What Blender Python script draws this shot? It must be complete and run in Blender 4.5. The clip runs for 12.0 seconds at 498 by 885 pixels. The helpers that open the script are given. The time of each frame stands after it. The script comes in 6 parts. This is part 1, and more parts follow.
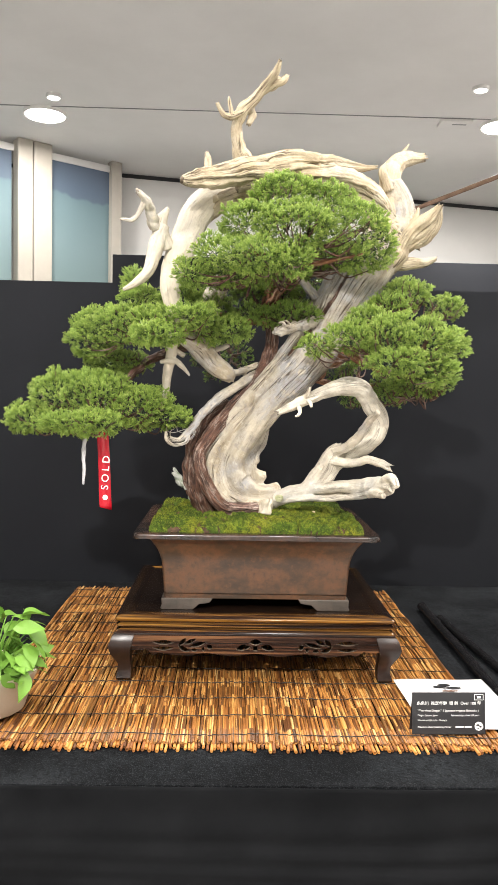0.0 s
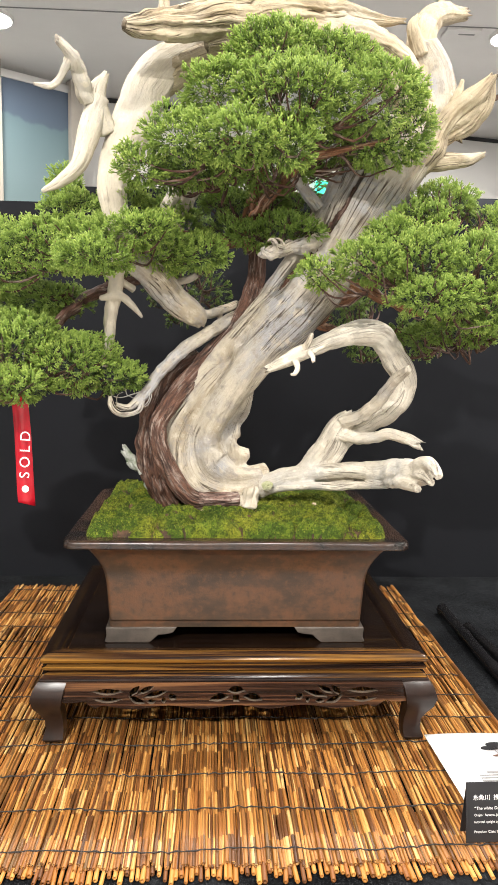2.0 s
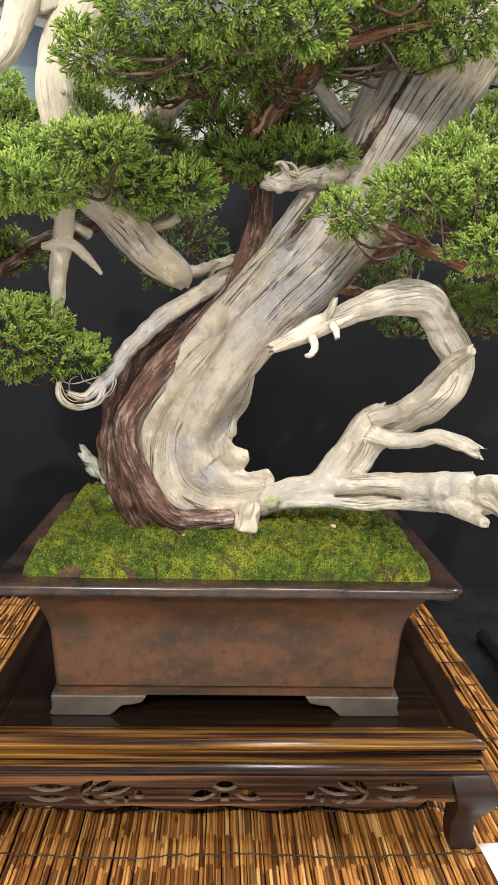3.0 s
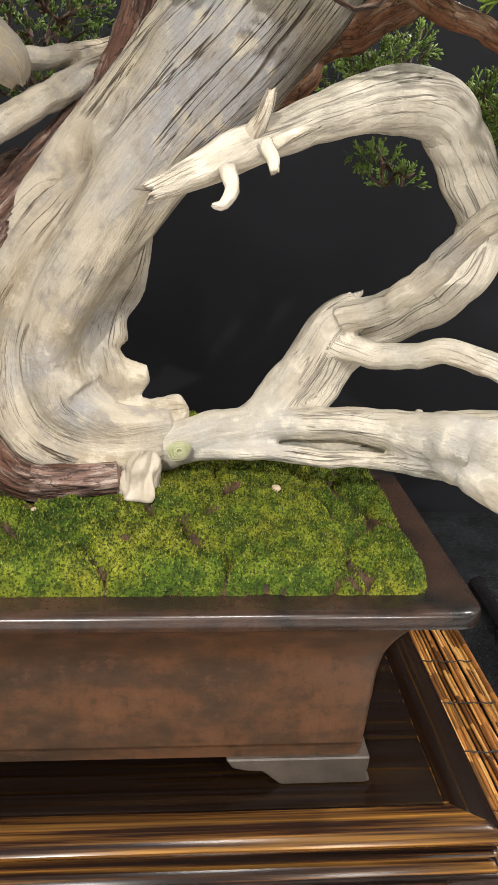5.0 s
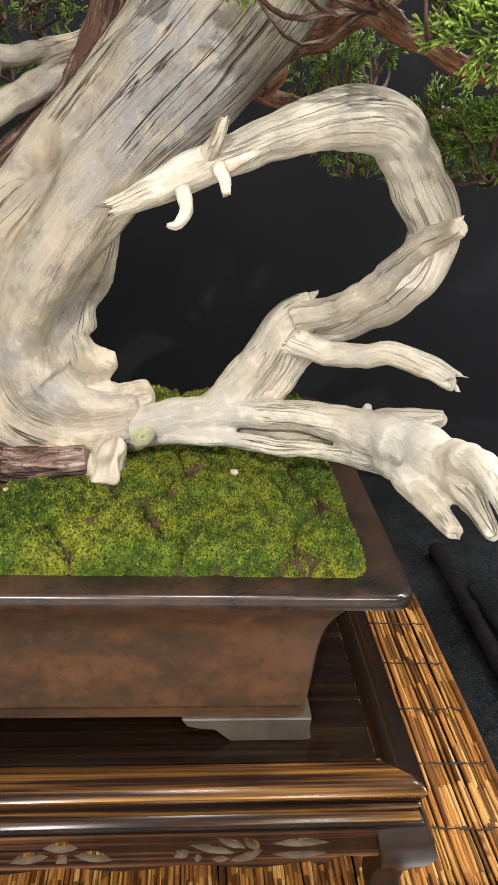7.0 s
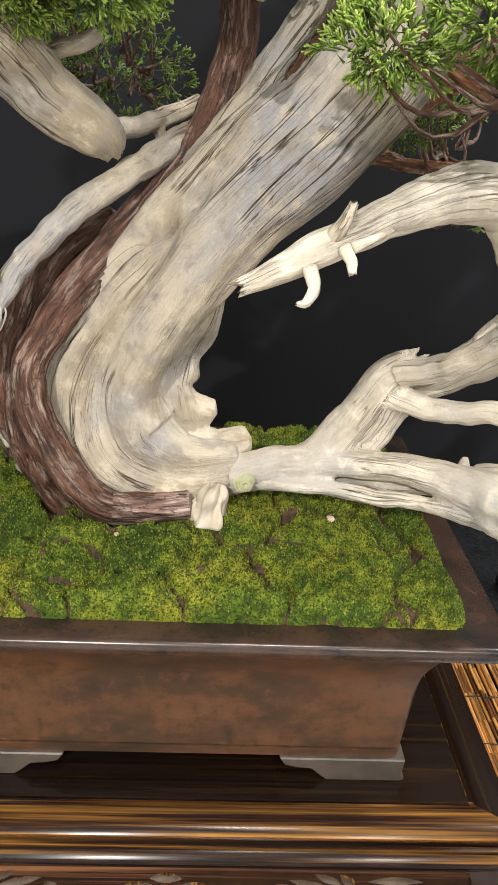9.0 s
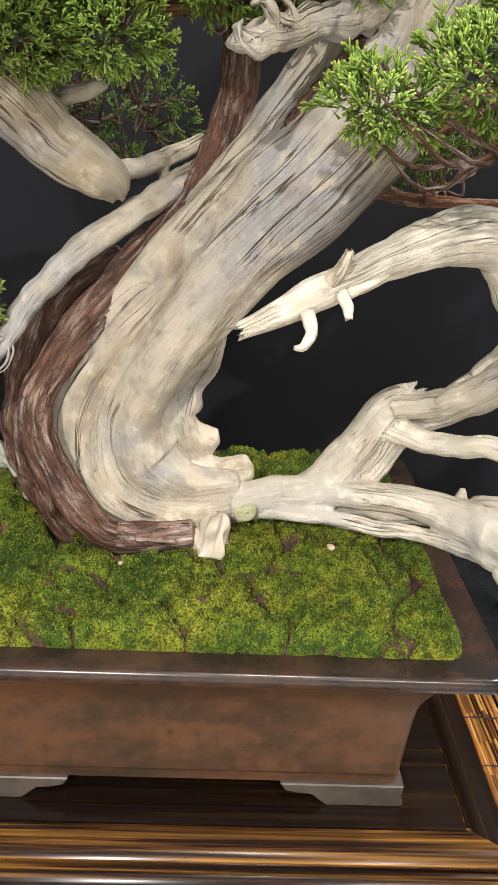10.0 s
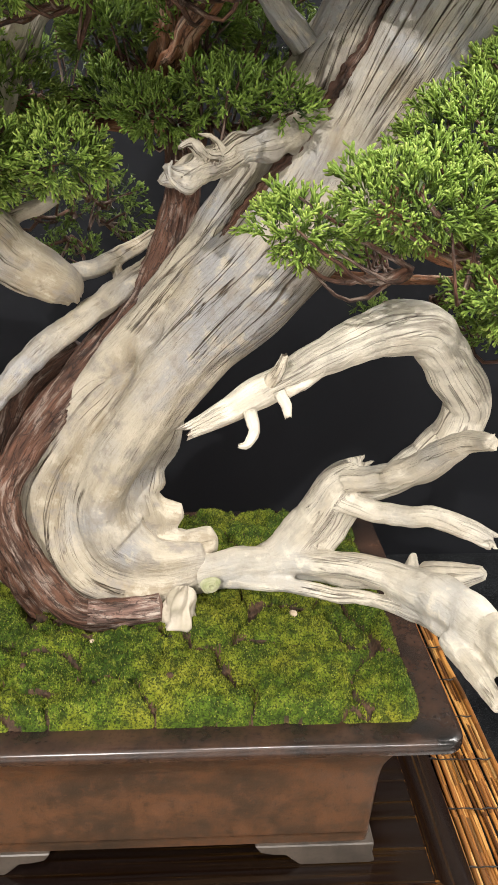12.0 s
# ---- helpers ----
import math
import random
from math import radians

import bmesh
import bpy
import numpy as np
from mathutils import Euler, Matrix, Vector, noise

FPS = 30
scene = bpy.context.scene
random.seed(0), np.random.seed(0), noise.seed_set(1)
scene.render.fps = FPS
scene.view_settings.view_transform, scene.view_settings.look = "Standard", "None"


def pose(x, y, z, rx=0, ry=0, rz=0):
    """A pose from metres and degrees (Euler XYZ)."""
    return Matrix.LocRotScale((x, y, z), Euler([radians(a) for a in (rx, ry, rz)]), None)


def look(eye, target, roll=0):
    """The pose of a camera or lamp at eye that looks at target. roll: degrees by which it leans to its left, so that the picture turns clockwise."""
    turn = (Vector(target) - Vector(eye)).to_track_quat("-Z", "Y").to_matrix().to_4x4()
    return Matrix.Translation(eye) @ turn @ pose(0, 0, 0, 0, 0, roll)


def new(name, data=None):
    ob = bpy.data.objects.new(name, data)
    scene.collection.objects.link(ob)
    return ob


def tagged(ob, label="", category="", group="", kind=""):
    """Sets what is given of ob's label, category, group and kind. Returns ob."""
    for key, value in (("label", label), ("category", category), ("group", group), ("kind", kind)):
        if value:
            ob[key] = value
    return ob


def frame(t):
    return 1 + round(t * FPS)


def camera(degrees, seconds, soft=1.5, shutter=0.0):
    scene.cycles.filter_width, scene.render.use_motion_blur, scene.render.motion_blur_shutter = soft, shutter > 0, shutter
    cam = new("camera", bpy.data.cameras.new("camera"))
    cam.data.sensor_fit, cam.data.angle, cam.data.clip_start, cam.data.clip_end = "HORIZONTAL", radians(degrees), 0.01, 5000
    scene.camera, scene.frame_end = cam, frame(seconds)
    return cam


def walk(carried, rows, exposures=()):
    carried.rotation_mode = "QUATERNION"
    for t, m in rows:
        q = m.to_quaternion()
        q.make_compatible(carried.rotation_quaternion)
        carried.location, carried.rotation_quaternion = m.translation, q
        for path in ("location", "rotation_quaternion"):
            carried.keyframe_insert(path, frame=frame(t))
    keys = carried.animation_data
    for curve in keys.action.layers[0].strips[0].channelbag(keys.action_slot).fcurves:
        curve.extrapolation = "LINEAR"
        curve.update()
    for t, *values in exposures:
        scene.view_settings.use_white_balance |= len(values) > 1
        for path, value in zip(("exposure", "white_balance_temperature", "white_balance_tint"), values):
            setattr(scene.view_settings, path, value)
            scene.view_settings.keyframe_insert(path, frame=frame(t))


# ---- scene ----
cam = camera(37.4, 12.0)
PATH = [
    (0, (-0.008, -0.018, 1.407), (0.04, 1.978, 1.284), 1.2),
    (0.5, (0.013, 0.015, 1.414), (0.039, 2.01, 1.284), 0.9),
    (1, (0.013, 0.144, 1.406), (0.062, 2.137, 1.244), 1.0),
    (1.5, (-0.009, 0.298, 1.406), (0.086, 2.285, 1.197), 1.2),
    (2, (0.008, 0.472, 1.405), (0.113, 2.454, 1.154), 1.1),
    (2.5, (0.039, 0.643, 1.406), (0.12, 2.619, 1.112), 1.3),
    (2.7, (0.037, 0.709, 1.411), (0.115, 2.684, 1.104), 1.5),
    (4.3, (0.086, 1.144, 1.393), (0.206, 3.054, 0.811), 1.7),
    (4.5, (0.098, 1.162, 1.389), (0.227, 3.062, 0.777), 1.8),
    (5, (0.126, 1.19, 1.381), (0.276, 3.069, 0.713), 2.1),
    (5.5, (0.143, 1.19, 1.393), (0.322, 3.054, 0.69), 2.6),
    (6, (0.151, 1.178, 1.401), (0.348, 3.021, 0.65), 3.0),
    (6.5, (0.155, 1.172, 1.416), (0.359, 3.006, 0.645), 3.5),
    (7, (0.148, 1.162, 1.433), (0.333, 2.984, 0.629), 3.8),
    (7.5, (0.131, 1.156, 1.443), (0.287, 2.972, 0.622), 4.0),
    (7.7, (0.121, 1.156, 1.449), (0.259, 2.975, 0.629), 4.0),
    (9.3, (0.084, 1.159, 1.488), (0.163, 2.988, 0.684), 3.3),
    (9.5, (0.085, 1.157, 1.493), (0.158, 2.987, 0.69), 3.3),
    (10, (0.09, 1.155, 1.51), (0.154, 2.989, 0.716), 3.1),
    (10.5, (0.097, 1.151, 1.525), (0.169, 2.991, 0.743), 2.7),
    (11, (0.097, 1.143, 1.548), (0.178, 2.988, 0.78), 2.0),
    (11.5, (0.104, 1.14, 1.563), (0.192, 2.992, 0.814), 1.3),
    (12, (0.116, 1.139, 1.574), (0.215, 2.997, 0.841), 0.7),
]
walk(cam, [(t, look(eye, target, roll)) for t, eye, target, roll in PATH], ((0.0, 0.13), (2.0, 0.05), (2.5, -0.04), (4.5, -0.22), (8.5, -0.20), (12.0, -0.10)))

# ---- light ----
world = bpy.data.worlds.new("hall")
scene.world = world
world.use_nodes = True
world.node_tree.nodes["Background"].inputs["Color"].default_value = (0.9, 0.93, 1.0, 1)
world.node_tree.nodes["Background"].inputs["Strength"].default_value = 0.15
CEIL = 3.2


def lamp(x, y, power, size=0.26, color=(1.0, 0.955, 0.905)):
    data = bpy.data.lights.new("downlight_and_fill", "AREA")
    data.shape, data.size, data.energy, data.color = "DISK", size, power, color
    ob = new("downlight_and_fill", data)
    ob.matrix_world = pose(x, y, CEIL - 0.035)
    return ob


# last two: unseen side lamps, added to lift the ceiling by bounced light
for lx, ly, power, size in ((-0.70, -1.30, 232, 0.09), (1.35, -0.9, 64, 0.26), (-1.24, 1.95, 56, 0.26), (1.66, 1.95, 66, 0.26), (-1.24, 4.85, 26, 0.26), (1.66, 4.79, 105, 0.26), (0.30, 0.75, 32, 0.26), (-4.2, 1.95, 50, 0.26), (4.4, 1.95, 150, 0.26)):
    lamp(lx, ly, power, size)


from mathutils.kdtree import KDTree


# ---- materials ----
def material(name, color=(0.5, 0.5, 0.5), rough=0.6, metal=0.0, spec=0.5):
    m = bpy.data.materials.new(name)
    m.use_nodes = True
    b = m.node_tree.nodes["Principled BSDF"]
    b.inputs["Base Color"].default_value = (*color, 1)
    b.inputs["Roughness"].default_value = rough
    b.inputs["Metallic"].default_value = metal
    b.inputs["Specular IOR Level"].default_value = spec
    return m


def node(m, kind, **values):
    n = m.node_tree.nodes.new(kind)
    for key, value in values.items():
        n.inputs[key.replace("_", " ")].default_value = value
    return n


def link(m, a, out, b, into):
    m.node_tree.links.new(a.outputs[out], b.inputs[into])


def bsdf(m):
    return m.node_tree.nodes["Principled BSDF"]


def ramp(m, source, out, stops):
    r = m.node_tree.nodes.new("ShaderNodeValToRGB")
    els = r.color_ramp.elements
    while len(els) < len(stops):
        els.new(0.5)
    for e, (p, c) in zip(els, stops):
        e.position, e.color = p, (*c, 1)
    link(m, source, out, r, "Fac")
    return r


def coords(m, kind="Object", scale=(1, 1, 1)):
    c = m.node_tree.nodes.new("ShaderNodeTexCoord")
    mp = m.node_tree.nodes.new("ShaderNodeMapping")
    mp.inputs["Scale"].default_value = scale
    link(m, c, kind, mp, "Vector")
    return mp


def noise_of(m, mapping, scale, detail=4.0, rough=0.55):
    n = node(m, "ShaderNodeTexNoise", Scale=scale, Detail=detail, Roughness=rough)
    link(m, mapping, "Vector", n, "Vector")
    return n


def mix(m, a, b, factor, blend="MIX", fa="Color", fb="Color", fo="Fac"):
    n = m.node_tree.nodes.new("ShaderNodeMix")
    n.data_type, n.blend_type = "RGBA", blend
    if isinstance(factor, float):
        n.inputs[0].default_value = factor
    else:
        link(m, factor, fo, n, 0)
    for source, name, i in ((a, fa, 6), (b, fb, 7)):
        if isinstance(source, tuple):
            n.inputs[i].default_value = (*source, 1)
        else:
            m.node_tree.links.new(source.outputs[name], n.inputs[i])
    return n


def bump(m, source, out, strength, distance, previous=None):
    b = node(m, "ShaderNodeBump", Strength=strength, Distance=distance)
    link(m, source, out, b, "Height")
    if previous:
        link(m, previous, "Normal", b, "Normal")
    return b


def paint(m, color_node, out="Color"):
    m.node_tree.links.new(color_node.outputs[out], bsdf(m).inputs["Base Color"])


def deadwood(name, base, tan, grey, wear=1.0):
    """Bleached wood: soft clouds of cream, tan and grey, fine parallel grain, long hair cracks."""
    m = material(name, rough=0.66, spec=0.3)
    fade = lambda v: (v, v, v)
    shade = lambda k: tuple(min(1, v * k) for v in base)
    grain = noise_of(m, coords(m, "UV", (330, 5, 1)), 1.0, 6.0, 0.66)
    fine = noise_of(m, coords(m, "UV", (1300, 22, 1)), 1.0, 4.0, 0.65)
    cloud = noise_of(m, coords(m, "Object"), 11.0, 5.0, 0.55)
    warm = noise_of(m, coords(m, "UV", (34, 4, 1)), 1.0, 6.0, 0.62)
    pale = noise_of(m, coords(m, "UV", (60, 14, 1)), 1.0, 5.0, 0.6)
    dirt = noise_of(m, coords(m, "Object"), 8.0, 4.0, 0.55)
    c = ramp(m, grain, "Fac", ((0.28, shade(0.84)), (0.46, shade(0.98)), (0.60, shade(1.02)), (0.80, shade(1.06))))
    c = mix(m, c, tan, ramp(m, warm, "Fac", ((0.46, fade(0)), (0.70, fade(0.8 * wear)))), fo="Color")
    c = mix(m, c, grey, ramp(m, cloud, "Fac", ((0.49, fade(0)), (0.62, fade(0.80 * wear)))), fa=2, fo="Color")
    mottle = noise_of(m, coords(m, "Object"), 44.0, 6.0, 0.64)
    c = mix(m, c, tuple(0.5 * (a + b) for a, b in zip(tan, grey)), ramp(m, mottle, "Fac", ((0.37, fade(0.8 * wear)), (0.485, fade(0)))), fa=2, fo="Color")
    c = mix(m, c, shade(1.17), ramp(m, mottle, "Fac", ((0.54, fade(0)), (0.64, fade(0.8)))), fa=2, fo="Color")
    c = mix(m, c, shade(1.14), ramp(m, pale, "Fac", ((0.52, fade(0)), (0.66, fade(0.6)))), fa=2, fo="Color")
    c = mix(m, c, tuple(v * 0.6 for v in tan), ramp(m, fine, "Fac", ((0.28, fade(0.55)), (0.40, fade(0)))), fa=2, fo="Color")
    # colour darkens with groove depth: cracks, seams, pockets and cut ends
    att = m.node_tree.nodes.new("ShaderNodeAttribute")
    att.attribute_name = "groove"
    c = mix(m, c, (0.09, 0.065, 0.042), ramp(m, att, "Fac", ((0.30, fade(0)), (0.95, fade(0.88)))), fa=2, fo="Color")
    worn = ramp(m, dirt, "Fac", ((0.50 - 0.06 * wear, fade(0)), (0.60 - 0.06 * wear, fade(min(1.0, 0.95 * wear)))))
    lines = []
    for wide, long, width, dark in ((30, 1.2, 0.0038, min(1.0, 0.95 * wear)), (85, 3.0, 0.0044, 0.85 * wear), (190, 7.0, 0.0055, 0.55 * wear)):
        n = noise_of(m, coords(m, "UV", (wide, long, 1)), 1.0, 3.0, 0.5)
        hair = ramp(m, n, "Fac", ((0.5 - 2 * width, fade(0)), (0.5 - width * 0.5, fade(dark)), (0.5 + width * 0.5, fade(dark)), (0.5 + 2 * width, fade(0))))
        line = mix(m, hair, worn, 1.0, "MULTIPLY")
        c = mix(m, c, (0.085, 0.060, 0.038), line, fa=2, fo=2)
        lines.append(line)
    paint(m, c, 2)
    b = bump(m, noise_of(m, coords(m, "UV", (46, 14, 1)), 1.0, 6.0, 0.66), "Fac", 0.6, 0.012)
    b = bump(m, mottle, "Fac", 0.35, 0.006, b)
    b = bump(m, grain, "Fac", 0.30, 0.0025, b)
    b = bump(m, fine, "Fac", 0.22, 0.0010, b)
    for line in lines[:2]:
        inv = m.node_tree.nodes.new("ShaderNodeInvert")
        m.node_tree.links.new(line.outputs[2], inv.inputs["Color"])
        b = bump(m, inv, "Color", 0.8, 0.003, b)
    link(m, b, "Normal", bsdf(m), "Normal")
    return m


M_DEAD = deadwood("bleached_deadwood", (0.485, 0.432, 0.340), (0.262, 0.203, 0.122), (0.345, 0.347, 0.358), 1.1)
M_DEAD_CREAM = deadwood("cream_bleached_deadwood", (0.55, 0.495, 0.395), (0.40, 0.335, 0.23), (0.44, 0.43, 0.41), 0.6)
M_DEAD_PALE = deadwood("clean_bleached_deadwood", (0.655, 0.605, 0.508), (0.41, 0.335, 0.225), (0.46, 0.455, 0.445), 0.8)
M_DEAD_TOP = deadwood("golden_deadwood", (0.50, 0.425, 0.30), (0.33, 0.235, 0.12), (0.45, 0.40, 0.32))


def bark_material(name, tint, grey):
    """Flaking juniper bark: long broken scales with dark splits between, greyed on the raised skin."""
    m = material(name, rough=0.62, spec=0.35)
    fade = lambda v: (v, v, v)
    strip = noise_of(m, coords(m, "UV", (150, 17, 1)), 1.0, 5.0, 0.62)
    fine = noise_of(m, coords(m, "UV", (700, 45, 1)), 1.0, 4.0, 0.66)
    patch = noise_of(m, coords(m, "Object"), 26.0, 5.0, 0.6)
    scale = node(m, "ShaderNodeTexVoronoi", Scale=1.0)
    scale.feature = "DISTANCE_TO_EDGE"
    warp = mix(m, coords(m, "UV", (150, 26, 1)), noise_of(m, coords(m, "UV", (90, 40, 1)), 1.0, 4.0, 0.6), 0.55, "LINEAR_LIGHT", fa="Vector", fb="Color")
    m.node_tree.links.new(warp.outputs[2], scale.inputs["Vector"])
    dark = tuple(v * 0.22 for v in tint)
    c = ramp(m, strip, "Fac", ((0.32, dark), (0.47, tuple(v * 0.62 for v in tint)), (0.58, tint), (0.72, tuple(v * 1.7 for v in tint))))
    c = mix(m, c, tuple(v * 1.55 for v in tint), ramp(m, patch, "Fac", ((0.46, fade(0)), (0.66, fade(0.7)))), fo="Color")
    c = mix(m, c, grey, ramp(m, noise_of(m, coords(m, "UV", (150, 22, 1)), 1.0, 8.0, 0.72), "Fac", ((0.51, fade(0)), (0.61, fade(0.85)))), fa=2, fo="Color")
    c = mix(m, c, (0.014, 0.009, 0.007), ramp(m, scale, "Distance", ((0.0, fade(0.75)), (0.05, fade(0)))), fa=2, fo="Color")
    c = mix(m, c, (0.014, 0.009, 0.007), ramp(m, fine, "Fac", ((0.33, fade(0.8)), (0.43, fade(0)))), fa=2, fo="Color")
    # darker where the grooves run deep
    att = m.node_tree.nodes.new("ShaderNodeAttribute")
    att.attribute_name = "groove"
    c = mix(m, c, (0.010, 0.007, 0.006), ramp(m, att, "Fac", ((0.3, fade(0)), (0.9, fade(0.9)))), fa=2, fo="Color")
    paint(m, c, 2)
    b = bump(m, ramp(m, scale, "Distance", ((0.0, fade(0)), (0.12, fade(1)))), "Color", 0.35, 0.002)
    b = bump(m, strip, "Fac", 0.8, 0.006, b)
    b = bump(m, fine, "Fac", 0.6, 0.002, b)
    link(m, b, "Normal", bsdf(m), "Normal")
    return m


M_BARK = bark_material("red_brown_bark", (0.122, 0.058, 0.037), (0.34, 0.265, 0.22))
M_BARK_BRANCH = bark_material("orange_brown_bark", (0.255, 0.112, 0.056), (0.46, 0.31, 0.21))
M_PEEL = bark_material("peeled_pinkish_bark", (0.24, 0.145, 0.115), (0.50, 0.42, 0.36))


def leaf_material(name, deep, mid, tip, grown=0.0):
    """Random tints from shoot to shoot; with grown, paler towards the young tips and darker where shade is painted in.
    """
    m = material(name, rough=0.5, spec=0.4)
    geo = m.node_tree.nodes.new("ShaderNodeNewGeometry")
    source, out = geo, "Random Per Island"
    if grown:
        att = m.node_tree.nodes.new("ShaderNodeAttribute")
        att.attribute_name = "growth_shade"
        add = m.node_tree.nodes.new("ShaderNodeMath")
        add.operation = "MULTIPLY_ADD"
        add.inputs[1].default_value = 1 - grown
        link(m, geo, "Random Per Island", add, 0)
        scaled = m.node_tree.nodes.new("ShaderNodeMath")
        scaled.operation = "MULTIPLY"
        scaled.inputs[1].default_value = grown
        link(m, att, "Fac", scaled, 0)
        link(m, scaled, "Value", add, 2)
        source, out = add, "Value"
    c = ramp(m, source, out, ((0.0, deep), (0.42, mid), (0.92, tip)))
    n = noise_of(m, coords(m, "Object"), 16.0, 3.0)
    c2 = mix(m, c, mid, ramp(m, n, "Fac", ((0.4, (0, 0, 0)), (0.65, (0.35, 0.35, 0.35)))), fo="Color")
    paint(m, c2, 2)
    tr = m.node_tree.nodes.new("ShaderNodeBsdfTranslucent")
    m.node_tree.links.new(c2.outputs[2], tr.inputs["Color"])
    ms = node(m, "ShaderNodeMixShader", Fac=0.14)
    link(m, bsdf(m), "BSDF", ms, 1)
    m.node_tree.links.new(tr.outputs["BSDF"], ms.inputs[2])
    link(m, ms, "Shader", m.node_tree.nodes["Material Output"], "Surface")
    return m


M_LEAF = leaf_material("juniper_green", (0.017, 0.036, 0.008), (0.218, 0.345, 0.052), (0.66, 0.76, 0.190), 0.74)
M_POTHOS = leaf_material("fresh_leaf_green", (0.075, 0.18, 0.022), (0.125, 0.27, 0.035), (0.22, 0.38, 0.065))


def moss_material():
    m = material("moss", rough=0.85, spec=0.25)
    fade = lambda v: (v, v, v)
    co = coords(m, "Object")
    patch, clump, fine = noise_of(m, co, 17.0, 4.0, 0.6), noise_of(m, co, 90.0, 4.0, 0.65), noise_of(m, co, 520.0, 3.0, 0.6)
    c = ramp(m, patch, "Fac", ((0.36, (0.036, 0.075, 0.006)), (0.47, (0.082, 0.135, 0.009)), (0.56, (0.150, 0.182, 0.011)), (0.70, (0.225, 0.225, 0.019))))
    c = mix(m, c, (0.026, 0.048, 0.005), ramp(m, clump, "Fac", ((0.38, fade(0.85)), (0.51, fade(0)))), fo="Color")
    c = mix(m, c, (0.27, 0.30, 0.035), ramp(m, clump, "Fac", ((0.54, fade(0)), (0.70, fade(0.6)))), fa=2, fo="Color")
    geo = m.node_tree.nodes.new("ShaderNodeNewGeometry")
    c = mix(m, c, (0.36, 0.38, 0.06), ramp(m, geo, "Random Per Island", ((0.60, fade(0)), (1.0, fade(0.8)))), fa=2, fo="Color")
    c = mix(m, c, (0.020, 0.034, 0.005), ramp(m, geo, "Random Per Island", ((0.0, fade(0.7)), (0.22, fade(0)))), fa=2, fo="Color")
    c = mix(m, c, (0.016, 0.026, 0.004), ramp(m, fine, "Fac", ((0.40, fade(0.9)), (0.52, fade(0)))), fa=2, fo="Color")
    paint(m, c, 2)
    link(m, bump(m, fine, "Fac", 0.8, 0.002), "Normal", bsdf(m), "Normal")
    return m


M_MOSS = moss_material()


def speckled(name, a, b, scale, rough=0.8, bump_by=0.4, spec=0.4, fine=300.0, bump_d=0.001):
    m = material(name, rough=rough, spec=spec)
    co = coords(m, "Object")
    n1, n2 = noise_of(m, co, scale, 6.0, 0.6), noise_of(m, co, fine, 3.0, 0.6)
    paint(m, mix(m, ramp(m, n1, "Fac", ((0.35, a), (0.65, b))), a, ramp(m, n2, "Fac", ((0.5, (0, 0, 0)), (0.75, (0.5, 0.5, 0.5)))), fo="Color"), 2)
    link(m, bump(m, n2, "Fac", bump_by, bump_d), "Normal", bsdf(m), "Normal")
    return m


M_SOIL = speckled("red_clay_soil", (0.030, 0.022, 0.016), (0.135, 0.075, 0.045), 70.0, 0.8, 0.7, 0.3, 420.0, 0.003)


def clay_material():
    """Brown unglazed clay with rusty and olive smears over the sides, fine pits and dark flecks."""
    m = material("unglazed_brown_clay", rough=0.40, spec=0.45)
    fade = lambda v: (v, v, v)
    smear, mottle = noise_of(m, coords(m, "Object", (3, 3, 6)), 3.2, 6.0, 0.66), noise_of(m, coords(m, "Object"), 62.0, 8.0, 0.70)
    pits = noise_of(m, coords(m, "Object"), 420.0, 3.0, 0.6)
    c = ramp(m, smear, "Fac", ((0.32, (0.030, 0.021, 0.014)), (0.46, (0.058, 0.032, 0.018)), (0.58, (0.098, 0.045, 0.021)), (0.75, (0.078, 0.044, 0.027))))
    c = mix(m, c, (0.042, 0.026, 0.016), ramp(m, mottle, "Fac", ((0.36, fade(0.8)), (0.50, fade(0)))), fo="Color")
    c = mix(m, c, (0.130, 0.058, 0.027), ramp(m, mottle, "Fac", ((0.53, fade(0)), (0.68, fade(0.6)))), fa=2, fo="Color")
    c = mix(m, c, (0.030, 0.020, 0.014), ramp(m, pits, "Fac", ((0.28, fade(0.7)), (0.38, fade(0)))), fa=2, fo="Color")
    paint(m, c, 2)
    link(m, ramp(m, mottle, "Fac", ((0.3, fade(0.30)), (0.7, fade(0.55)))), "Color", bsdf(m), "Roughness")
    link(m, bump(m, pits, "Fac", 0.25, 0.0008, bump(m, mottle, "Fac", 0.12, 0.003)), "Normal", bsdf(m), "Normal")
    return m


M_CLAY = clay_material()
M_RIM = speckled("dark_brown_clay", (0.011, 0.0103, 0.0100), (0.056, 0.030, 0.020), 20.0, 0.24, 0.08, 0.5, 260.0, 0.0005)
M_FOOT = speckled("grey_brown_clay", (0.036, 0.030, 0.025), (0.088, 0.070, 0.056), 20.0, 0.42, 0.1, 0.45, 260.0, 0.0005)


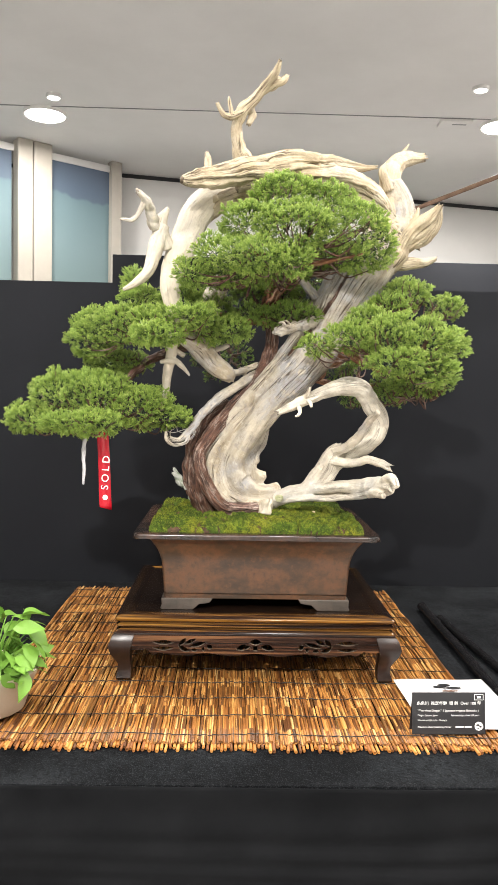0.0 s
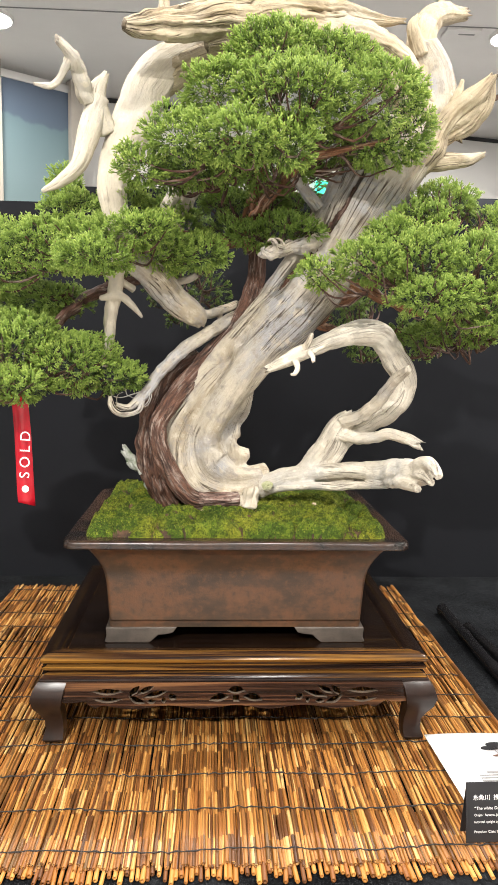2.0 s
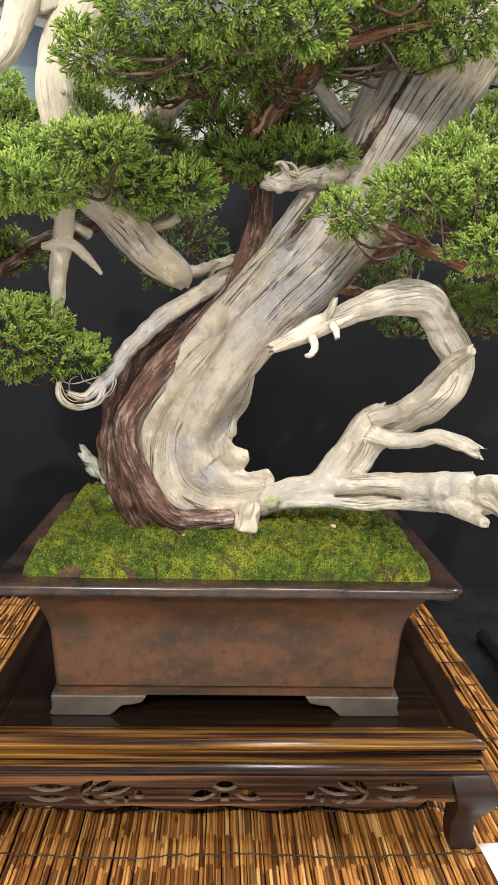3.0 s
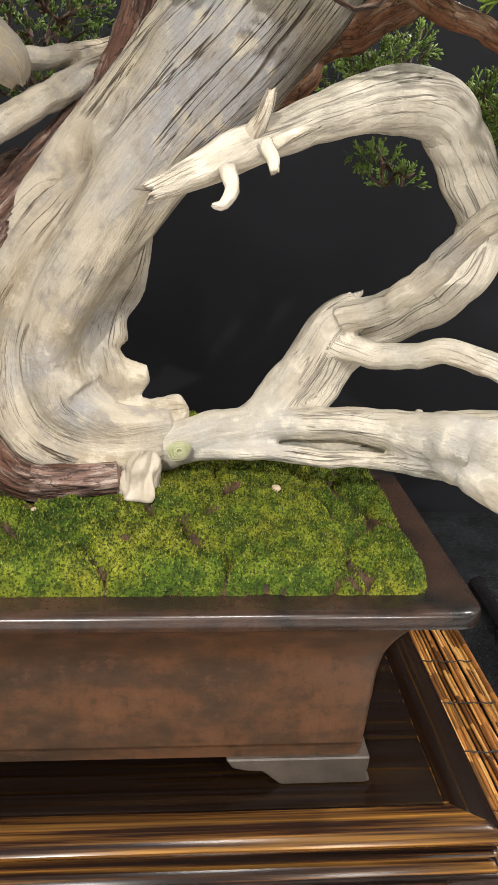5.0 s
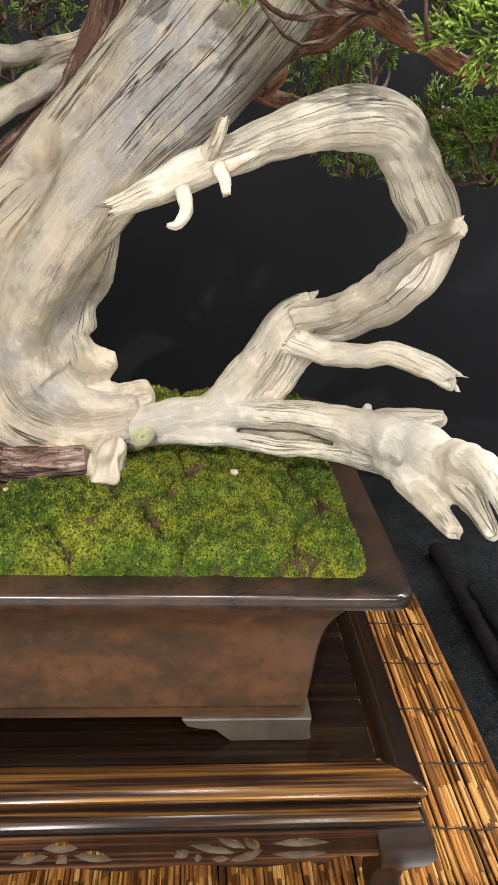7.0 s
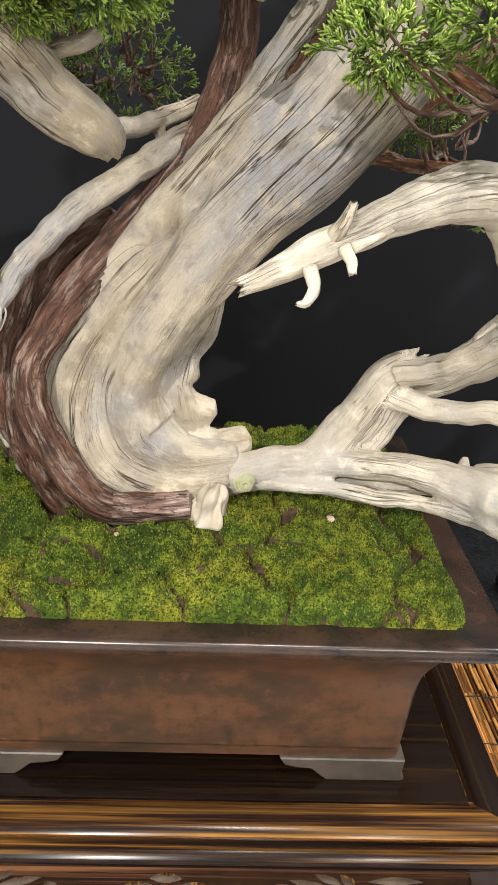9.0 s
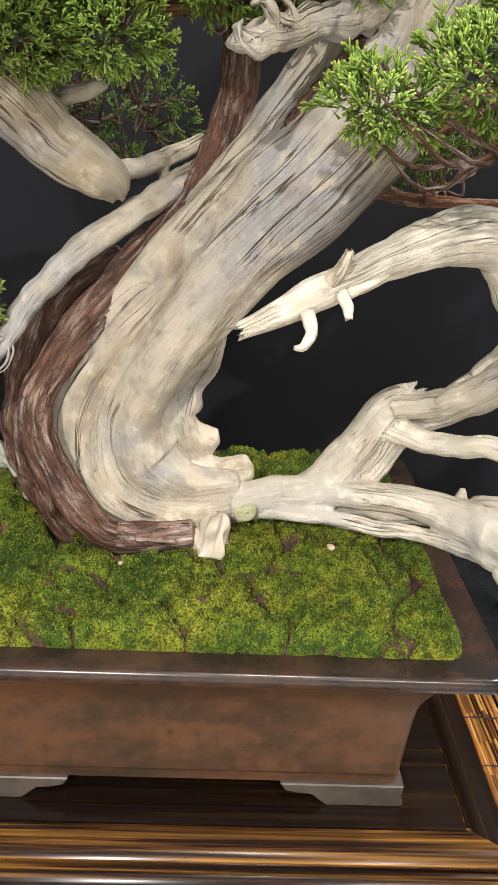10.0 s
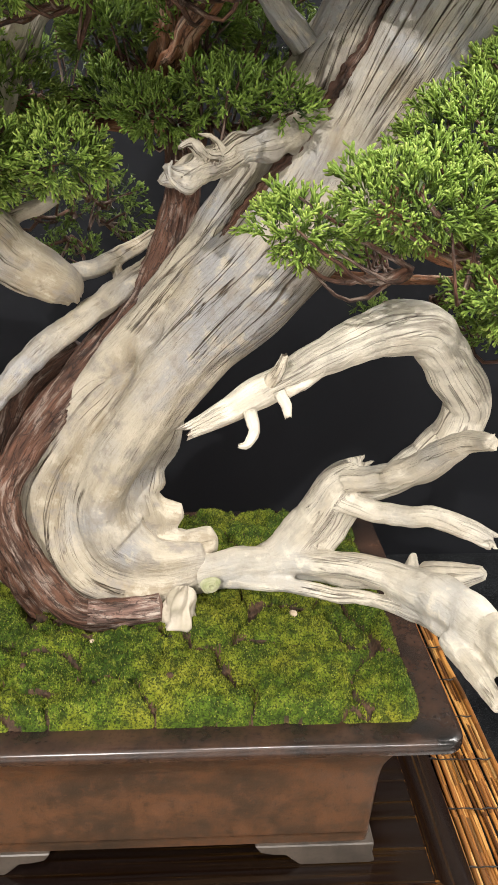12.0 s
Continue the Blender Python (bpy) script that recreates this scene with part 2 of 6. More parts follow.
def felt():
    """Black felt, clouded with dust and lint."""
    m = material("black_felt_cloth", rough=0.95, spec=0.06)
    co = coords(m, "Object")
    cloud, lint = noise_of(m, co, 6.0, 6.0, 0.62), noise_of(m, co, 380.0, 4.0, 0.7)
    c = ramp(m, cloud, "Fac", ((0.42, (0.0032, 0.0035, 0.0042)), (0.68, (0.014, 0.0155, 0.0175))))
    c = mix(m, c, (0.045, 0.048, 0.051), ramp(m, lint, "Fac", ((0.52, (0, 0, 0)), (0.68, (0.8, 0.8, 0.8)))), fo="Color")
    flock = noise_of(m, co, 150.0, 5.0, 0.75)
    c = mix(m, c, (0.0016, 0.0017, 0.002), ramp(m, flock, "Fac", ((0.38, (0.8, 0.8, 0.8)), (0.50, (0, 0, 0)))), fa=2, fo="Color")
    paint(m, mix(m, c, (0.062, 0.065, 0.068), ramp(m, flock, "Fac", ((0.60, (0, 0, 0)), (0.74, (0.8, 0.8, 0.8)))), fa=2, fo="Color"), 2)
    link(m, bump(m, lint, "Fac", 0.7, 0.0015), "Normal", bsdf(m), "Normal")
    return m


M_CLOTH = felt()
M_DRAPE = speckled("black_satin_cloth", (0.0030, 0.0033, 0.0039), (0.0075, 0.0080, 0.0090), 5.0, 0.8, 0.15, 0.08, 700.0, 0.0004)
M_PANEL = speckled("matt_black_panel", (0.0046, 0.0054, 0.0076), (0.0068, 0.0078, 0.0106), 2.0, 0.85, 0.1, 0.25, 500.0, 0.0004)
M_CEILING = speckled("white_ceiling_paint", (0.70, 0.685, 0.668), (0.76, 0.745, 0.728), 1.5, 0.9, 0.05, 0.2)
M_WALL = speckled("white_wall_paint", (0.74, 0.73, 0.71), (0.80, 0.79, 0.77), 1.5, 0.85, 0.05, 0.2)
# unseen floor, made pale to bounce light up to the ceiling
M_FLOOR = speckled("pale_grey_floor", (0.52, 0.51, 0.50), (0.60, 0.59, 0.58), 3.0, 0.5, 0.1)
M_POLE = speckled("black_bamboo", (0.006, 0.006, 0.007), (0.012, 0.011, 0.011), 30.0, 0.2, 0.1)
M_TWINE = material("black_twine", (0.025, 0.022, 0.02), 0.9)
M_PAPER = speckled("white_paper", (0.80, 0.80, 0.80), (0.85, 0.85, 0.85), 8.0, 0.7, 0.02)
M_CARD = material("black_card", (0.018, 0.018, 0.02), 0.45)
M_INK = material("white_ink", (0.85, 0.85, 0.85), 0.6)
M_GREYINK = material("grey_ink", (0.25, 0.25, 0.25), 0.6)
M_RED = material("red_plastic_ribbon", (0.45, 0.008, 0.020), 0.22)
M_PLANTPOT = speckled("cream_plastic", (0.48, 0.43, 0.34), (0.55, 0.50, 0.41), 10.0, 0.45, 0.05)
M_WIRE = speckled("grey_wire", (0.42, 0.42, 0.44), (0.55, 0.55, 0.56), 60.0, 0.5, 0.1)


def ebony_material(name, along, glow=1.0, pink=1.0, spec=0.32):
    m = material(name, rough=0.21, spec=spec)
    stretch = (0.7, 44, 48) if along == "x" else (44, 0.7, 48)
    n = noise_of(m, coords(m, "Object", stretch), 3.0, 5.0, 0.6)
    thin = (3, 220, 220) if along == "x" else (220, 3, 220)
    n2 = noise_of(m, coords(m, "Object", thin), 1.0, 3.0, 0.6)
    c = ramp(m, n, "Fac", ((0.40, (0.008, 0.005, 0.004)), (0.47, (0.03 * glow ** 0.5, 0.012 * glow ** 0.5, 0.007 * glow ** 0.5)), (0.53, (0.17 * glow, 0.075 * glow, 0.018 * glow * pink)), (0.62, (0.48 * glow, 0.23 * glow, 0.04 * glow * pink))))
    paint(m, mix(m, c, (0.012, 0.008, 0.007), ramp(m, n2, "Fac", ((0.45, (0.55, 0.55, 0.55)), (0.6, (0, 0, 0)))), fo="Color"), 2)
    link(m, bump(m, n2, "Fac", 0.06, 0.0006), "Normal", bsdf(m), "Normal")
    return m


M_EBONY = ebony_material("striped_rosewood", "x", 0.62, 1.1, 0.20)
# same rosewood for the side rails, their shade put into darker stripes
M_EBONY_SHADED_SIDE = ebony_material("striped_rosewood_shaded_side", "y", 0.08, 1.0, 0.28)
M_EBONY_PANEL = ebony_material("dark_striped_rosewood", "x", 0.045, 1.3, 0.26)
M_EBONY_APRON = ebony_material("reddish_rosewood", "x", 0.36, 2.6)
# raw cut wood, paled further by the light its faces catch
M_CUT = speckled("pale_lit_cut_wood", (0.10, 0.075, 0.055), (0.20, 0.155, 0.115), 60.0, 0.5, 0.1)
M_EBONY_DARK = speckled("dark_rosewood", (0.010, 0.007, 0.006), (0.030, 0.016, 0.012), 30.0, 0.30, 0.05, 0.35, 200.0, 0.0005)


def reed_material():
    m = material("split_bamboo_reed", rough=0.42, spec=0.45)
    info = m.node_tree.nodes.new("ShaderNodeObjectInfo")
    base = ramp(m, info, "Random", ((0.0, (0.05, 0.018, 0.006)), (0.22, (0.18, 0.060, 0.012)), (0.55, (0.34, 0.132, 0.024)), (0.85, (0.49, 0.220, 0.048)), (1.0, (0.58, 0.34, 0.11))))
    shift = m.node_tree.nodes.new("ShaderNodeCombineXYZ")
    mul = m.node_tree.nodes.new("ShaderNodeMath")
    mul.operation = "MULTIPLY"
    mul.inputs[1].default_value = 53.0
    link(m, info, "Random", mul, 0)
    link(m, mul, "Value", shift, "X")
    add = m.node_tree.nodes.new("ShaderNodeVectorMath")
    scaled = coords(m, "Object", (0.001, 19, 0.001))
    m.node_tree.links.new(scaled.outputs["Vector"], add.inputs[0])
    m.node_tree.links.new(shift.outputs["Vector"], add.inputs[1])
    seg = node(m, "ShaderNodeTexNoise", Scale=1.0, Detail=2.0)
    m.node_tree.links.new(add.outputs["Vector"], seg.inputs["Vector"])
    cut = m.node_tree.nodes.new("ShaderNodeVectorMath")
    cut.operation = "FLOOR"
    m.node_tree.links.new(add.outputs["Vector"], cut.inputs[0])
    dice = m.node_tree.nodes.new("ShaderNodeTexWhiteNoise")
    dice.noise_dimensions = "3D"
    m.node_tree.links.new(cut.outputs["Vector"], dice.inputs["Vector"])
    tone = ramp(m, dice, "Value", ((0.0, (0.020, 0.009, 0.005)), (0.25, (0.070, 0.026, 0.009)), (0.38, (0.21, 0.078, 0.020)), (0.68, (0.41, 0.180, 0.042)), (0.90, (0.60, 0.33, 0.100)), (1.0, (0.72, 0.49, 0.21))))
    c = mix(m, base, tone, 0.80)
    dark = ramp(m, seg, "Fac", ((0.30, (0.9, 0.9, 0.9)), (0.34, (0, 0, 0))))
    c2 = mix(m, c, (0.075, 0.028, 0.010), dark, fa=2, fo="Color")
    streak = noise_of(m, coords(m, "Object", (900, 18, 900)), 1.0, 3.0)
    c3 = mix(m, c2, (0.10, 0.04, 0.012), ramp(m, streak, "Fac", ((0.30, (0.55, 0.55, 0.55)), (0.5, (0, 0, 0)))), fa=2, fo="Color")
    paint(m, c3, 2)
    link(m, bump(m, streak, "Fac", 0.25, 0.0008), "Normal", bsdf(m), "Normal")
    return m


M_REED = reed_material()


def reed_end_material():
    m = material("split_bamboo_reed_ends", rough=0.45, spec=0.4)
    geo = m.node_tree.nodes.new("ShaderNodeNewGeometry")
    paint(m, ramp(m, geo, "Random Per Island", ((0.0, (0.09, 0.032, 0.009)), (0.3, (0.24, 0.085, 0.017)), (0.6, (0.40, 0.16, 0.028)), (1.0, (0.56, 0.28, 0.07)))))
    return m


M_REED_UNDER = reed_end_material()


def glow_material(name, color, strength):
    m = material(name, color)
    b = bsdf(m)
    b.inputs["Emission Color"].default_value = (*color, 1)
    b.inputs["Emission Strength"].default_value = strength
    return m


M_LAMP = glow_material("lit_diffuser", (1.0, 0.96, 0.9), 14.0)
M_EXIT = glow_material("lit_green_sign", (0.05, 0.75, 0.45), 1.6)
M_EXIT_MARK = glow_material("lit_white_mark", (0.9, 1.0, 0.95), 1.6)


# ---- building helpers ----
def mesh_object(name, data, mat, parent=None, label=""):
    ob = new(name, data)
    if mat and not data.materials:
        data.materials.append(mat)
    if parent:
        ob.parent = parent
    if label:
        tagged(ob, label)
    return ob


def part(name, bm, mat, parent, label="", smooth=False):
    data = bpy.data.meshes.new(name)
    bm.to_mesh(data)
    bm.free()
    if smooth:
        data.polygons.foreach_set("use_smooth", [True] * len(data.polygons))
    return mesh_object(name, data, mat, parent, label)


def thing(name, label, category, at=(0, 0, 0), group="", kind=""):
    ob = new(name)
    ob.location = at
    return tagged(ob, label, category, group, kind)


def arrays_mesh(name, verts, faces, uvs=None, smooth=True):
    """verts n x 3, faces m x k (all of one size), uvs m*k x 2."""
    data = bpy.data.meshes.new(name)
    k = faces.shape[1]
    data.vertices.add(len(verts))
    data.vertices.foreach_set("co", np.asarray(verts, np.float32).ravel())
    data.loops.add(faces.size)
    data.loops.foreach_set("vertex_index", faces.astype(np.int32).ravel())
    data.polygons.add(len(faces))
    data.polygons.foreach_set("loop_start", np.arange(0, faces.size, k, dtype=np.int32))
    if uvs is not None:
        data.uv_layers.new(name="UVMap").data.foreach_set("uv", np.asarray(uvs, np.float32).ravel())
    data.update(calc_edges=True)
    data.polygons.foreach_set("use_smooth", [smooth] * len(faces))
    data.validate()
    return data


def box_bm(bm, x0, x1, y0, y1, z0, z1, bevel=0.0):
    made = bmesh.ops.create_cube(bm, size=1.0, matrix=Matrix.LocRotScale(((x0 + x1) / 2, (y0 + y1) / 2, (z0 + z1) / 2), None, (x1 - x0, y1 - y0, z1 - z0)))
    if bevel:
        es = list({e for v in made["verts"] for e in v.link_edges})
        bmesh.ops.bevel(bm, geom=es, offset=bevel, segments=2, affect="EDGES", profile=0.6)


def box(name, mat, parent, x0, x1, y0, y1, z0, z1, bevel=0.0, label=""):
    bm = bmesh.new()
    box_bm(bm, x0, x1, y0, y1, z0, z1, bevel)
    return part(name, bm, mat, parent, label)


def setting(name, mat, label, category, x0, x1, y0, y1, z0, z1, bevel=0.0):
    return tagged(box(name, mat, None, x0, x1, y0, y1, z0, z1, bevel), label, category, "", "structure")


def spline(points, step):
    """Catmull-Rom through rows of numbers, at about that step of length."""
    p = np.array(points, float)
    p = np.vstack([2 * p[0] - p[1], p, 2 * p[-1] - p[-2]])
    out = []
    for i in range(1, len(p) - 2):
        a, b, c, d = p[i - 1], p[i], p[i + 1], p[i + 2]
        n = max(3, int(np.linalg.norm((c - b)[:3]) / step))
        u = (np.arange(n) / n)[:, None]
        out.append(0.5 * (2 * b + (c - a) * u + (2 * a - 5 * b + 4 * c - d) * u ** 2 + (3 * b - 3 * c + d - a) * u ** 3))
    out.append(p[-2][None])
    return np.vstack(out)


def gnoise(P, seed=0):
    """Gradient noise at n x 3 places, about -1 to 1."""
    cell = np.floor(P).astype(np.int64)
    f = P - cell
    w = f * f * f * (f * (f * 6 - 15) + 10)
    total = np.zeros(len(P))
    for dx in (0, 1):
        for dy in (0, 1):
            for dz in (0, 1):
                h = ((cell[:, 0] + dx) * 73856093) ^ ((cell[:, 1] + dy) * 19349663) ^ ((cell[:, 2] + dz) * 83492791) ^ (seed * 2654435)
                h = (h ^ (h >> 13)) * 1274126177
                h = (h ^ (h >> 16)) & 0xFFFFFF
                a, c = (h & 0xFFF) / 4096 * 2 * np.pi, ((h >> 12) & 0xFFF) / 2048 - 1
                s = np.sqrt(np.maximum(0, 1 - c * c))
                dot = np.cos(a) * s * (f[:, 0] - dx) + np.sin(a) * s * (f[:, 1] - dy) + c * (f[:, 2] - dz)
                wx = w[:, 0] if dx else 1 - w[:, 0]
                wy = w[:, 1] if dy else 1 - w[:, 1]
                wz = w[:, 2] if dz else 1 - w[:, 2]
                total += dot * wx * wy * wz
    return total * 1.5


def sweep(points, around=28, step=0.006, flat=1.0, flute=0.10, twist=6.0, seed=1, rough=0.05, dent=None, wander=0.0, crack=0.12, fray=0.0, grain=170.0):
    """A limb through rows of x, y, z, radius, with fibres, folds and cracks that run along it. Gives vertices, faces, uvs and the grooves' depth."""
    rng = np.random.RandomState(seed)
    c = spline(points, step)
    pos, rad = c[:, :3], np.maximum(c[:, 3], 0.0006)
    n = len(pos)
    s = np.concatenate([[0], np.cumsum(np.linalg.norm(np.diff(pos, axis=0), axis=1))])
    if wander:
        for axis in range(3):
            pos[:, axis] += wander * rad * gnoise(np.stack([s * 22 + seed * 7.3, s * 0 + axis * 5.1, s * 0 + 0.4], -1), seed) * 2.2
            pos[:, axis] += wander * rad * gnoise(np.stack([s * 60 + seed * 3.3, s * 0 + axis * 5.1, s * 0 + 0.4], -1), seed)
    tan = np.gradient(pos, axis=0)
    tan /= np.linalg.norm(tan, axis=1)[:, None] + 1e-9
    nor = np.zeros_like(tan)
    v = np.array((0.0, -1.0, 0.0))
    if abs(tan[0] @ v) > 0.9:
        v = np.array((1.0, 0.0, 0.0))
    for i in range(n):
        v = v - tan[i] * (v @ tan[i])
        v /= np.linalg.norm(v)
        nor[i] = v
    bi = np.cross(tan, nor)
    a = np.linspace(0, 2 * np.pi, around, endpoint=False)
    A, S = np.meshgrid(a, s)
    RR = np.repeat(rad[:, None], around, axis=1)
    rm = float(np.mean(rad))
    spin = A + twist * 0.35 * S + 0.5 * np.sin(S * 9 + seed)

    def field(k_around, k_along, sd):
        return gnoise(np.stack([(np.cos(spin) * k_around + sd * 11.7).ravel(), (np.sin(spin) * k_around + 3.1).ravel(), (S * k_along + sd * 1.9).ravel()], -1), seed + sd).reshape(A.shape)

    folds = field(1.7, 0.22 / rm ** 0.85, 1)
    ribs = 1 - np.abs(field(4.2, 0.16 / rm ** 0.85, 2)) * 2.2
    fibre = field(max(5.0, grain * rm), 12.0, 3)
    lumps = field(1.4, 0.9 / rm ** 0.95, 4)
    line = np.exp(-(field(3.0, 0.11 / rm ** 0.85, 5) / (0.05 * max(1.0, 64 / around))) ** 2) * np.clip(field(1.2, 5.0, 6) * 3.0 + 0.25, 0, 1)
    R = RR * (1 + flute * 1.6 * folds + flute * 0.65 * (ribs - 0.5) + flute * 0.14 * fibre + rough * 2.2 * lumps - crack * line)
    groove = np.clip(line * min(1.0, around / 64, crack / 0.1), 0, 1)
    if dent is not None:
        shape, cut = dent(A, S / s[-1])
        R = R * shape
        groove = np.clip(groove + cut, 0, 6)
    P = pos[:, None, :] + (np.cos(A) * R * flat)[..., None] * nor[:, None, :] + (np.sin(A) * R)[..., None] * bi[:, None, :]
    if fray:
        spike = np.abs(gnoise(np.stack([np.cos(a) * 2.6 + seed, np.sin(a) * 2.6, a * 0 + 0.5], -1), seed)) * 2.5 - 0.6
        w = np.clip((S - (s[-1] - 2.2 * rad[-1])) / (2.2 * rad[-1]), 0, 1)
        P = P + (w * spike[None, :] * rad[-1] * fray * 1.6)[..., None] * tan[:, None, :]
    verts = np.vstack([P.reshape(-1, 3), pos[:1] - tan[:1] * rad[0] * 0.3, pos[-1:] - tan[-1:] * rad[-1] * (0.5 * fray) + tan[-1:] * rad[-1] * (0.4 if not fray else 0)])
    i, j = np.meshgrid(np.arange(n - 1), np.arange(around), indexing="ij")
    j2 = (j + 1) % around
    quads = np.stack([i * around + j, i * around + j2, (i + 1) * around + j2, (i + 1) * around + j], -1).reshape(-1, 4)
    jj = np.arange(around)
    cap0 = np.stack([np.full(around, n * around), (jj + 1) % around, jj], -1)
    cap1 = np.stack([np.full(around, n * around + 1), (n - 1) * around + jj, (n - 1) * around + (jj + 1) % around], -1)
    girth = 2 * np.pi * rm
    off = rng.uniform(0, 5)
    jb = (j + around // 2) % around
    u0, u1 = jb / around * girth + off, (jb + 1) / around * girth + off
    sw = s + off
    uq = np.stack([np.stack([u0, sw[i]], -1), np.stack([u1, sw[i]], -1), np.stack([u1, sw[i + 1]], -1), np.stack([u0, sw[i + 1]], -1)], 2).reshape(-1, 2)
    depth = np.concatenate([groove.ravel(), [0.6, 0.8 if fray else 0.0]])
    across = (-np.sin(A)[..., None] * nor[:, None, :] + np.cos(A)[..., None] * bi[:, None, :]) * (rm / RR)[..., None]
    along = np.repeat(tan[:, None, :], around, axis=1)
    ways = np.stack([across.reshape(-1, 3), along.reshape(-1, 3)], 1)
    return verts, quads, uq, cap0, cap1, depth, ways


def limb(name, mat, parent, strands, label=""):
    """One part out of several swept strands; each strand is (points, options)."""
    V, Q, U, T, G = [], [], [], [], []
    base = 0
    for points, options in strands:
        v, q, u, c0, c1, g, _ = sweep(points, **options)
        V.append(v), Q.append(q + base), U.append(u), G.append(g)
        T.extend([c0 + base, c1 + base])
        base += len(v)
    verts, quads, tris = np.vstack(V), np.vstack(Q), np.vstack(T)
    data = bpy.data.meshes.new(name)
    data.vertices.add(len(verts))
    data.vertices.foreach_set("co", verts.astype(np.float32).ravel())
    loops = np.concatenate([quads.ravel(), tris.ravel()]).astype(np.int32)
    data.loops.add(len(loops))
    data.loops.foreach_set("vertex_index", loops)
    data.polygons.add(len(quads) + len(tris))
    starts = np.concatenate([np.arange(len(quads)) * 4, quads.size + np.arange(len(tris)) * 3]).astype(np.int32)
    data.polygons.foreach_set("loop_start", starts)
    uv = np.vstack([np.vstack(U), np.zeros((tris.size, 2))])
    data.uv_layers.new(name="UVMap").data.foreach_set("uv", uv.astype(np.float32).ravel())
    data.update(calc_edges=True)
    data.polygons.foreach_set("use_smooth", [True] * len(data.polygons))
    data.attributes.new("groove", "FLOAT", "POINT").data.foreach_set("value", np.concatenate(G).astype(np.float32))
    return mesh_object(name, data, mat, parent, label)


def fused(name, mat, parent, strands, label="", voxel=0.0025, rounds=6):
    """Like limb, but the strands are grown together into one skin that blends where they meet; the grain follows each strand."""
    V, F, tree_of, uv_of, girth_of, depth_of, keep, ways_of = [], [], [], [], [], [], [], []
    base = 0
    for k, (points, options) in enumerate(strands):
        v, q, u, c0, c1, g, ways = sweep(points, **options)
        ways_of.append(np.concatenate([ways, np.zeros((2, 2, 3))]))
        flat = np.zeros((len(v), 2))
        flat[q.ravel()] = u
        V.append(v), uv_of.append(flat), depth_of.append(g)
        F += [tuple(f) for f in (q + base)] + [tuple(f) for f in (c0 + base)] + [tuple(f) for f in (c1 + base)]
        tree_of.append(np.full(len(v), k))
        around = options.get("around", 28)
        girth_of.append(float(u[:, 0].max() - u[:, 0].min()))
        keep.append(np.arange(len(v) - 2) + base)
        base += len(v)
    verts, uv0, who, depth, keep = np.vstack(V), np.vstack(uv_of), np.concatenate(tree_of), np.concatenate(depth_of), np.concatenate(keep)
    rough_data = bpy.data.meshes.new("rough")
    rough_data.from_pydata(verts.tolist(), [], F)
    rough_ob = new("rough", rough_data)
    shrink = rough_ob.modifiers.new("skin", "REMESH")
    shrink.mode, shrink.voxel_size = "VOXEL", voxel
    ease = rough_ob.modifiers.new("ease", "SMOOTH")
    ease.iterations, ease.factor = rounds, 0.5
    graph = bpy.context.evaluated_depsgraph_get()
    data = bpy.data.meshes.new_from_object(rough_ob.evaluated_get(graph))
    data.name = name
    bpy.data.objects.remove(rough_ob)
    bpy.data.meshes.remove(rough_data)
    kd = KDTree(len(keep))
    for k in keep:
        kd.insert(verts[k], int(k))
    kd.balance()
    near = np.array([kd.find(v.co)[1] for v in data.vertices])
    loops = np.zeros(len(data.loops), np.int32)
    data.loops.foreach_get("vertex_index", loops)
    starts, totals = np.zeros(len(data.polygons), np.int32), np.zeros(len(data.polygons), np.int32)
    data.polygons.foreach_get("loop_start", starts)
    data.polygons.foreach_get("loop_total", totals)
    first = np.repeat(starts, totals)
    me, ref = near[loops], near[loops[first]]
    me = np.where(who[me] == who[ref], me, ref)
    co = np.zeros(len(data.vertices) * 3, np.float32)
    data.vertices.foreach_get("co", co)
    step = (co.reshape(-1, 3)[loops] - verts[me])
    slide = np.clip(np.einsum("nij,nj->ni", np.concatenate(ways_of)[me], step), -0.006, 0.006)
    uv, base_uv, girth = uv0[me] + slide, uv0[ref], np.array(girth_of)[who[ref]]
    uv[:, 0] -= np.round((uv[:, 0] - base_uv[:, 0]) / girth) * girth
    layer = data.uv_layers.new(name="UVMap")
    layer.data.foreach_set("uv", uv.astype(np.float32).ravel())
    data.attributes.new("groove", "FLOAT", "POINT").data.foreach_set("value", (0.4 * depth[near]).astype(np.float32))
    data.polygons.foreach_set("use_smooth", [True] * len(data.polygons))
    data.materials.clear()
    return mesh_object(name, data, mat, parent, label)


# ---- the hall ----
TABLE = 0.75
setting("floor", M_FLOOR, "grey hall floor under the display tables", "floor", -6, 6, -4, 8.2, -0.1, 0)
setting("ceiling", M_CEILING, "smooth white ceiling with a thin joint line", "ceiling", -6, 6, -4, 8.2, CEIL, CEIL + 0.1)
# these three walls are unseen, added to close the room
setting("wall_south", M_WALL, "plain white hall wall", "wall", -6, 6, -4.1, -4, 0, CEIL)
setting("wall_west", M_WALL, "plain white hall wall", "wall", -6.1, -6, -4, 8.2, 0, CEIL)
setting("wall_east", M_WALL, "plain white hall wall", "wall", 6, 6.1, -4, 8.2, 0, CEIL)
north = setting("wall_north", M_WALL, "white painted hall wall under the ceiling", "wall", -5, 6, 0, 0.1, 0, CEIL)
north.matrix_world = pose(0.0, 6.30, 0, 0, 0, math.degrees(math.atan2(0.71, 3.27)))
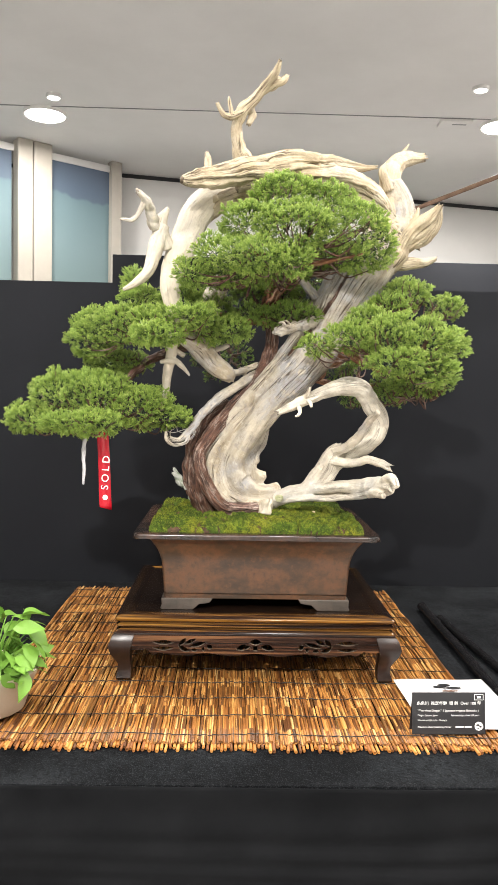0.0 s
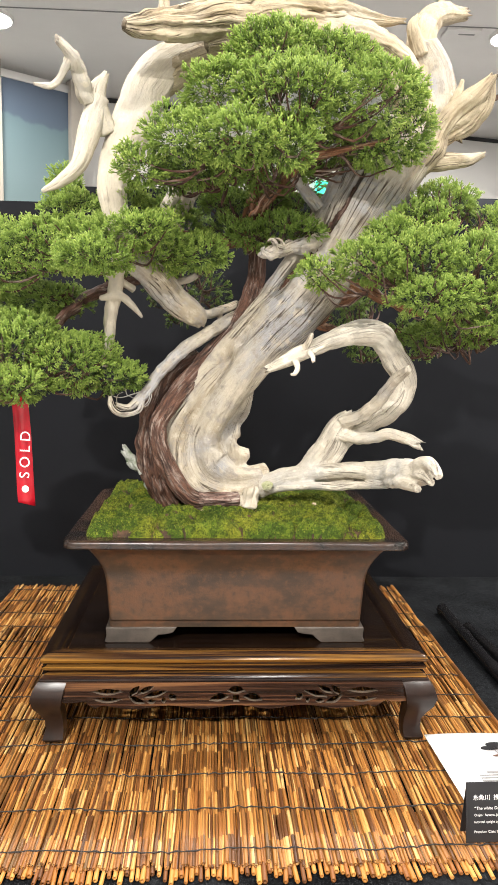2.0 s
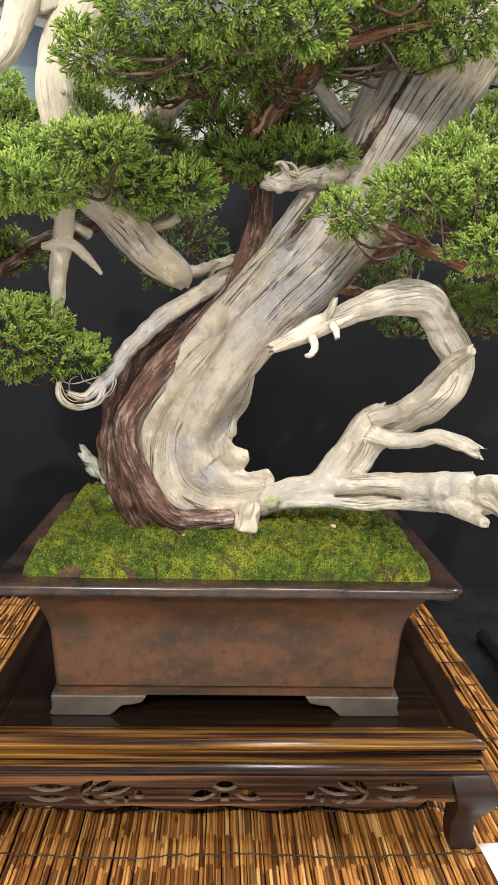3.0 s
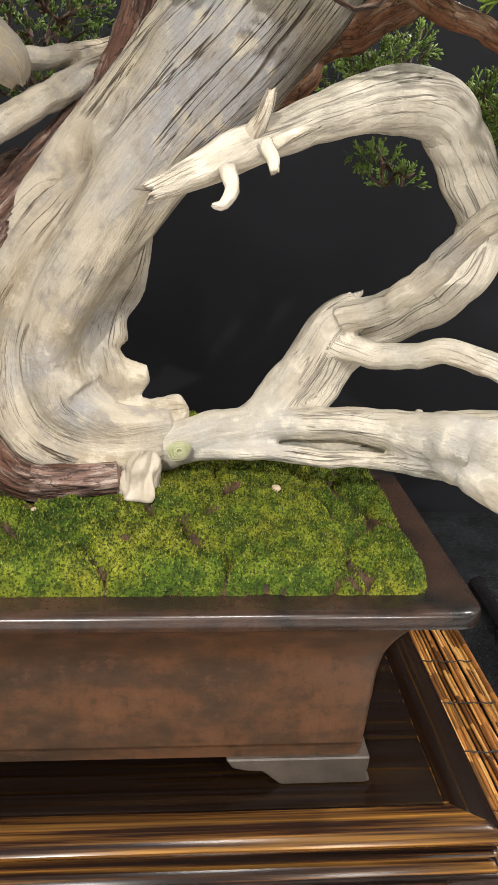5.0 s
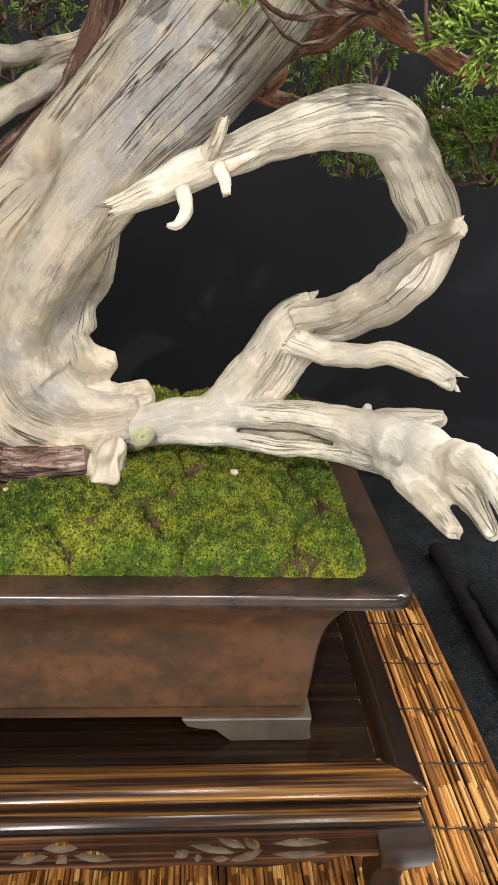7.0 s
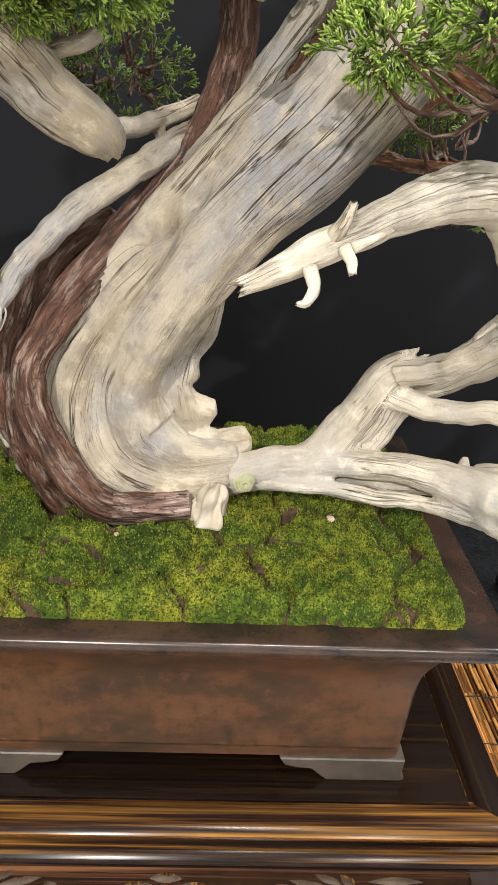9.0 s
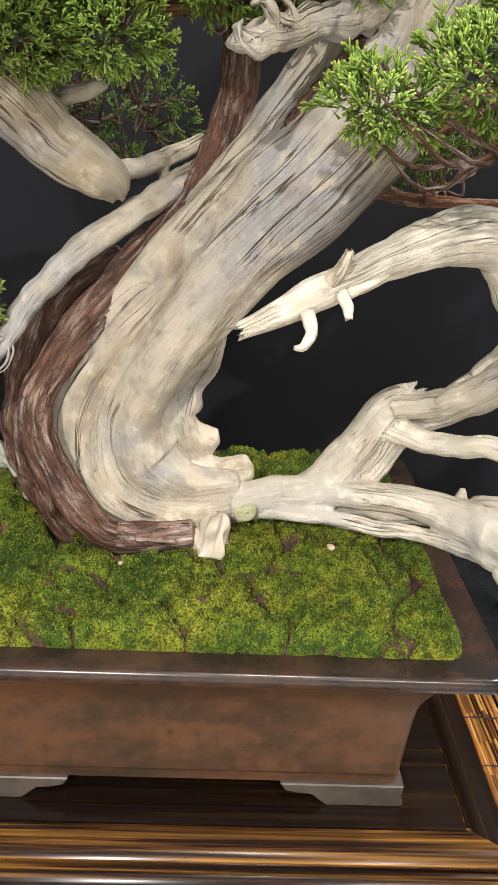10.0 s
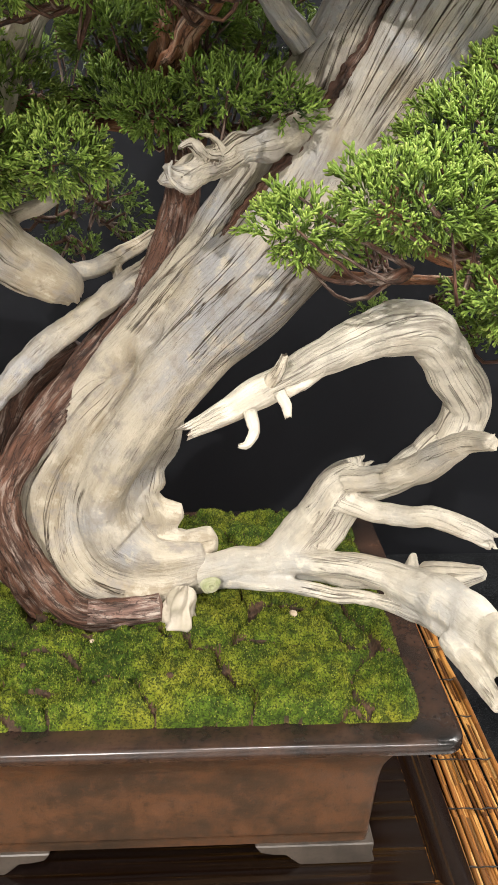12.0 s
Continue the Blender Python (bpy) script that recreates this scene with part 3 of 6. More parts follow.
gap = setting("trim_shadow_gap", M_CARD, "thin black shadow gap along the top of the wall", "trim", -5, 6, -0.004, 0.0, CEIL - 0.035, CEIL - 0.004)
gap.matrix_world = north.matrix_world.copy()
joint = setting("trim_ceiling_joint", M_GREYINK, "thin dark joint line across the ceiling", "trim", -5.5, 5.5, 4.73, 4.738, CEIL - 0.004, CEIL - 0.001)

# black display panels behind the table
setting("wall_panel_front", M_PANEL, "matt black display panel behind the table", "display panel", -3.2, 3.2, 2.55, 2.59, 0, 1.79)
setting("wall_panel_back", M_PANEL, "second black display panel further back", "display panel", -0.86, 4.5, 5.2, 5.24, 0, 2.38)


M_PILLAR = speckled("cream_painted_board", (0.40, 0.37, 0.32), (0.45, 0.415, 0.36), 6.0, 0.5, 0.05)
M_SHAFT = speckled("brown_wood_pole", (0.13, 0.075, 0.048), (0.20, 0.125, 0.085), 30.0, 0.7, 0.1)


def blind_wall():
    """Angled row of printed blinds between white posts."""
    a, b = Vector((-1.393, 5.528, 0)), Vector((-0.93, 5.87, 0))
    yaw = math.degrees(math.atan2(b.y - a.y, b.x - a.x))
    root = thing("blind_screen", "row of blue-grey printed blinds between cream posts", "window blind", a)
    root.rotation_euler.z = radians(yaw)
    m = material("blue_grey_blind", rough=0.7)
    co = coords(m, "Object")
    sep = m.node_tree.nodes.new("ShaderNodeSeparateXYZ")
    link(m, co, "Vector", sep, "Vector")
    wob = noise_of(m, coords(m, "Object", (1, 1, 0.3)), 3.0, 4.0)
    addn = m.node_tree.nodes.new("ShaderNodeMath")
    addn.operation = "MULTIPLY_ADD"
    link(m, wob, "Fac", addn, 0)
    addn.inputs[1].default_value = 0.22
    link(m, sep, "Z", addn, 2)
    half = m.node_tree.nodes.new("ShaderNodeMath")
    half.operation = "MULTIPLY_ADD"
    half.inputs[1].default_value, half.inputs[2].default_value = 0.5, -0.9
    link(m, addn, "Value", half, 0)
    paint(m, ramp(m, half, "Value", ((0.0, (0.033, 0.066, 0.079)), (0.225, (0.036, 0.066, 0.079)), (0.235, (0.165, 0.238, 0.244)), (0.42, (0.158, 0.231, 0.251)), (0.60, (0.132, 0.205, 0.231)), (0.61, (0.092, 0.132, 0.185)), (0.75, (0.106, 0.139, 0.198)))))
    box("blind", m, root, 0.01, 0.50, 0.0, 0.006, 0.6, 3.15)
    box("blind", m, root, -1.1, -0.27, 0.0, 0.006, 0.6, 3.15)
    for x in (0.53,):
        box("post", M_PILLAR, root, x - 0.035, x + 0.05, -0.05, 0.03, 0, CEIL, 0.004)
    box("rail", M_WALL, root, -1.1, 0.6, -0.01, 0.012, 3.12, 3.17, 0.003)
    for x0, x1 in ((-0.255, -0.145), (-0.139, 0.0)):
        box("pillar_board", M_PILLAR, root, x0, x1, -0.09, 0.02, 0, CEIL, 0.012, "cream painted pillar board")


blind_wall()


def downlight(x, y, r):
    root = thing("ceiling_downlight", "round lit downlight set into the white ceiling", "ceiling light", (x, y, CEIL), "ceiling lights")
    bm = bmesh.new()
    bmesh.ops.create_cone(bm, cap_ends=True, segments=40, radius1=r, radius2=r, depth=0.014, matrix=Matrix.Translation((0, 0, -0.009)))
    part("diffuser", bm, M_LAMP, root)
    bm = bmesh.new()
    for z, rr in ((0, r + 0.012), (-0.02, r + 0.012), (-0.02, r + 0.001), (0, r + 0.001)):
        for k in range(40):
            bm.verts.new((rr * math.cos(k * math.pi / 20), rr * math.sin(k * math.pi / 20), z - 0.001))
    bm.verts.ensure_lookup_table()
    for ring in range(3):
        for k in range(40):
            k2 = (k + 1) % 40
            bm.faces.new([bm.verts[ring * 40 + k], bm.verts[ring * 40 + k2], bm.verts[(ring + 1) * 40 + k2], bm.verts[(ring + 1) * 40 + k]])
    part("trim_ring", bm, M_WALL, root)


for x, y, r in ((-1.243, 4.851, 0.125), (1.70, 4.82, 0.125), (-1.118, 4.559, 0.035), (1.378, 4.269, 0.035)):
    downlight(x, y, r)

vent = thing("ceiling_vent", "small white slotted air vent in the ceiling", "air vent", (1.388, 4.80, CEIL))
box("frame", M_CEILING, vent, -0.10, 0.10, -0.06, 0.06, -0.02, -0.001, 0.004)
box("slot", M_GREYINK, vent, -0.02, 0.07, -0.02, -0.008, -0.0225, -0.0195)

pipe = thing("slanted_pole", "brown wooden pole slanting up to the ceiling", "pole")
limb("shaft", M_SHAFT, pipe, [([(0.159, 4.0, 2.11, 0.012), (0.915, 4.0, 2.422, 0.012), (1.395, 4.0, 2.619, 0.012), (1.902, 4.0, 2.827, 0.012), (2.81, 4.0, 3.2, 0.012)], dict(around=14, step=0.1, flute=0.0, rough=0.0))])

sign = thing("exit_sign", "lit green exit sign on the far wall", "exit sign", (0.915, 6.45, 2.66))
box("face", M_EXIT, sign, -0.10, 0.10, 0.0, 0.03, -0.075, 0.075, 0.004)
box("mark", M_EXIT_MARK, sign, 0.01, 0.085, -0.004, -0.001, -0.045, 0.045)

from mathutils.geometry import delaunay_2d_cdt


# ---- the display table ----
def table_cloth():
    root = thing("display_table", "display table under a black felt cloth with a draped front", "table")
    bm = bmesh.new()
    box_bm(bm, -2.6, 2.6, 1.190, 2.548, TABLE - 0.04, TABLE, 0.004)
    part("top_cloth", bm, M_CLOTH, root, "flat black felt top")
    nx, nz = 120, 110
    x = np.linspace(-2.6, 2.6, nx)
    z = np.linspace(TABLE - 0.002, 0.01, nz)
    X, Z = np.meshgrid(x, z)
    d = (TABLE - Z)
    fold = 0.010 * np.sin(X * 9 + 1.3 * np.sin(X * 3.1)) * np.clip(d * 2, 0, 1) + 0.0078 * np.sin(Z * 150 + 2.0 * np.sin(Z * 31 + X) + 2.4 * np.sin(X * 2.2 + 3 * Z) + 1.1 * np.sin(X * 6.1)) * np.clip(d * 12, 0, 1) * (0.6 + 0.4 * np.sin(X * 1.7 + Z * 9)) + 0.003 * np.sin(Z * 38 + X * 3)
    Y = 1.1855 - 0.07 * d + fold
    verts = np.stack([X, Y, Z], -1).reshape(-1, 3)
    i, j = np.meshgrid(np.arange(nz - 1), np.arange(nx - 1), indexing="ij")
    q = np.stack([i * nx + j, (i + 1) * nx + j, (i + 1) * nx + j + 1, i * nx + j + 1], -1).reshape(-1, 4)
    drape = mesh_object("front_drape", arrays_mesh("front_drape", verts, q), M_DRAPE, root, "black cloth skirt with shallow folds")
    for s in (-1, 1):
        box("side_drape", M_DRAPE, root, s * 2.598 - 0.002, s * 2.598 + 0.002, 1.16, 2.548, 0.01, TABLE - 0.04)
    mod = drape.modifiers.new("thick", "SOLIDIFY")
    mod.thickness = 0.002


table_cloth()

# ---- the carved stand ----
SX, SY = 0.055, 1.86


def ring_loft(rows, corner_segments=5):
    """Rows of half width, half depth, height, corner radius: a lofted tray-like solid, closed at the first and the last row."""
    bm = bmesh.new()
    rings = []
    for hx, hy, z, r in rows:
        ring = []
        for cx, cy, a0 in ((1, 1, 0), (-1, 1, 90), (-1, -1, 180), (1, -1, 270)):
            for k in range(corner_segments + 1):
                a = radians(a0 + 90 * k / corner_segments)
                ring.append(bm.verts.new((cx * (hx - r) + r * math.cos(a), cy * (hy - r) + r * math.sin(a), z)))
        rings.append(ring)
    n = len(rings[0])
    for a, b in zip(rings, rings[1:]):
        for k in range(n):
            bm.faces.new((a[k], a[(k + 1) % n], b[(k + 1) % n], b[k]))
    bm.faces.new(list(reversed(rings[0])))
    bm.faces.new(rings[-1])
    bmesh.ops.recalc_face_normals(bm, faces=bm.faces)
    return bm


def smooth_by_angle(ob, angle=40):
    data = ob.data
    data.polygons.foreach_set("use_smooth", [True] * len(data.polygons))
    bm = bmesh.new()
    bm.from_mesh(data)
    for e in bm.edges:
        e.smooth = len(e.link_faces) == 2 and e.calc_face_angle(0) < radians(angle)
    bm.to_mesh(data)
    bm.free()
    return ob


MAT_TOP = 0.766
TOP = 0.914


def leaf_hole(cx, cz, length, height, tilt=0.0, n=9, bend=0.0):
    """A pointed leaf-shaped loop of points."""
    pts = []
    height *= 1.3
    for k in range(n):
        u = k / (n - 1)
        pts.append((u - 0.5, 0.5 * math.sin(math.pi * u) + bend * math.sin(math.pi * u)))
    for k in range(n - 2, 0, -1):
        u = k / (n - 1)
        pts.append((u - 0.5, -0.5 * math.sin(math.pi * u) + bend * math.sin(math.pi * u)))
    ca, sa = math.cos(radians(tilt)), math.sin(radians(tilt))
    return [(cx + length * x * ca - height * z * sa, cz + length * x * sa + height * z * ca) for x, z in pts]


def apron(half, holes, thickness, drop=0.050):
    """A board with a scalloped lower edge and carved openings, in the x-z plane, top at z=0."""
    out = [(-half, 0), (-half, -drop * 0.72)]
    n = 64
    for k in range(n + 1):
        u = k / n
        x = -half * 0.99 + 2 * half * 0.99 * u
        side = min(u, 1 - u) * 2
        if side < 0.16:
            z = -drop * (0.70 + 0.06 * math.sin(side / 0.16 * math.pi))
        elif side < 0.24:
            z = -drop * (0.70 + 0.30 * math.sin((side - 0.16) / 0.08 * math.pi / 2))
        else:
            z = -drop * (0.93 - 0.07 * math.cos((side - 0.24) / 0.76 * math.pi * 4))
        out.append((x, z))
    out += [(half, -drop * 0.72), (half, 0)]
    def inside(p, loop):
        hit = False
        for (x0, z0), (x1, z1) in zip(loop, loop[1:] + loop[:1]):
            if (z0 > p[1]) != (z1 > p[1]) and p[0] < x0 + (p[1] - z0) / (z1 - z0) * (x1 - x0):
                hit = not hit
        return hit

    pts, edges = [], []
    for loop in [out] + holes:
        i0 = len(pts)
        pts += [Vector(p) for p in loop]
        edges += [(i0 + k, i0 + (k + 1) % len(loop)) for k in range(len(loop))]
    flat, _, tris, _, _, _ = delaunay_2d_cdt(pts, edges, [], 0, 1e-6)
    bm = bmesh.new()
    vs = [bm.verts.new((p.x, 0, p.y)) for p in flat]
    for tri in tris:
        mid = sum((flat[k] for k in tri), Vector((0, 0))) / 3
        if inside(mid, out) and not any(inside(mid, loop) for loop in holes):
            bm.faces.new([vs[k] for k in tri])
    bmesh.ops.delete(bm, geom=[v for v in bm.verts if not v.link_faces], context="VERTS")
    made = bmesh.ops.extrude_face_region(bm, geom=list(bm.faces))
    vs = [g for g in made["geom"] if isinstance(g, bmesh.types.BMVert)]
    bmesh.ops.translate(bm, verts=vs, vec=(0, thickness, 0))
    bmesh.ops.recalc_face_normals(bm, faces=bm.faces)
    # opening faces not turned down get the paler wood, light painted in
    for f in bm.faces:
        c = f.calc_center_median()
        if abs(f.normal.y) < 0.5 and -drop * 0.88 < c.z < -0.004 and abs(c.x) < half * 0.9 and len(holes) and f.normal.z > -0.2:
            f.material_index = 1
    return bm


def stand():
    root = thing("carved_stand", "low glossy striped rosewood stand with carved openwork apron", "plant stand", (SX, SY, MAT_TOP))
    h = TOP - MAT_TOP
    W, D = 0.310, 0.247
    rows = [(W - 0.02, D - 0.02, h - 0.0429, 0.002), (W + 0.004, D + 0.004, h - 0.0429, 0.003), (W + 0.006, D + 0.006, h - 0.0385, 0.004), (W + 0.002, D + 0.002, h - 0.0333, 0.004),
            (W - 0.004, D - 0.004, h - 0.0311, 0.004), (W - 0.003, D - 0.003, h - 0.0281, 0.004), (W + 0.003, D + 0.003, h - 0.0252, 0.004), (W + 0.003, D + 0.003, h - 0.0215, 0.004),
            (W - 0.003, D - 0.003, h - 0.0192, 0.004), (W - 0.003, D - 0.003, h - 0.0170, 0.004), (W + 0.004, D + 0.004, h - 0.0133, 0.004), (W + 0.006, D + 0.006, h - 0.0074, 0.005),
            (W + 0.002, D + 0.002, h - 0.0022, 0.006), (W - 0.006, D - 0.006, h, 0.006), (W - 0.030, D - 0.024, h, 0.004), (W - 0.033, D - 0.027, h - 0.0030, 0.004)]
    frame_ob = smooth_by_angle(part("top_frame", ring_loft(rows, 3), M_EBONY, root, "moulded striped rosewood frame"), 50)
    frame_ob.data.materials.append(M_EBONY_SHADED_SIDE)
    # side faces take the copy that has shade in its colour
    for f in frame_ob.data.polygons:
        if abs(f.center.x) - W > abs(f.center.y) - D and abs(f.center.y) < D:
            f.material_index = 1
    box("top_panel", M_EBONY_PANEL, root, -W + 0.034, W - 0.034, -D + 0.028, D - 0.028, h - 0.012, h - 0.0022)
    # carved apron
    hx, hy = 0.319, 0.256
    z0 = h - 0.0432
    holes = []
    for s in (-1, 1):
        holes.append(leaf_hole(s * 0.207, -0.0155, 0.052, 0.0085, 0, 9, s * 0.1))
        holes.append(leaf_hole(s * 0.207, -0.0280, 0.050, 0.0075, 0, 9, -0.25))
        holes.append(leaf_hole(s * 0.164, -0.0150, 0.024, 0.0080, s * -48))
        holes.append(leaf_hole(s * 0.146, -0.0135, 0.030, 0.0075, s * -28))
        holes.append(leaf_hole(s * 0.130, -0.0205, 0.042, 0.0080, s * -16))
        holes.append(leaf_hole(s * 0.160, -0.0290, 0.032, 0.0085, s * 25, 9, -0.2))
        holes.append(leaf_hole(s * 0.137, -0.0330, 0.016, 0.0065))
        holes.append(leaf_hole(s * 0.117, -0.0310, 0.008, 0.0080))
        holes.append(leaf_hole(s * 0.103, -0.0255, 0.016, 0.0090, s * 35))
    for s in (-1, 1):
        holes.append(leaf_hole(s * 0.027, -0.0280, 0.034, 0.0110, s * -12, 9, 0.15))
    holes.append(leaf_hole(0.0, -0.0150, 0.030, 0.0110, 0, 9, 0.1))
    holes.append([(-0.005, -0.0225), (0.005, -0.0225), (0.005, -0.034), (-0.005, -0.034)])
    front = part("apron", apron(hx - 0.026, holes, 0.007, 0.046), M_EBONY_APRON, root, "carved openwork apron")
    front.data.materials.append(M_CUT)
    front.location = (0, -hy, z0)
    back = part("apron", apron(hx - 0.026, [], 0.016, 0.046), M_EBONY_DARK, root)
    back.location = (0, hy - 0.016, z0)
    for s in (-1, 1):
        side = part("apron", apron(hy - 0.026, [], 0.016, 0.046), M_EBONY_DARK, root)
        side.rotation_euler.z = radians(90 * s)
        side.location = (s * hx, 0, z0)
    box("tray", M_EBONY_DARK, root, -hx + 0.002, hx - 0.002, -hy + 0.002, hy - 0.002, z0 - 0.0005, z0 + 0.004, 0.002, "thin moulding under the top")
    # legs: square, bowed, drawn in at the ankle
    prof = ((0.0, 0.024, 0.0), (-0.010, 0.026, 0.005), (-0.026, 0.0265, 0.009), (-0.042, 0.023, 0.008), (-0.056, 0.018, 0.004), (-0.070, 0.0150, 0.000), (-0.086, 0.0150, -0.001), (-(z0 - 0.004), 0.0175, 0.002), (-z0, 0.016, 0.001))
    for sx in (-1, 1):
        for sy in (-1, 1):
            bm = bmesh.new()
            rings = []
            for z, r, push in prof:
                c = (sx * (push - 0.024), sy * (push - 0.024))
                ring = []
                for k in range(12):
                    a = radians(45 + 30 * k)
                    q = max(abs(math.cos(a)), abs(math.sin(a))) ** 0.85
                    ring.append(bm.verts.new((c[0] + r * math.cos(a) / q, c[1] + r * math.sin(a) / q, z)))
                rings.append(ring)
            for a, b in zip(rings, rings[1:]):
                for k in range(12):
                    bm.faces.new((a[k], a[(k + 1) % 12], b[(k + 1) % 12], b[k]))
            bm.faces.new(rings[0])
            bm.faces.new(list(reversed(rings[-1])))
            bmesh.ops.recalc_face_normals(bm, faces=bm.faces)
            leg = smooth_by_angle(part("leg", bm, M_EBONY_DARK, root, "dark bowed leg"), 35)
            leg.location = (sx * hx, sy * hy, z0 + 0.0002)
    return root


stand()


# ---- the pot ----
def pot():
    root = thing("bonsai_pot", "rectangular unglazed brown clay bonsai pot on bracket feet", "bonsai pot", (SX, SY, TOP - 0.0022))
    foot = 0.0265
    R = 1.0972 - TOP
    hx, hy = 0.284, 0.228
    dx, dy = hx - 0.030, hy + 0.003
    rows = [(0.200, dy - 0.056, foot, 0.006), (0.212, dy - 0.040, foot, 0.006), (0.213, dy - 0.039, foot + 0.010, 0.006), (0.209, dy - 0.043, foot + 0.0105, 0.006), (0.209, dy - 0.043, foot + 0.0125, 0.006), (0.213, dy - 0.039, foot + 0.013, 0.006)]
    for k in range(15):
        u = k / 14
        w = 0.213 + 0.010 * u + 0.026 * max(0.0, (u - 0.45) / 0.55) ** 2.2
        rows.append((w, 0.021 * max(0.0, (u - 0.62) / 0.38) ** 1.4 + 0.003 * u + dy - 0.039, foot + 0.013 + (R - 0.012 - foot - 0.013) * u, 0.007))
    smooth_by_angle(part("body", ring_loft(rows, 4), M_CLAY, root, "brown clay body with concave sides"), 40)
    rim = [(0.250, hy - 0.027, R - 0.014, 0.008), (hx - 0.003, hy - 0.003, R - 0.014, 0.016), (hx - 0.0006, hy - 0.0006, R - 0.0128, 0.018), (hx, hy, R - 0.010, 0.019), (hx, hy, R - 0.005, 0.019), (hx - 0.001, hy - 0.001, R - 0.0022, 0.018), (hx - 0.004, hy - 0.004, R - 0.0003, 0.016), (hx - 0.008, hy - 0.008, R, 0.014), (0.246, hy - 0.031, R - 0.001, 0.006), (0.244, hy - 0.033, R - 0.004, 0.006), (0.243, hy - 0.034, R - 0.011, 0.006)]
    smooth_by_angle(part("rim", ring_loft(rim, 6), M_RIM, root, "dark polished flat rim"), 40)
    for sx in (-1, 1):
        for sy in (-1, 1):
            bm = bmesh.new()
            out = [(0.0, 0.0), (0.070, 0.0), (0.076, 0.005), (0.085, 0.0135), (0.098, 0.0145), (0.110, 0.0175), (0.116, foot), (-0.003, foot), (-0.0015, 0.010), (-0.005, 0.002)]
            vs = [bm.verts.new((x, 0, z)) for x, z in out]
            f = bm.faces.new(vs)
            made = bmesh.ops.extrude_face_region(bm, geom=[f])
            bmesh.ops.translate(bm, verts=[g for g in made["geom"] if isinstance(g, bmesh.types.BMVert)], vec=(0, 0.05, 0))
            bmesh.ops.recalc_face_normals(bm, faces=bm.faces)
            bmesh.ops.bevel(bm, geom=list(bm.edges), offset=0.0012, segments=1, affect="EDGES")
            ft = part("foot", bm, M_FOOT, root, "grey bracket foot")
            ft.matrix_basis = Matrix.Translation((sx * 0.2155, sy * (dy - 0.036), 0)) @ Matrix.Diagonal((-sx, -sy, 1, 1))
    return root


pot()


M_STONE = speckled("tan_stone", (0.40, 0.30, 0.20), (0.55, 0.45, 0.34), 200.0, 0.8, 0.2)


# ---- moss ----
def fbm(X, Y, rng, octaves, f0, gain=0.55):
    h, amp, f = np.zeros_like(X), 1.0, f0
    for _ in range(octaves):
        for _ in range(4):
            a = rng.uniform(0, 6.3)
            h += amp * np.sin((X * math.cos(a) + Y * math.sin(a)) * f + rng.uniform(0, 6.3)) * np.sin((X * math.sin(a) - Y * math.cos(a)) * f * 0.83 + rng.uniform(0, 6.3)) * 0.5
        amp, f = amp * gain, f * 1.95
    return h


MOSS_Z = 1.0965


def moss_height(X, Y, rng_seed=5):
    """Cushions of moss with cracks between them; also says where the soil shows."""
    rng = np.random.RandomState(rng_seed)
    n = 58
    cx, cy, lift = rng.uniform(-0.25, 0.25, n), rng.uniform(-0.2, 0.2, n), rng.uniform(-0.003, 0.004, n)
    wx, wy = X + 0.012 * fbm(X, Y, rng, 3, 42), Y + 0.012 * fbm(X, Y, rng, 3, 42)
    d = np.sqrt((wx[..., None] - cx) ** 2 * 0.9 + (wy[..., None] - cy) ** 2 * 1.1)
    first = d.argmin(axis=-1)
    d.sort(axis=-1)
    edge = d[..., 1] - d[..., 0]
    cushion = 1 - np.exp(-edge / 0.011)
    mound = 0.016 * np.exp(-((X + 0.02) ** 2 / 0.03 + (Y + 0.02) ** 2 / 0.02))
    knolls = 0.8 - np.abs(fbm(X, Y, rng, 2, 150))
    h = (0.0165 + lift[first]) * cushion + mound + 0.003 * fbm(X, Y, rng, 3, 45) + 0.0058 * knolls + 0.0016 * (0.6 - np.abs(fbm(X, Y, rng, 2, 420)))
    ax, ay = np.maximum(np.abs(X) - 0.231, 0), np.maximum(np.abs(Y) - 0.180, 0)
    border = np.where((ax > 0) & (ay > 0), 0.020 - np.hypot(ax, ay), np.minimum(0.2510 - np.abs(X), 0.2000 - np.abs(Y))) - 0.0002 - 0.007 * np.maximum(0, fbm(X, Y, rng, 3, 38) - 0.3)
    rise = np.clip(border / 0.009, 0, 1) ** 0.5
    h = (h + 0.003) * rise - 0.003
    crumbs = fbm(X, Y, rng, 3, 30)
    bare = np.exp(-((X - 0.115) ** 2 + (Y + 0.065) ** 2) / 0.0016)
    soil = (edge < 0.0019 + 0.0045 * (fbm(X, Y, rng, 2, 40) + 1.2 * bare > 0.75)) | (crumbs + 1.3 * bare > 1.9) | (border < -0.002)
    return h, soil


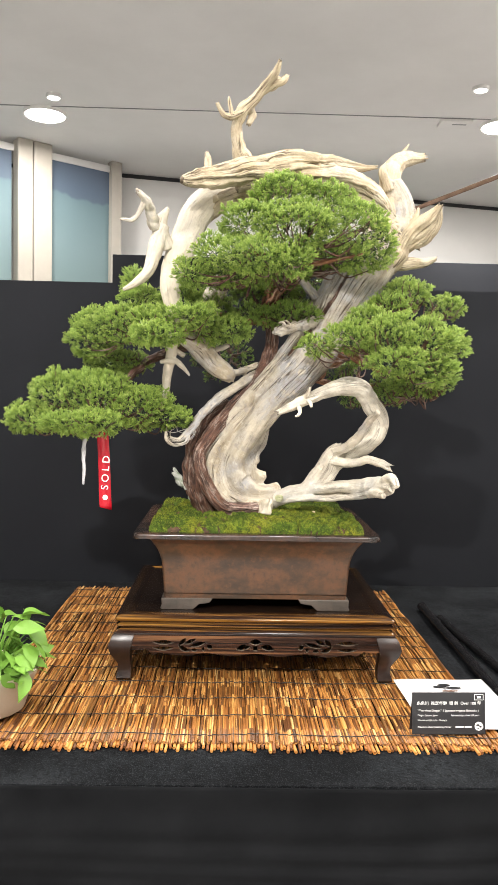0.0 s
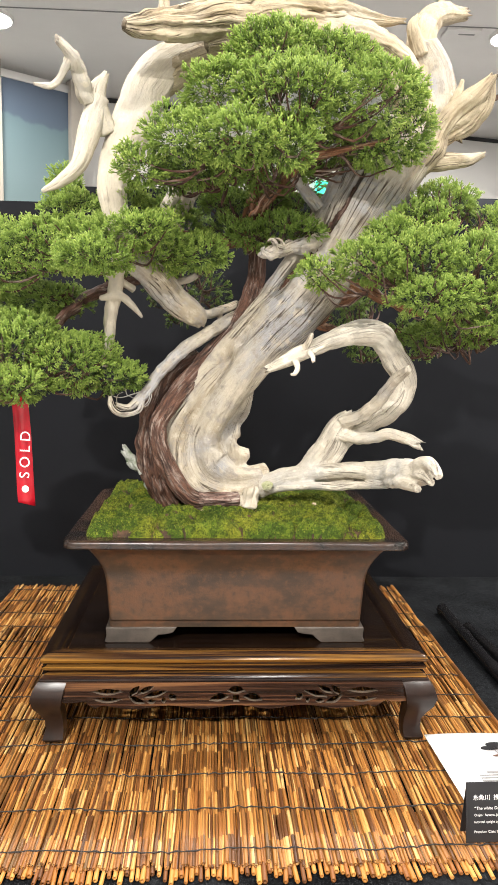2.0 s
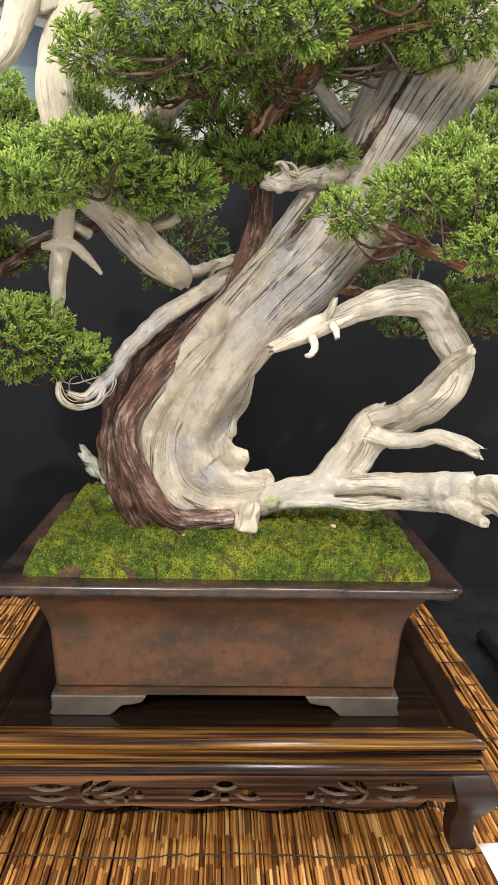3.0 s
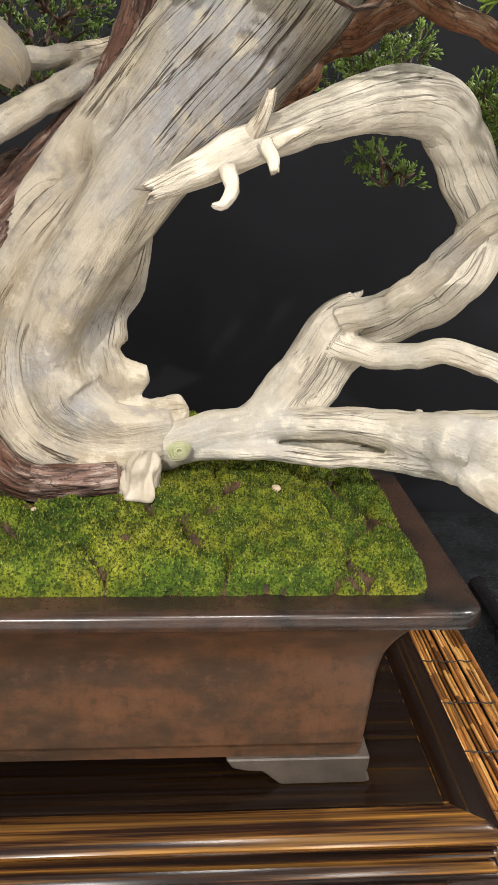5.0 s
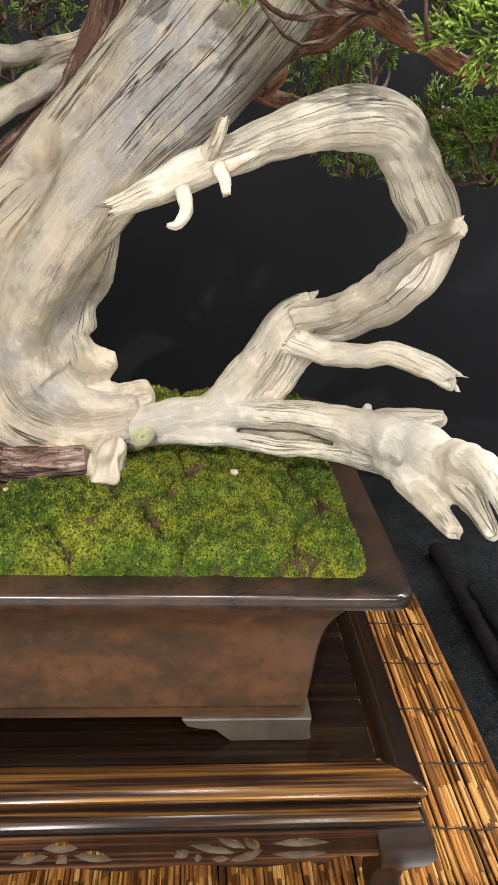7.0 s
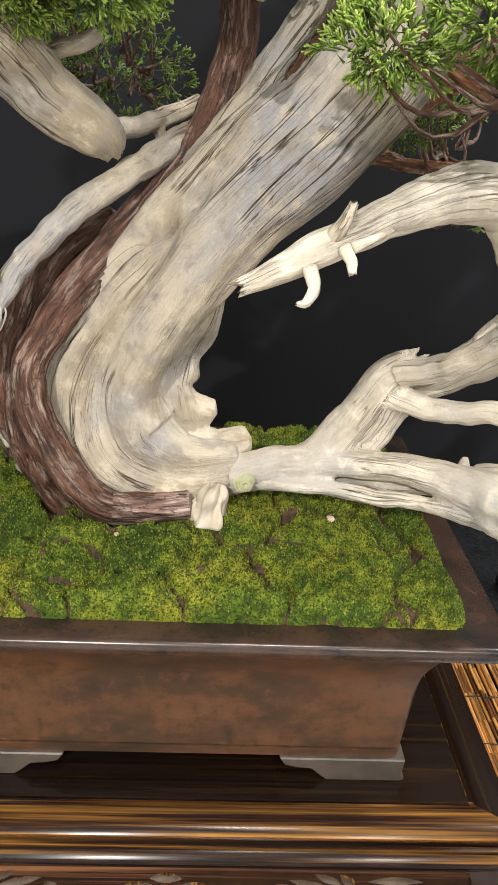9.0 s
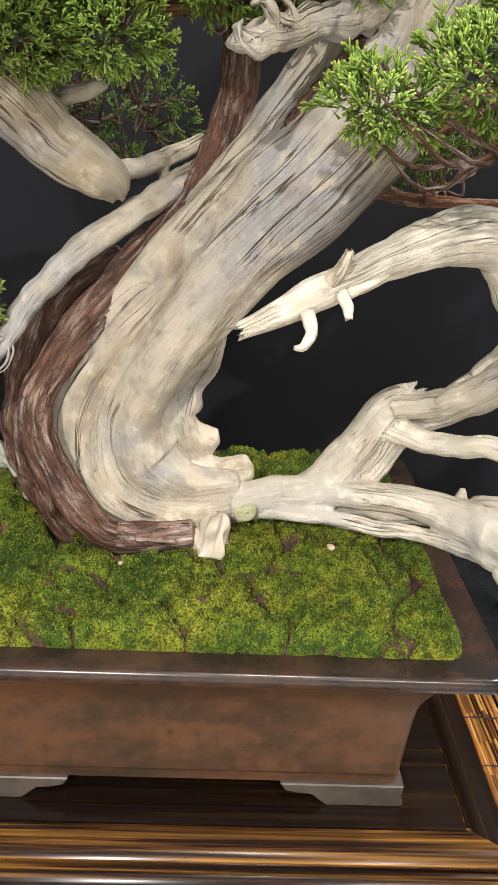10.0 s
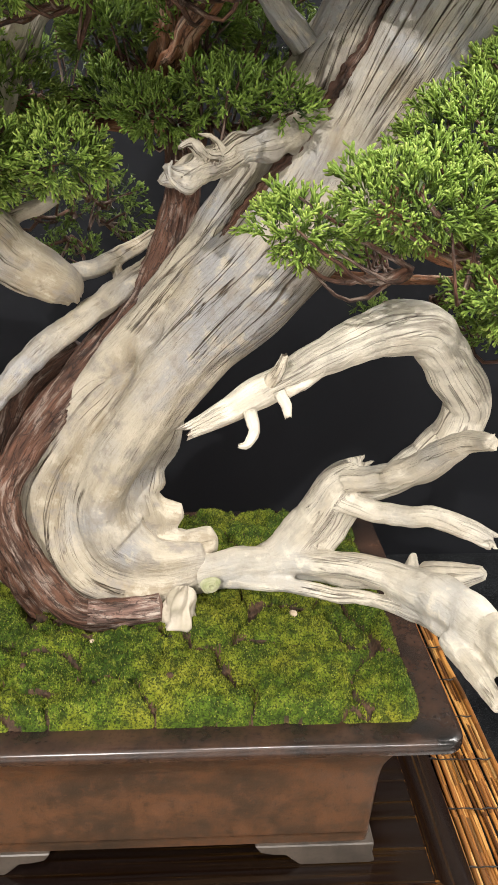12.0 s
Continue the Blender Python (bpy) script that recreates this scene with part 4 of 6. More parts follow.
def moss():
    root = thing("moss_bed", "bright green and yellowish cushion moss over red clay soil", "moss", (SX, SY, MOSS_Z), "", "stuff")
    nx, ny = 250, 200
    X, Y = np.meshgrid(np.linspace(-0.2510, 0.2510, nx), np.linspace(-0.2000, 0.2000, ny))
    H, soil = moss_height(X, Y)
    verts = np.stack([X, Y, H - 0.0065 * soil], -1).reshape(-1, 3)
    i, j = np.meshgrid(np.arange(ny - 1), np.arange(nx - 1), indexing="ij")
    q = np.stack([i * nx + j, i * nx + j + 1, (i + 1) * nx + j + 1, (i + 1) * nx + j], -1).reshape(-1, 4)
    data = arrays_mesh("cushions", verts, q)
    data.materials.append(M_MOSS)
    data.materials.append(M_SOIL)
    data.polygons.foreach_set("material_index", soil[:-1, :-1].ravel().astype(np.int32))
    ob = mesh_object("cushions", data, None, root)
    tagged(ob, "uneven moss cushions", "", "", "stuff")
    # short upright shoots
    rng = np.random.RandomState(9)
    n = 105000
    x, y = rng.uniform(-0.2505, 0.2505, n), rng.uniform(-0.1995, 0.1995, n)
    h, s = moss_height(x[None], y[None])
    keep = ~s[0]
    x, y, h = x[keep], y[keep], h[0][keep]
    n = len(x)
    r, tall = rng.uniform(0.0006, 0.0011, n), rng.uniform(0.0010, 0.0026, n)
    lean = rng.normal(0, 0.0008, (n, 2))
    vs = np.zeros((n, 4, 3))
    for k in range(3):
        a = rng.uniform(0, 6.3, n) + k * 2.094 if k == 0 else a + 2.094
        vs[:, k] = np.stack([x + r * np.cos(a), y + r * np.sin(a), h - 0.0006], -1)
    vs[:, 3] = np.stack([x + lean[:, 0], y + lean[:, 1], h + tall], -1)
    f = np.array([(0, 1, 3), (1, 2, 3), (2, 0, 3)])
    faces = (np.arange(n)[:, None, None] * 4 + f[None]).reshape(-1, 3)
    ob = mesh_object("shoots", arrays_mesh("shoots", vs.reshape(-1, 3), faces, None, False), M_MOSS, root)
    tagged(ob, "tiny upright moss shoots", "", "", "stuff")


moss()


def chip(x, y, size, mat, label, seed):
    """A small angular stone lying on the moss."""
    rng = np.random.RandomState(seed)
    h, _ = moss_height(np.array([[x]]), np.array([[y]]))
    root = thing("pebble", label, "pebble", (SX + x, SY + y, MOSS_Z + float(h[0, 0]) + size * 0.3))
    bm = bmesh.new()
    bmesh.ops.create_icosphere(bm, subdivisions=2, radius=size)
    for v in bm.verts:
        v.co *= 1 + rng.uniform(-0.22, 0.22)
        v.co.z *= 0.7
    part("stone", bm, mat, root)


for x, y, size, pale in ((0.144, -0.074, 0.0042, 1), (0.10, 0.015, 0.003, 0), (-0.06, -0.105, 0.0028, 1), (-0.085, -0.09, 0.0036, 0), (0.02, -0.165, 0.0032, 0), (-0.12, -0.14, 0.003, 0)):
    chip(x, y, size, M_STONE if pale else M_SOIL, "tiny pale tan pebble on the moss" if pale else "tiny brown pebble on the moss", int(900 + 1000 * abs(x)))

# ---- the bonsai ----
tree = thing("bonsai_tree", "old juniper bonsai with bleached twisted deadwood and dense green foliage pads", "bonsai tree", (0, 0, 0))


M_KNOB = speckled("pale_root_wood", (0.40, 0.355, 0.265), (0.585, 0.52, 0.435), 30.0, 0.75, 0.5, 0.3, 220.0, 0.0015)
M_KNOT = speckled("mossy_pale_wood", (0.30, 0.33, 0.16), (0.55, 0.52, 0.38), 60.0, 0.75, 0.5, 0.3, 240.0, 0.0015)


def scoop(A, u):
    """The hollow on the front of the lower trunk between two ridges, its swirling ripples, and the long dark seam up the face."""
    def near(a, b, w):
        return np.exp(-(np.angle(np.exp(1j * (a - b))) / w) ** 2)
    wobble = gnoise(np.stack([A.ravel() * 1.3, u.ravel() * 14, 0 * u.ravel()], -1), 4).reshape(A.shape)
    chips = gnoise(np.stack([A.ravel() * 9, u.ravel() * 70, 0 * u.ravel() + 0.3], -1), 6).reshape(A.shape)
    mid = np.interp(u, (0.0, 0.05, 0.12, 0.20, 0.28, 0.36, 0.44), (0.25, 0.15, 0.0, -0.25, -0.45, -0.62, -0.8)) + 0.06 * wobble
    low = np.clip(u / 0.05, 0, 1) * np.clip((0.43 - u) / 0.10, 0, 1)
    hollow = near(A, mid, 0.44) * low
    rim = near(A, mid - 0.72, 0.22) * low
    shaft = near(A, mid + 0.80, 0.30) * np.clip((u - 0.10) / 0.08, 0, 1) * np.clip((0.46 - u) / 0.12, 0, 1)
    ripple = np.sin(A * 17 + 3.0 * wobble + u * 9) * np.clip((0.40 - u) / 0.12, 0, 1) * near(A, mid + 0.35, 0.8)
    pocket = near(A, -0.84, 0.10) * np.exp(-((u - 0.335) / 0.012) ** 2) + 0.8 * near(A, -0.62, 0.09) * np.exp(-((u - 0.372) / 0.010) ** 2) + 0.6 * near(A, -0.98, 0.08) * np.exp(-((u - 0.315) / 0.010) ** 2)
    seam_at = np.interp(u, (0.36, 0.505, 0.6, 0.715, 0.8, 1.0), (-1.45, -1.10, -0.60, -0.42, -0.45, -0.5)) + 0.04 * np.sin(u * 41) + 0.03 * chips
    rise = np.clip((u - 0.40) / 0.05, 0, 1) * np.clip((0.95 - u) / 0.1, 0, 1)
    seam = near(A, seam_at, 0.070) * rise
    lip = near(A, seam_at + 0.16, 0.08) * rise - 0.6 * near(A, seam_at - 0.25, 0.16) * rise
    split = near(A, 0.45 + 0.9 * (u - 0.5) + 0.10 * wobble, 0.030) * np.clip((u - 0.36) / 0.08, 0, 1) * np.clip(0.3 + wobble * 3, 0, 1)
    inner = near(A, 1.57, 0.75) * np.exp(-((u - 0.22) / 0.13) ** 2)
    shape = (1 - 0.30 * inner) * (1 - 0.44 * hollow + 0.05 * rim + 0.07 * shaft + 0.012 * ripple + 0.014 * chips * low - 0.42 * pocket - 0.40 * seam + 0.05 * lip - 0.10 * split)
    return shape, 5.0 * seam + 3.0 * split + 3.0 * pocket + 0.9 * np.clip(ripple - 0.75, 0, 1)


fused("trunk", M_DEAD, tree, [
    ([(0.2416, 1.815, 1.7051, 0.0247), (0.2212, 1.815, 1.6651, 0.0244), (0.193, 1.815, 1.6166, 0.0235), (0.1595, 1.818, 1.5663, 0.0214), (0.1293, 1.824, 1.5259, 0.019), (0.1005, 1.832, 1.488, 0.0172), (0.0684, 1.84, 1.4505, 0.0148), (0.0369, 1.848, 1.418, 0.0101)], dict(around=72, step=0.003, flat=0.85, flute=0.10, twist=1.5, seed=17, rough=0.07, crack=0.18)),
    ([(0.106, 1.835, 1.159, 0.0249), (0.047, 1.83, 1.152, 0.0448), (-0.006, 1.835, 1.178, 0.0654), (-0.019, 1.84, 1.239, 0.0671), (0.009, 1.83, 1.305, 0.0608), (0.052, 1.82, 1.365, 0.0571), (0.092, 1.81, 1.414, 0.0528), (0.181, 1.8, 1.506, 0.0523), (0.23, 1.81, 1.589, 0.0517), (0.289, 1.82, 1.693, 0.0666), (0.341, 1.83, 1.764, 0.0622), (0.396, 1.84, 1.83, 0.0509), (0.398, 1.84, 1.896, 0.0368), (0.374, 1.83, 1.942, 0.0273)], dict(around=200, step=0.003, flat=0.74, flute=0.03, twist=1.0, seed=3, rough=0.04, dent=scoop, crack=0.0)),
    ([(0.082, 1.85, 1.352, 0.0100), (0.060, 1.853, 1.306, 0.0240), (0.037, 1.858, 1.270, 0.0285), (0.028, 1.862, 1.242, 0.0340), (0.033, 1.866, 1.215, 0.0335), (0.040, 1.870, 1.187, 0.0345), (0.046, 1.870, 1.160, 0.0200)], dict(around=80, step=0.003, flat=0.66, flute=0.10, twist=3.0, seed=4, rough=0.11, crack=0.1)),
    ([(-0.006, 1.858, 1.17, 0.0422), (0.048, 1.862, 1.155, 0.0355), (0.080, 1.862, 1.164, 0.0240), (0.100, 1.860, 1.160, 0.0160), (0.112, 1.858, 1.156, 0.0080)], dict(around=72, step=0.003, flat=0.7, flute=0.14, twist=3.0, seed=5, rough=0.14, crack=0.15)),
    ([(0.045, 1.866, 1.204, 0.0190), (0.064, 1.866, 1.2050, 0.0165), (0.0795, 1.865, 1.2020, 0.0142)], dict(around=60, step=0.002, flat=0.7, flute=0.10, twist=4.0, seed=31, rough=0.20, crack=0.2)),
    ([(0.078, 1.862, 1.158, 0.0205), (0.100, 1.860, 1.1705, 0.0185), (0.1165, 1.857, 1.1760, 0.0150)], dict(around=60, step=0.002, flat=0.75, flute=0.10, twist=3.0, seed=33, rough=0.18, crack=0.2)),
], "bleached hollow trunk with swirling grain", 0.0024, 3)
# added strip of bark; its dark colour paints the shade in the crack
limb("dark_bark_seam", M_BARK, tree, [([(0.253, 1.778, 1.6854, 0.0031), (0.2336, 1.777, 1.6487, 0.0035), (0.2158, 1.777, 1.6207, 0.004), (0.2005, 1.776, 1.598, 0.0039), (0.1833, 1.776, 1.5726, 0.0044), (0.1609, 1.777, 1.5486, 0.0039), (0.143, 1.778, 1.532, 0.003), (0.1266, 1.78, 1.5076, 0.003), (0.1042, 1.785, 1.4738, 0.0025), (0.0899, 1.79, 1.4544, 0.0015)], dict(around=20, step=0.002, flat=0.7, flute=0.35, twist=2.0, seed=27, rough=0.35, wander=0.3, crack=0.3))], "dark ragged bark strip that darkens the seam of the trunk")
def knot():
    """A round branch scar: rings of healed wood about a small pit."""
    bm = bmesh.new()
    rings = []
    for k in range(15):
        u = k / 14
        r = 0.0108 * (1 - u)
        high = 0.0060 * (1 - (1 - u) ** 2.4) + 0.0007 * math.cos(u * 26.0) - 0.0050 * max(0.0, (u - 0.72) / 0.28) ** 1.5
        rings.append([bm.verts.new((r * (1 + 0.10 * math.sin(3 * a + 2.0 * u)) * math.cos(a), r * 0.86 * (1 + 0.08 * math.sin(2 * a + 1.0)) * math.sin(a), high)) for a in (2 * math.pi * n / 28 for n in range(28))] if r > 1e-6 else [bm.verts.new((0, 0, high))])
    for a, b in zip(rings, rings[1:]):
        for n in range(28):
            q = [a[n], a[(n + 1) % 28], b[(n + 1) % len(b)], b[n % len(b)]]
            bm.faces.new(list(dict.fromkeys(q)))
    bmesh.ops.recalc_face_normals(bm, faces=bm.faces)
    ob = part("knot", bm, M_KNOT, tree, "greenish round knot", True)
    ob.matrix_basis = pose(0.1125, 1.7925, 1.1585) @ Matrix.Rotation(radians(78), 4, "X") @ Matrix.Rotation(radians(14), 4, "Y")


knot()
limb("root_knob", M_KNOB, tree, [([(0.0865, 1.795, 1.1535, 0.0095), (0.0840, 1.786, 1.1450, 0.0150), (0.0815, 1.782, 1.1340, 0.0156), (0.0795, 1.780, 1.1210, 0.0168)], dict(around=48, step=0.002, flute=0.16, twist=2.0, seed=9, rough=0.30, crack=0.4)), ([(0.0735, 1.792, 1.1400, 0.0070), (0.0715, 1.788, 1.1330, 0.0095), (0.0705, 1.786, 1.1200, 0.0105)], dict(around=36, step=0.002, flute=0.15, twist=2.0, seed=16, rough=0.25, crack=0.3))], "pale rough root knob")
limb("peeled_bark", M_PEEL, tree, [([(0.0605, 1.790, 1.134, 0.0146), (0.035, 1.7872, 1.1322, 0.0152), (0.010, 1.785, 1.1314, 0.0151), (-0.012, 1.784, 1.1328, 0.0142)], dict(around=72, step=0.002, flute=0.10, twist=1.0, seed=47, rough=0.08, crack=0.15))], "smooth pinkish peeled end of the bark strip")
limb("live_vein", M_BARK, tree, [([(0.059, 1.79, 1.134, 0.0140), (0.015, 1.785, 1.1312, 0.0150), (-0.018, 1.783, 1.1335, 0.0152), (-0.0393, 1.783, 1.149, 0.0160), (-0.0596, 1.785, 1.177, 0.0164), (-0.0762, 1.788, 1.2113, 0.0164), (-0.0861, 1.792, 1.2444, 0.0158), (-0.0845, 1.797, 1.269, 0.0158), (-0.0662, 1.805, 1.303, 0.0168), (-0.041, 1.815, 1.338, 0.0182), (-0.010, 1.828, 1.372, 0.0186), (0.015, 1.84, 1.400, 0.0182), (0.042, 1.852, 1.430, 0.0180), (0.068, 1.86, 1.473, 0.0178), (0.085, 1.87, 1.519, 0.0177), (0.091, 1.86, 1.564, 0.0165), (0.085, 1.86, 1.616, 0.012), (0.082, 1.85, 1.654, 0.0097)], dict(around=96, step=0.003, flat=0.85, flute=0.085, twist=1.0, seed=7, rough=0.07, crack=0.22)), ([(-0.052, 1.84, 1.092, 0.0205), (-0.079, 1.835, 1.134, 0.0240), (-0.097, 1.83, 1.190, 0.0245), (-0.100, 1.83, 1.250, 0.0240), (-0.086, 1.84, 1.308, 0.0225), (-0.061, 1.85, 1.358, 0.0191), (-0.016, 1.86, 1.393, 0.0123)], dict(around=84, step=0.003, flute=0.13, twist=2.0, seed=8, rough=0.10, crack=0.2))], "red-brown living bark strip along the trunk")
D1 = dict(around=72, step=0.003, flute=0.05, twist=4.0, rough=0.045, wander=0.07, crack=0.07, fray=0.6)
D2 = dict(around=40, step=0.003, flute=0.065, twist=5.0, rough=0.055, wander=0.12, crack=0.10, fray=0.7)
D3 = dict(around=18, step=0.003, flute=0.08, twist=9.0, rough=0.07, wander=0.25, crack=0.13, fray=0.5)
fused("deadwood_claw", M_DEAD_PALE, tree, [
    ([(0.023, 1.845, 1.134, 0.0251), (0.092, 1.835, 1.146, 0.0215), (0.15, 1.815, 1.169, 0.019), (0.2, 1.795, 1.185, 0.0155), (0.243, 1.772, 1.1925, 0.0140), (0.282, 1.745, 1.1955, 0.0160), (0.312, 1.71, 1.199, 0.0225), (0.331, 1.665, 1.206, 0.024), (0.342, 1.615, 1.213, 0.02), (0.345, 1.578, 1.219, 0.012)], dict(D1, seed=11, flat=0.9, fray=0.2)),
    ([(0.118, 1.82, 1.150, 0.0085), (0.160, 1.798, 1.156, 0.0080), (0.200, 1.783, 1.1615, 0.0078), (0.240, 1.764, 1.1640, 0.0078), (0.278, 1.738, 1.1715, 0.0074), (0.305, 1.7, 1.183, 0.0090), (0.321, 1.655, 1.192, 0.0100), (0.331, 1.61, 1.2, 0.009)], dict(D2, seed=12, fray=0.2)),
    ([(0.165, 1.826, 1.160, 0.0095), (0.205, 1.810, 1.1645, 0.0100), (0.245, 1.790, 1.1680, 0.0100), (0.280, 1.764, 1.1760, 0.0090), (0.310, 1.722, 1.193, 0.0085)], dict(D2, seed=112, fray=0.0)),
    ([(0.339, 1.62, 1.2228, 0.0145), (0.3425, 1.575, 1.237, 0.0108), (0.3425, 1.54, 1.234, 0.0086), (0.3425, 1.518, 1.225, 0.0062)], dict(D2, seed=13, fray=0.35, wander=0.04)),
    ([(0.335, 1.62, 1.212, 0.0115), (0.3375, 1.57, 1.215, 0.0085), (0.3365, 1.53, 1.2135, 0.0052)], dict(D2, seed=114, fray=0.35, wander=0.04)),
    ([(0.313, 1.645, 1.196, 0.0095), (0.32, 1.595, 1.1985, 0.0085), (0.3245, 1.557, 1.1985, 0.0058)], dict(D2, seed=113, fray=0.35, wander=0.04)),
    ([(0.316, 1.738, 1.197, 0.0165), (0.341, 1.729, 1.203, 0.0140), (0.357, 1.719, 1.212, 0.0092), (0.3645, 1.713, 1.2175, 0.0062)], dict(D2, seed=14, fray=0.4)), ([(0.338, 1.736, 1.198, 0.0100), (0.361, 1.738, 1.196, 0.0072), (0.371, 1.739, 1.1965, 0.0055)], dict(D3, seed=142, fray=0.4)),
    ([(0.311, 1.755, 1.194, 0.0095), (0.3145, 1.768, 1.202, 0.005), (0.316, 1.772, 1.2045, 0.003)], dict(D3, seed=141, fray=0.2)),
    ([(0.172, 1.815, 1.17, 0.02), (0.203, 1.812, 1.199, 0.0236), (0.226, 1.808, 1.234, 0.024), (0.242, 1.8, 1.266, 0.0215), (0.258, 1.79, 1.284, 0.017)], dict(D1, seed=15)),
    ([(0.218, 1.795, 1.186, 0.0105), (0.236, 1.8, 1.204, 0.0108), (0.249, 1.805, 1.223, 0.0106), (0.258, 1.805, 1.238, 0.0106), (0.273, 1.8, 1.254, 0.0103)], dict(D2, seed=16)),
    ([(0.245, 1.79, 1.257, 0.0120), (0.271, 1.775, 1.250, 0.0112), (0.299, 1.755, 1.255, 0.0100), (0.322, 1.735, 1.263, 0.0102), (0.346, 1.725, 1.258, 0.0104), (0.368, 1.72, 1.248, 0.0085)], dict(D2, seed=17, fray=1.2)),
    ([(0.249, 1.785, 1.281, 0.0139), (0.272, 1.765, 1.29, 0.0116), (0.291, 1.735, 1.312, 0.0109), (0.304, 1.7, 1.341, 0.0101), (0.314, 1.665, 1.363, 0.0094), (0.321, 1.63, 1.38, 0.0061)], dict(D2, seed=18, flute=0.15)),
], "split and forked bleached limb like a claw with splintered tips", 0.0021, 2)
limb("deadwood_loop", M_DEAD_PALE, tree, [([(0.2627, 1.8, 1.2589, 0.0105), (0.2819, 1.8, 1.2641, 0.0126), (0.306, 1.8, 1.2789, 0.0169), (0.3315, 1.8, 1.2988, 0.0222), (0.352, 1.797, 1.3237, 0.0222), (0.3564, 1.79, 1.3538, 0.0219), (0.3415, 1.78, 1.3819, 0.0228), (0.325, 1.77, 1.4069, 0.0223), (0.3044, 1.757, 1.4279, 0.0226), (0.277, 1.745, 1.4373, 0.0233), (0.2521, 1.735, 1.4349, 0.0204), (0.2288, 1.722, 1.4286, 0.0176), (0.207, 1.712, 1.4209, 0.0155), (0.1874, 1.703, 1.4139, 0.0139), (0.1684, 1.695, 1.4067, 0.0129), (0.1503, 1.688, 1.3977, 0.0131), (0.1302, 1.682, 1.3876, 0.0106), (0.1114, 1.678, 1.3789, 0.0081), (0.0972, 1.675, 1.3722, 0.006)], dict(D1, seed=19, twist=2.0, rough=0.045, flute=0.035, crack=0.03)), ([(0.159, 1.685, 1.406, 0.0065), (0.166, 1.675, 1.421, 0.0045), (0.17, 1.672, 1.434, 0.0029)], dict(D3, seed=20)), ([(0.145, 1.675, 1.388, 0.0057), (0.148, 1.665, 1.377, 0.0045), (0.143, 1.66, 1.368, 0.0034), (0.136, 1.658, 1.367, 0.0019)], dict(D3, seed=21)), ([(0.168, 1.675, 1.404, 0.0053), (0.173, 1.668, 1.396, 0.0041), (0.174, 1.665, 1.388, 0.003)], dict(D3, seed=22)), ([(0.174, 1.675, 1.402, 0.0045), (0.189, 1.675, 1.409, 0.0034), (0.203, 1.685, 1.416, 0.0015)], dict(D3, seed=23))], "bleached limb curling back in a loop")
limb("deadwood_horn", M_DEAD, tree, [([(0.09, 1.93, 1.494, 0.005), (0.067, 1.895, 1.477, 0.0097), (0.042, 1.86, 1.458, 0.0119), (-0.005, 1.825, 1.429, 0.0116), (-0.056, 1.8, 1.391, 0.0114), (-0.089, 1.785, 1.352, 0.0102), (-0.113, 1.775, 1.318, 0.009), (-0.135, 1.768, 1.3, 0.0067), (-0.158, 1.763, 1.306, 0.0034)], dict(D2, seed=24)), ([(-0.111, 1.775, 1.326, 0.0056), (-0.121, 1.765, 1.296, 0.0045), (-0.144, 1.755, 1.288, 0.0045), (-0.162, 1.75, 1.301, 0.0044), (-0.165, 1.755, 1.318, 0.0033)], dict(D3, seed=25, wander=0.5)), ([(-0.1022, 1.768, 1.3322, 0.00120), (-0.1234, 1.764, 1.3104, 0.00102), (-0.1406, 1.76, 1.2947, 0.00078), (-0.1567, 1.756, 1.3007, 0.00060), (-0.1629, 1.752, 1.3166, 0.00042)], dict(D3, seed=80, wander=0.9, fray=0.0)), ([(-0.1005, 1.771, 1.3282, 0.00120), (-0.1021, 1.767, 1.3106, 0.00102), (-0.1184, 1.763, 1.2968, 0.00078), (-0.1346, 1.759, 1.2909, 0.00060), (-0.1517, 1.755, 1.29, 0.00042)], dict(D3, seed=81, wander=0.9, fray=0.0)), ([(-0.1067, 1.774, 1.3318, 0.00120), (-0.1319, 1.77, 1.3218, 0.00102), (-0.151, 1.766, 1.3178, 0.00084), (-0.1632, 1.762, 1.3218, 0.00060), (-0.1655, 1.758, 1.3318, 0.00042)], dict(D3, seed=82, wander=0.9, fray=0.0)), ([(-0.103, 1.777, 1.3337, 0.00120), (-0.0967, 1.773, 1.3221, 0.00096), (-0.1022, 1.769, 1.3064, 0.00066), (-0.1137, 1.765, 1.3006, 0.00042)], dict(D3, seed=83, wander=0.9, fray=0.0)), ([(-0.125, 1.78, 1.3133, 0.00120), (-0.1394, 1.776, 1.3213, 0.00096), (-0.1419, 1.772, 1.3314, 0.00066), (-0.1493, 1.768, 1.3374, 0.00042)], dict(D3, seed=84, wander=0.9, fray=0.0)), ([(-0.1512, 1.783, 1.2946, 0.00120), (-0.1586, 1.779, 1.3088, 0.00096), (-0.1561, 1.775, 1.3211, 0.00066), (-0.1457, 1.771, 1.3274, 0.00042)], dict(D3, seed=85, wander=0.9, fray=0.0))], "thin grey bleached limb with a frayed curl")
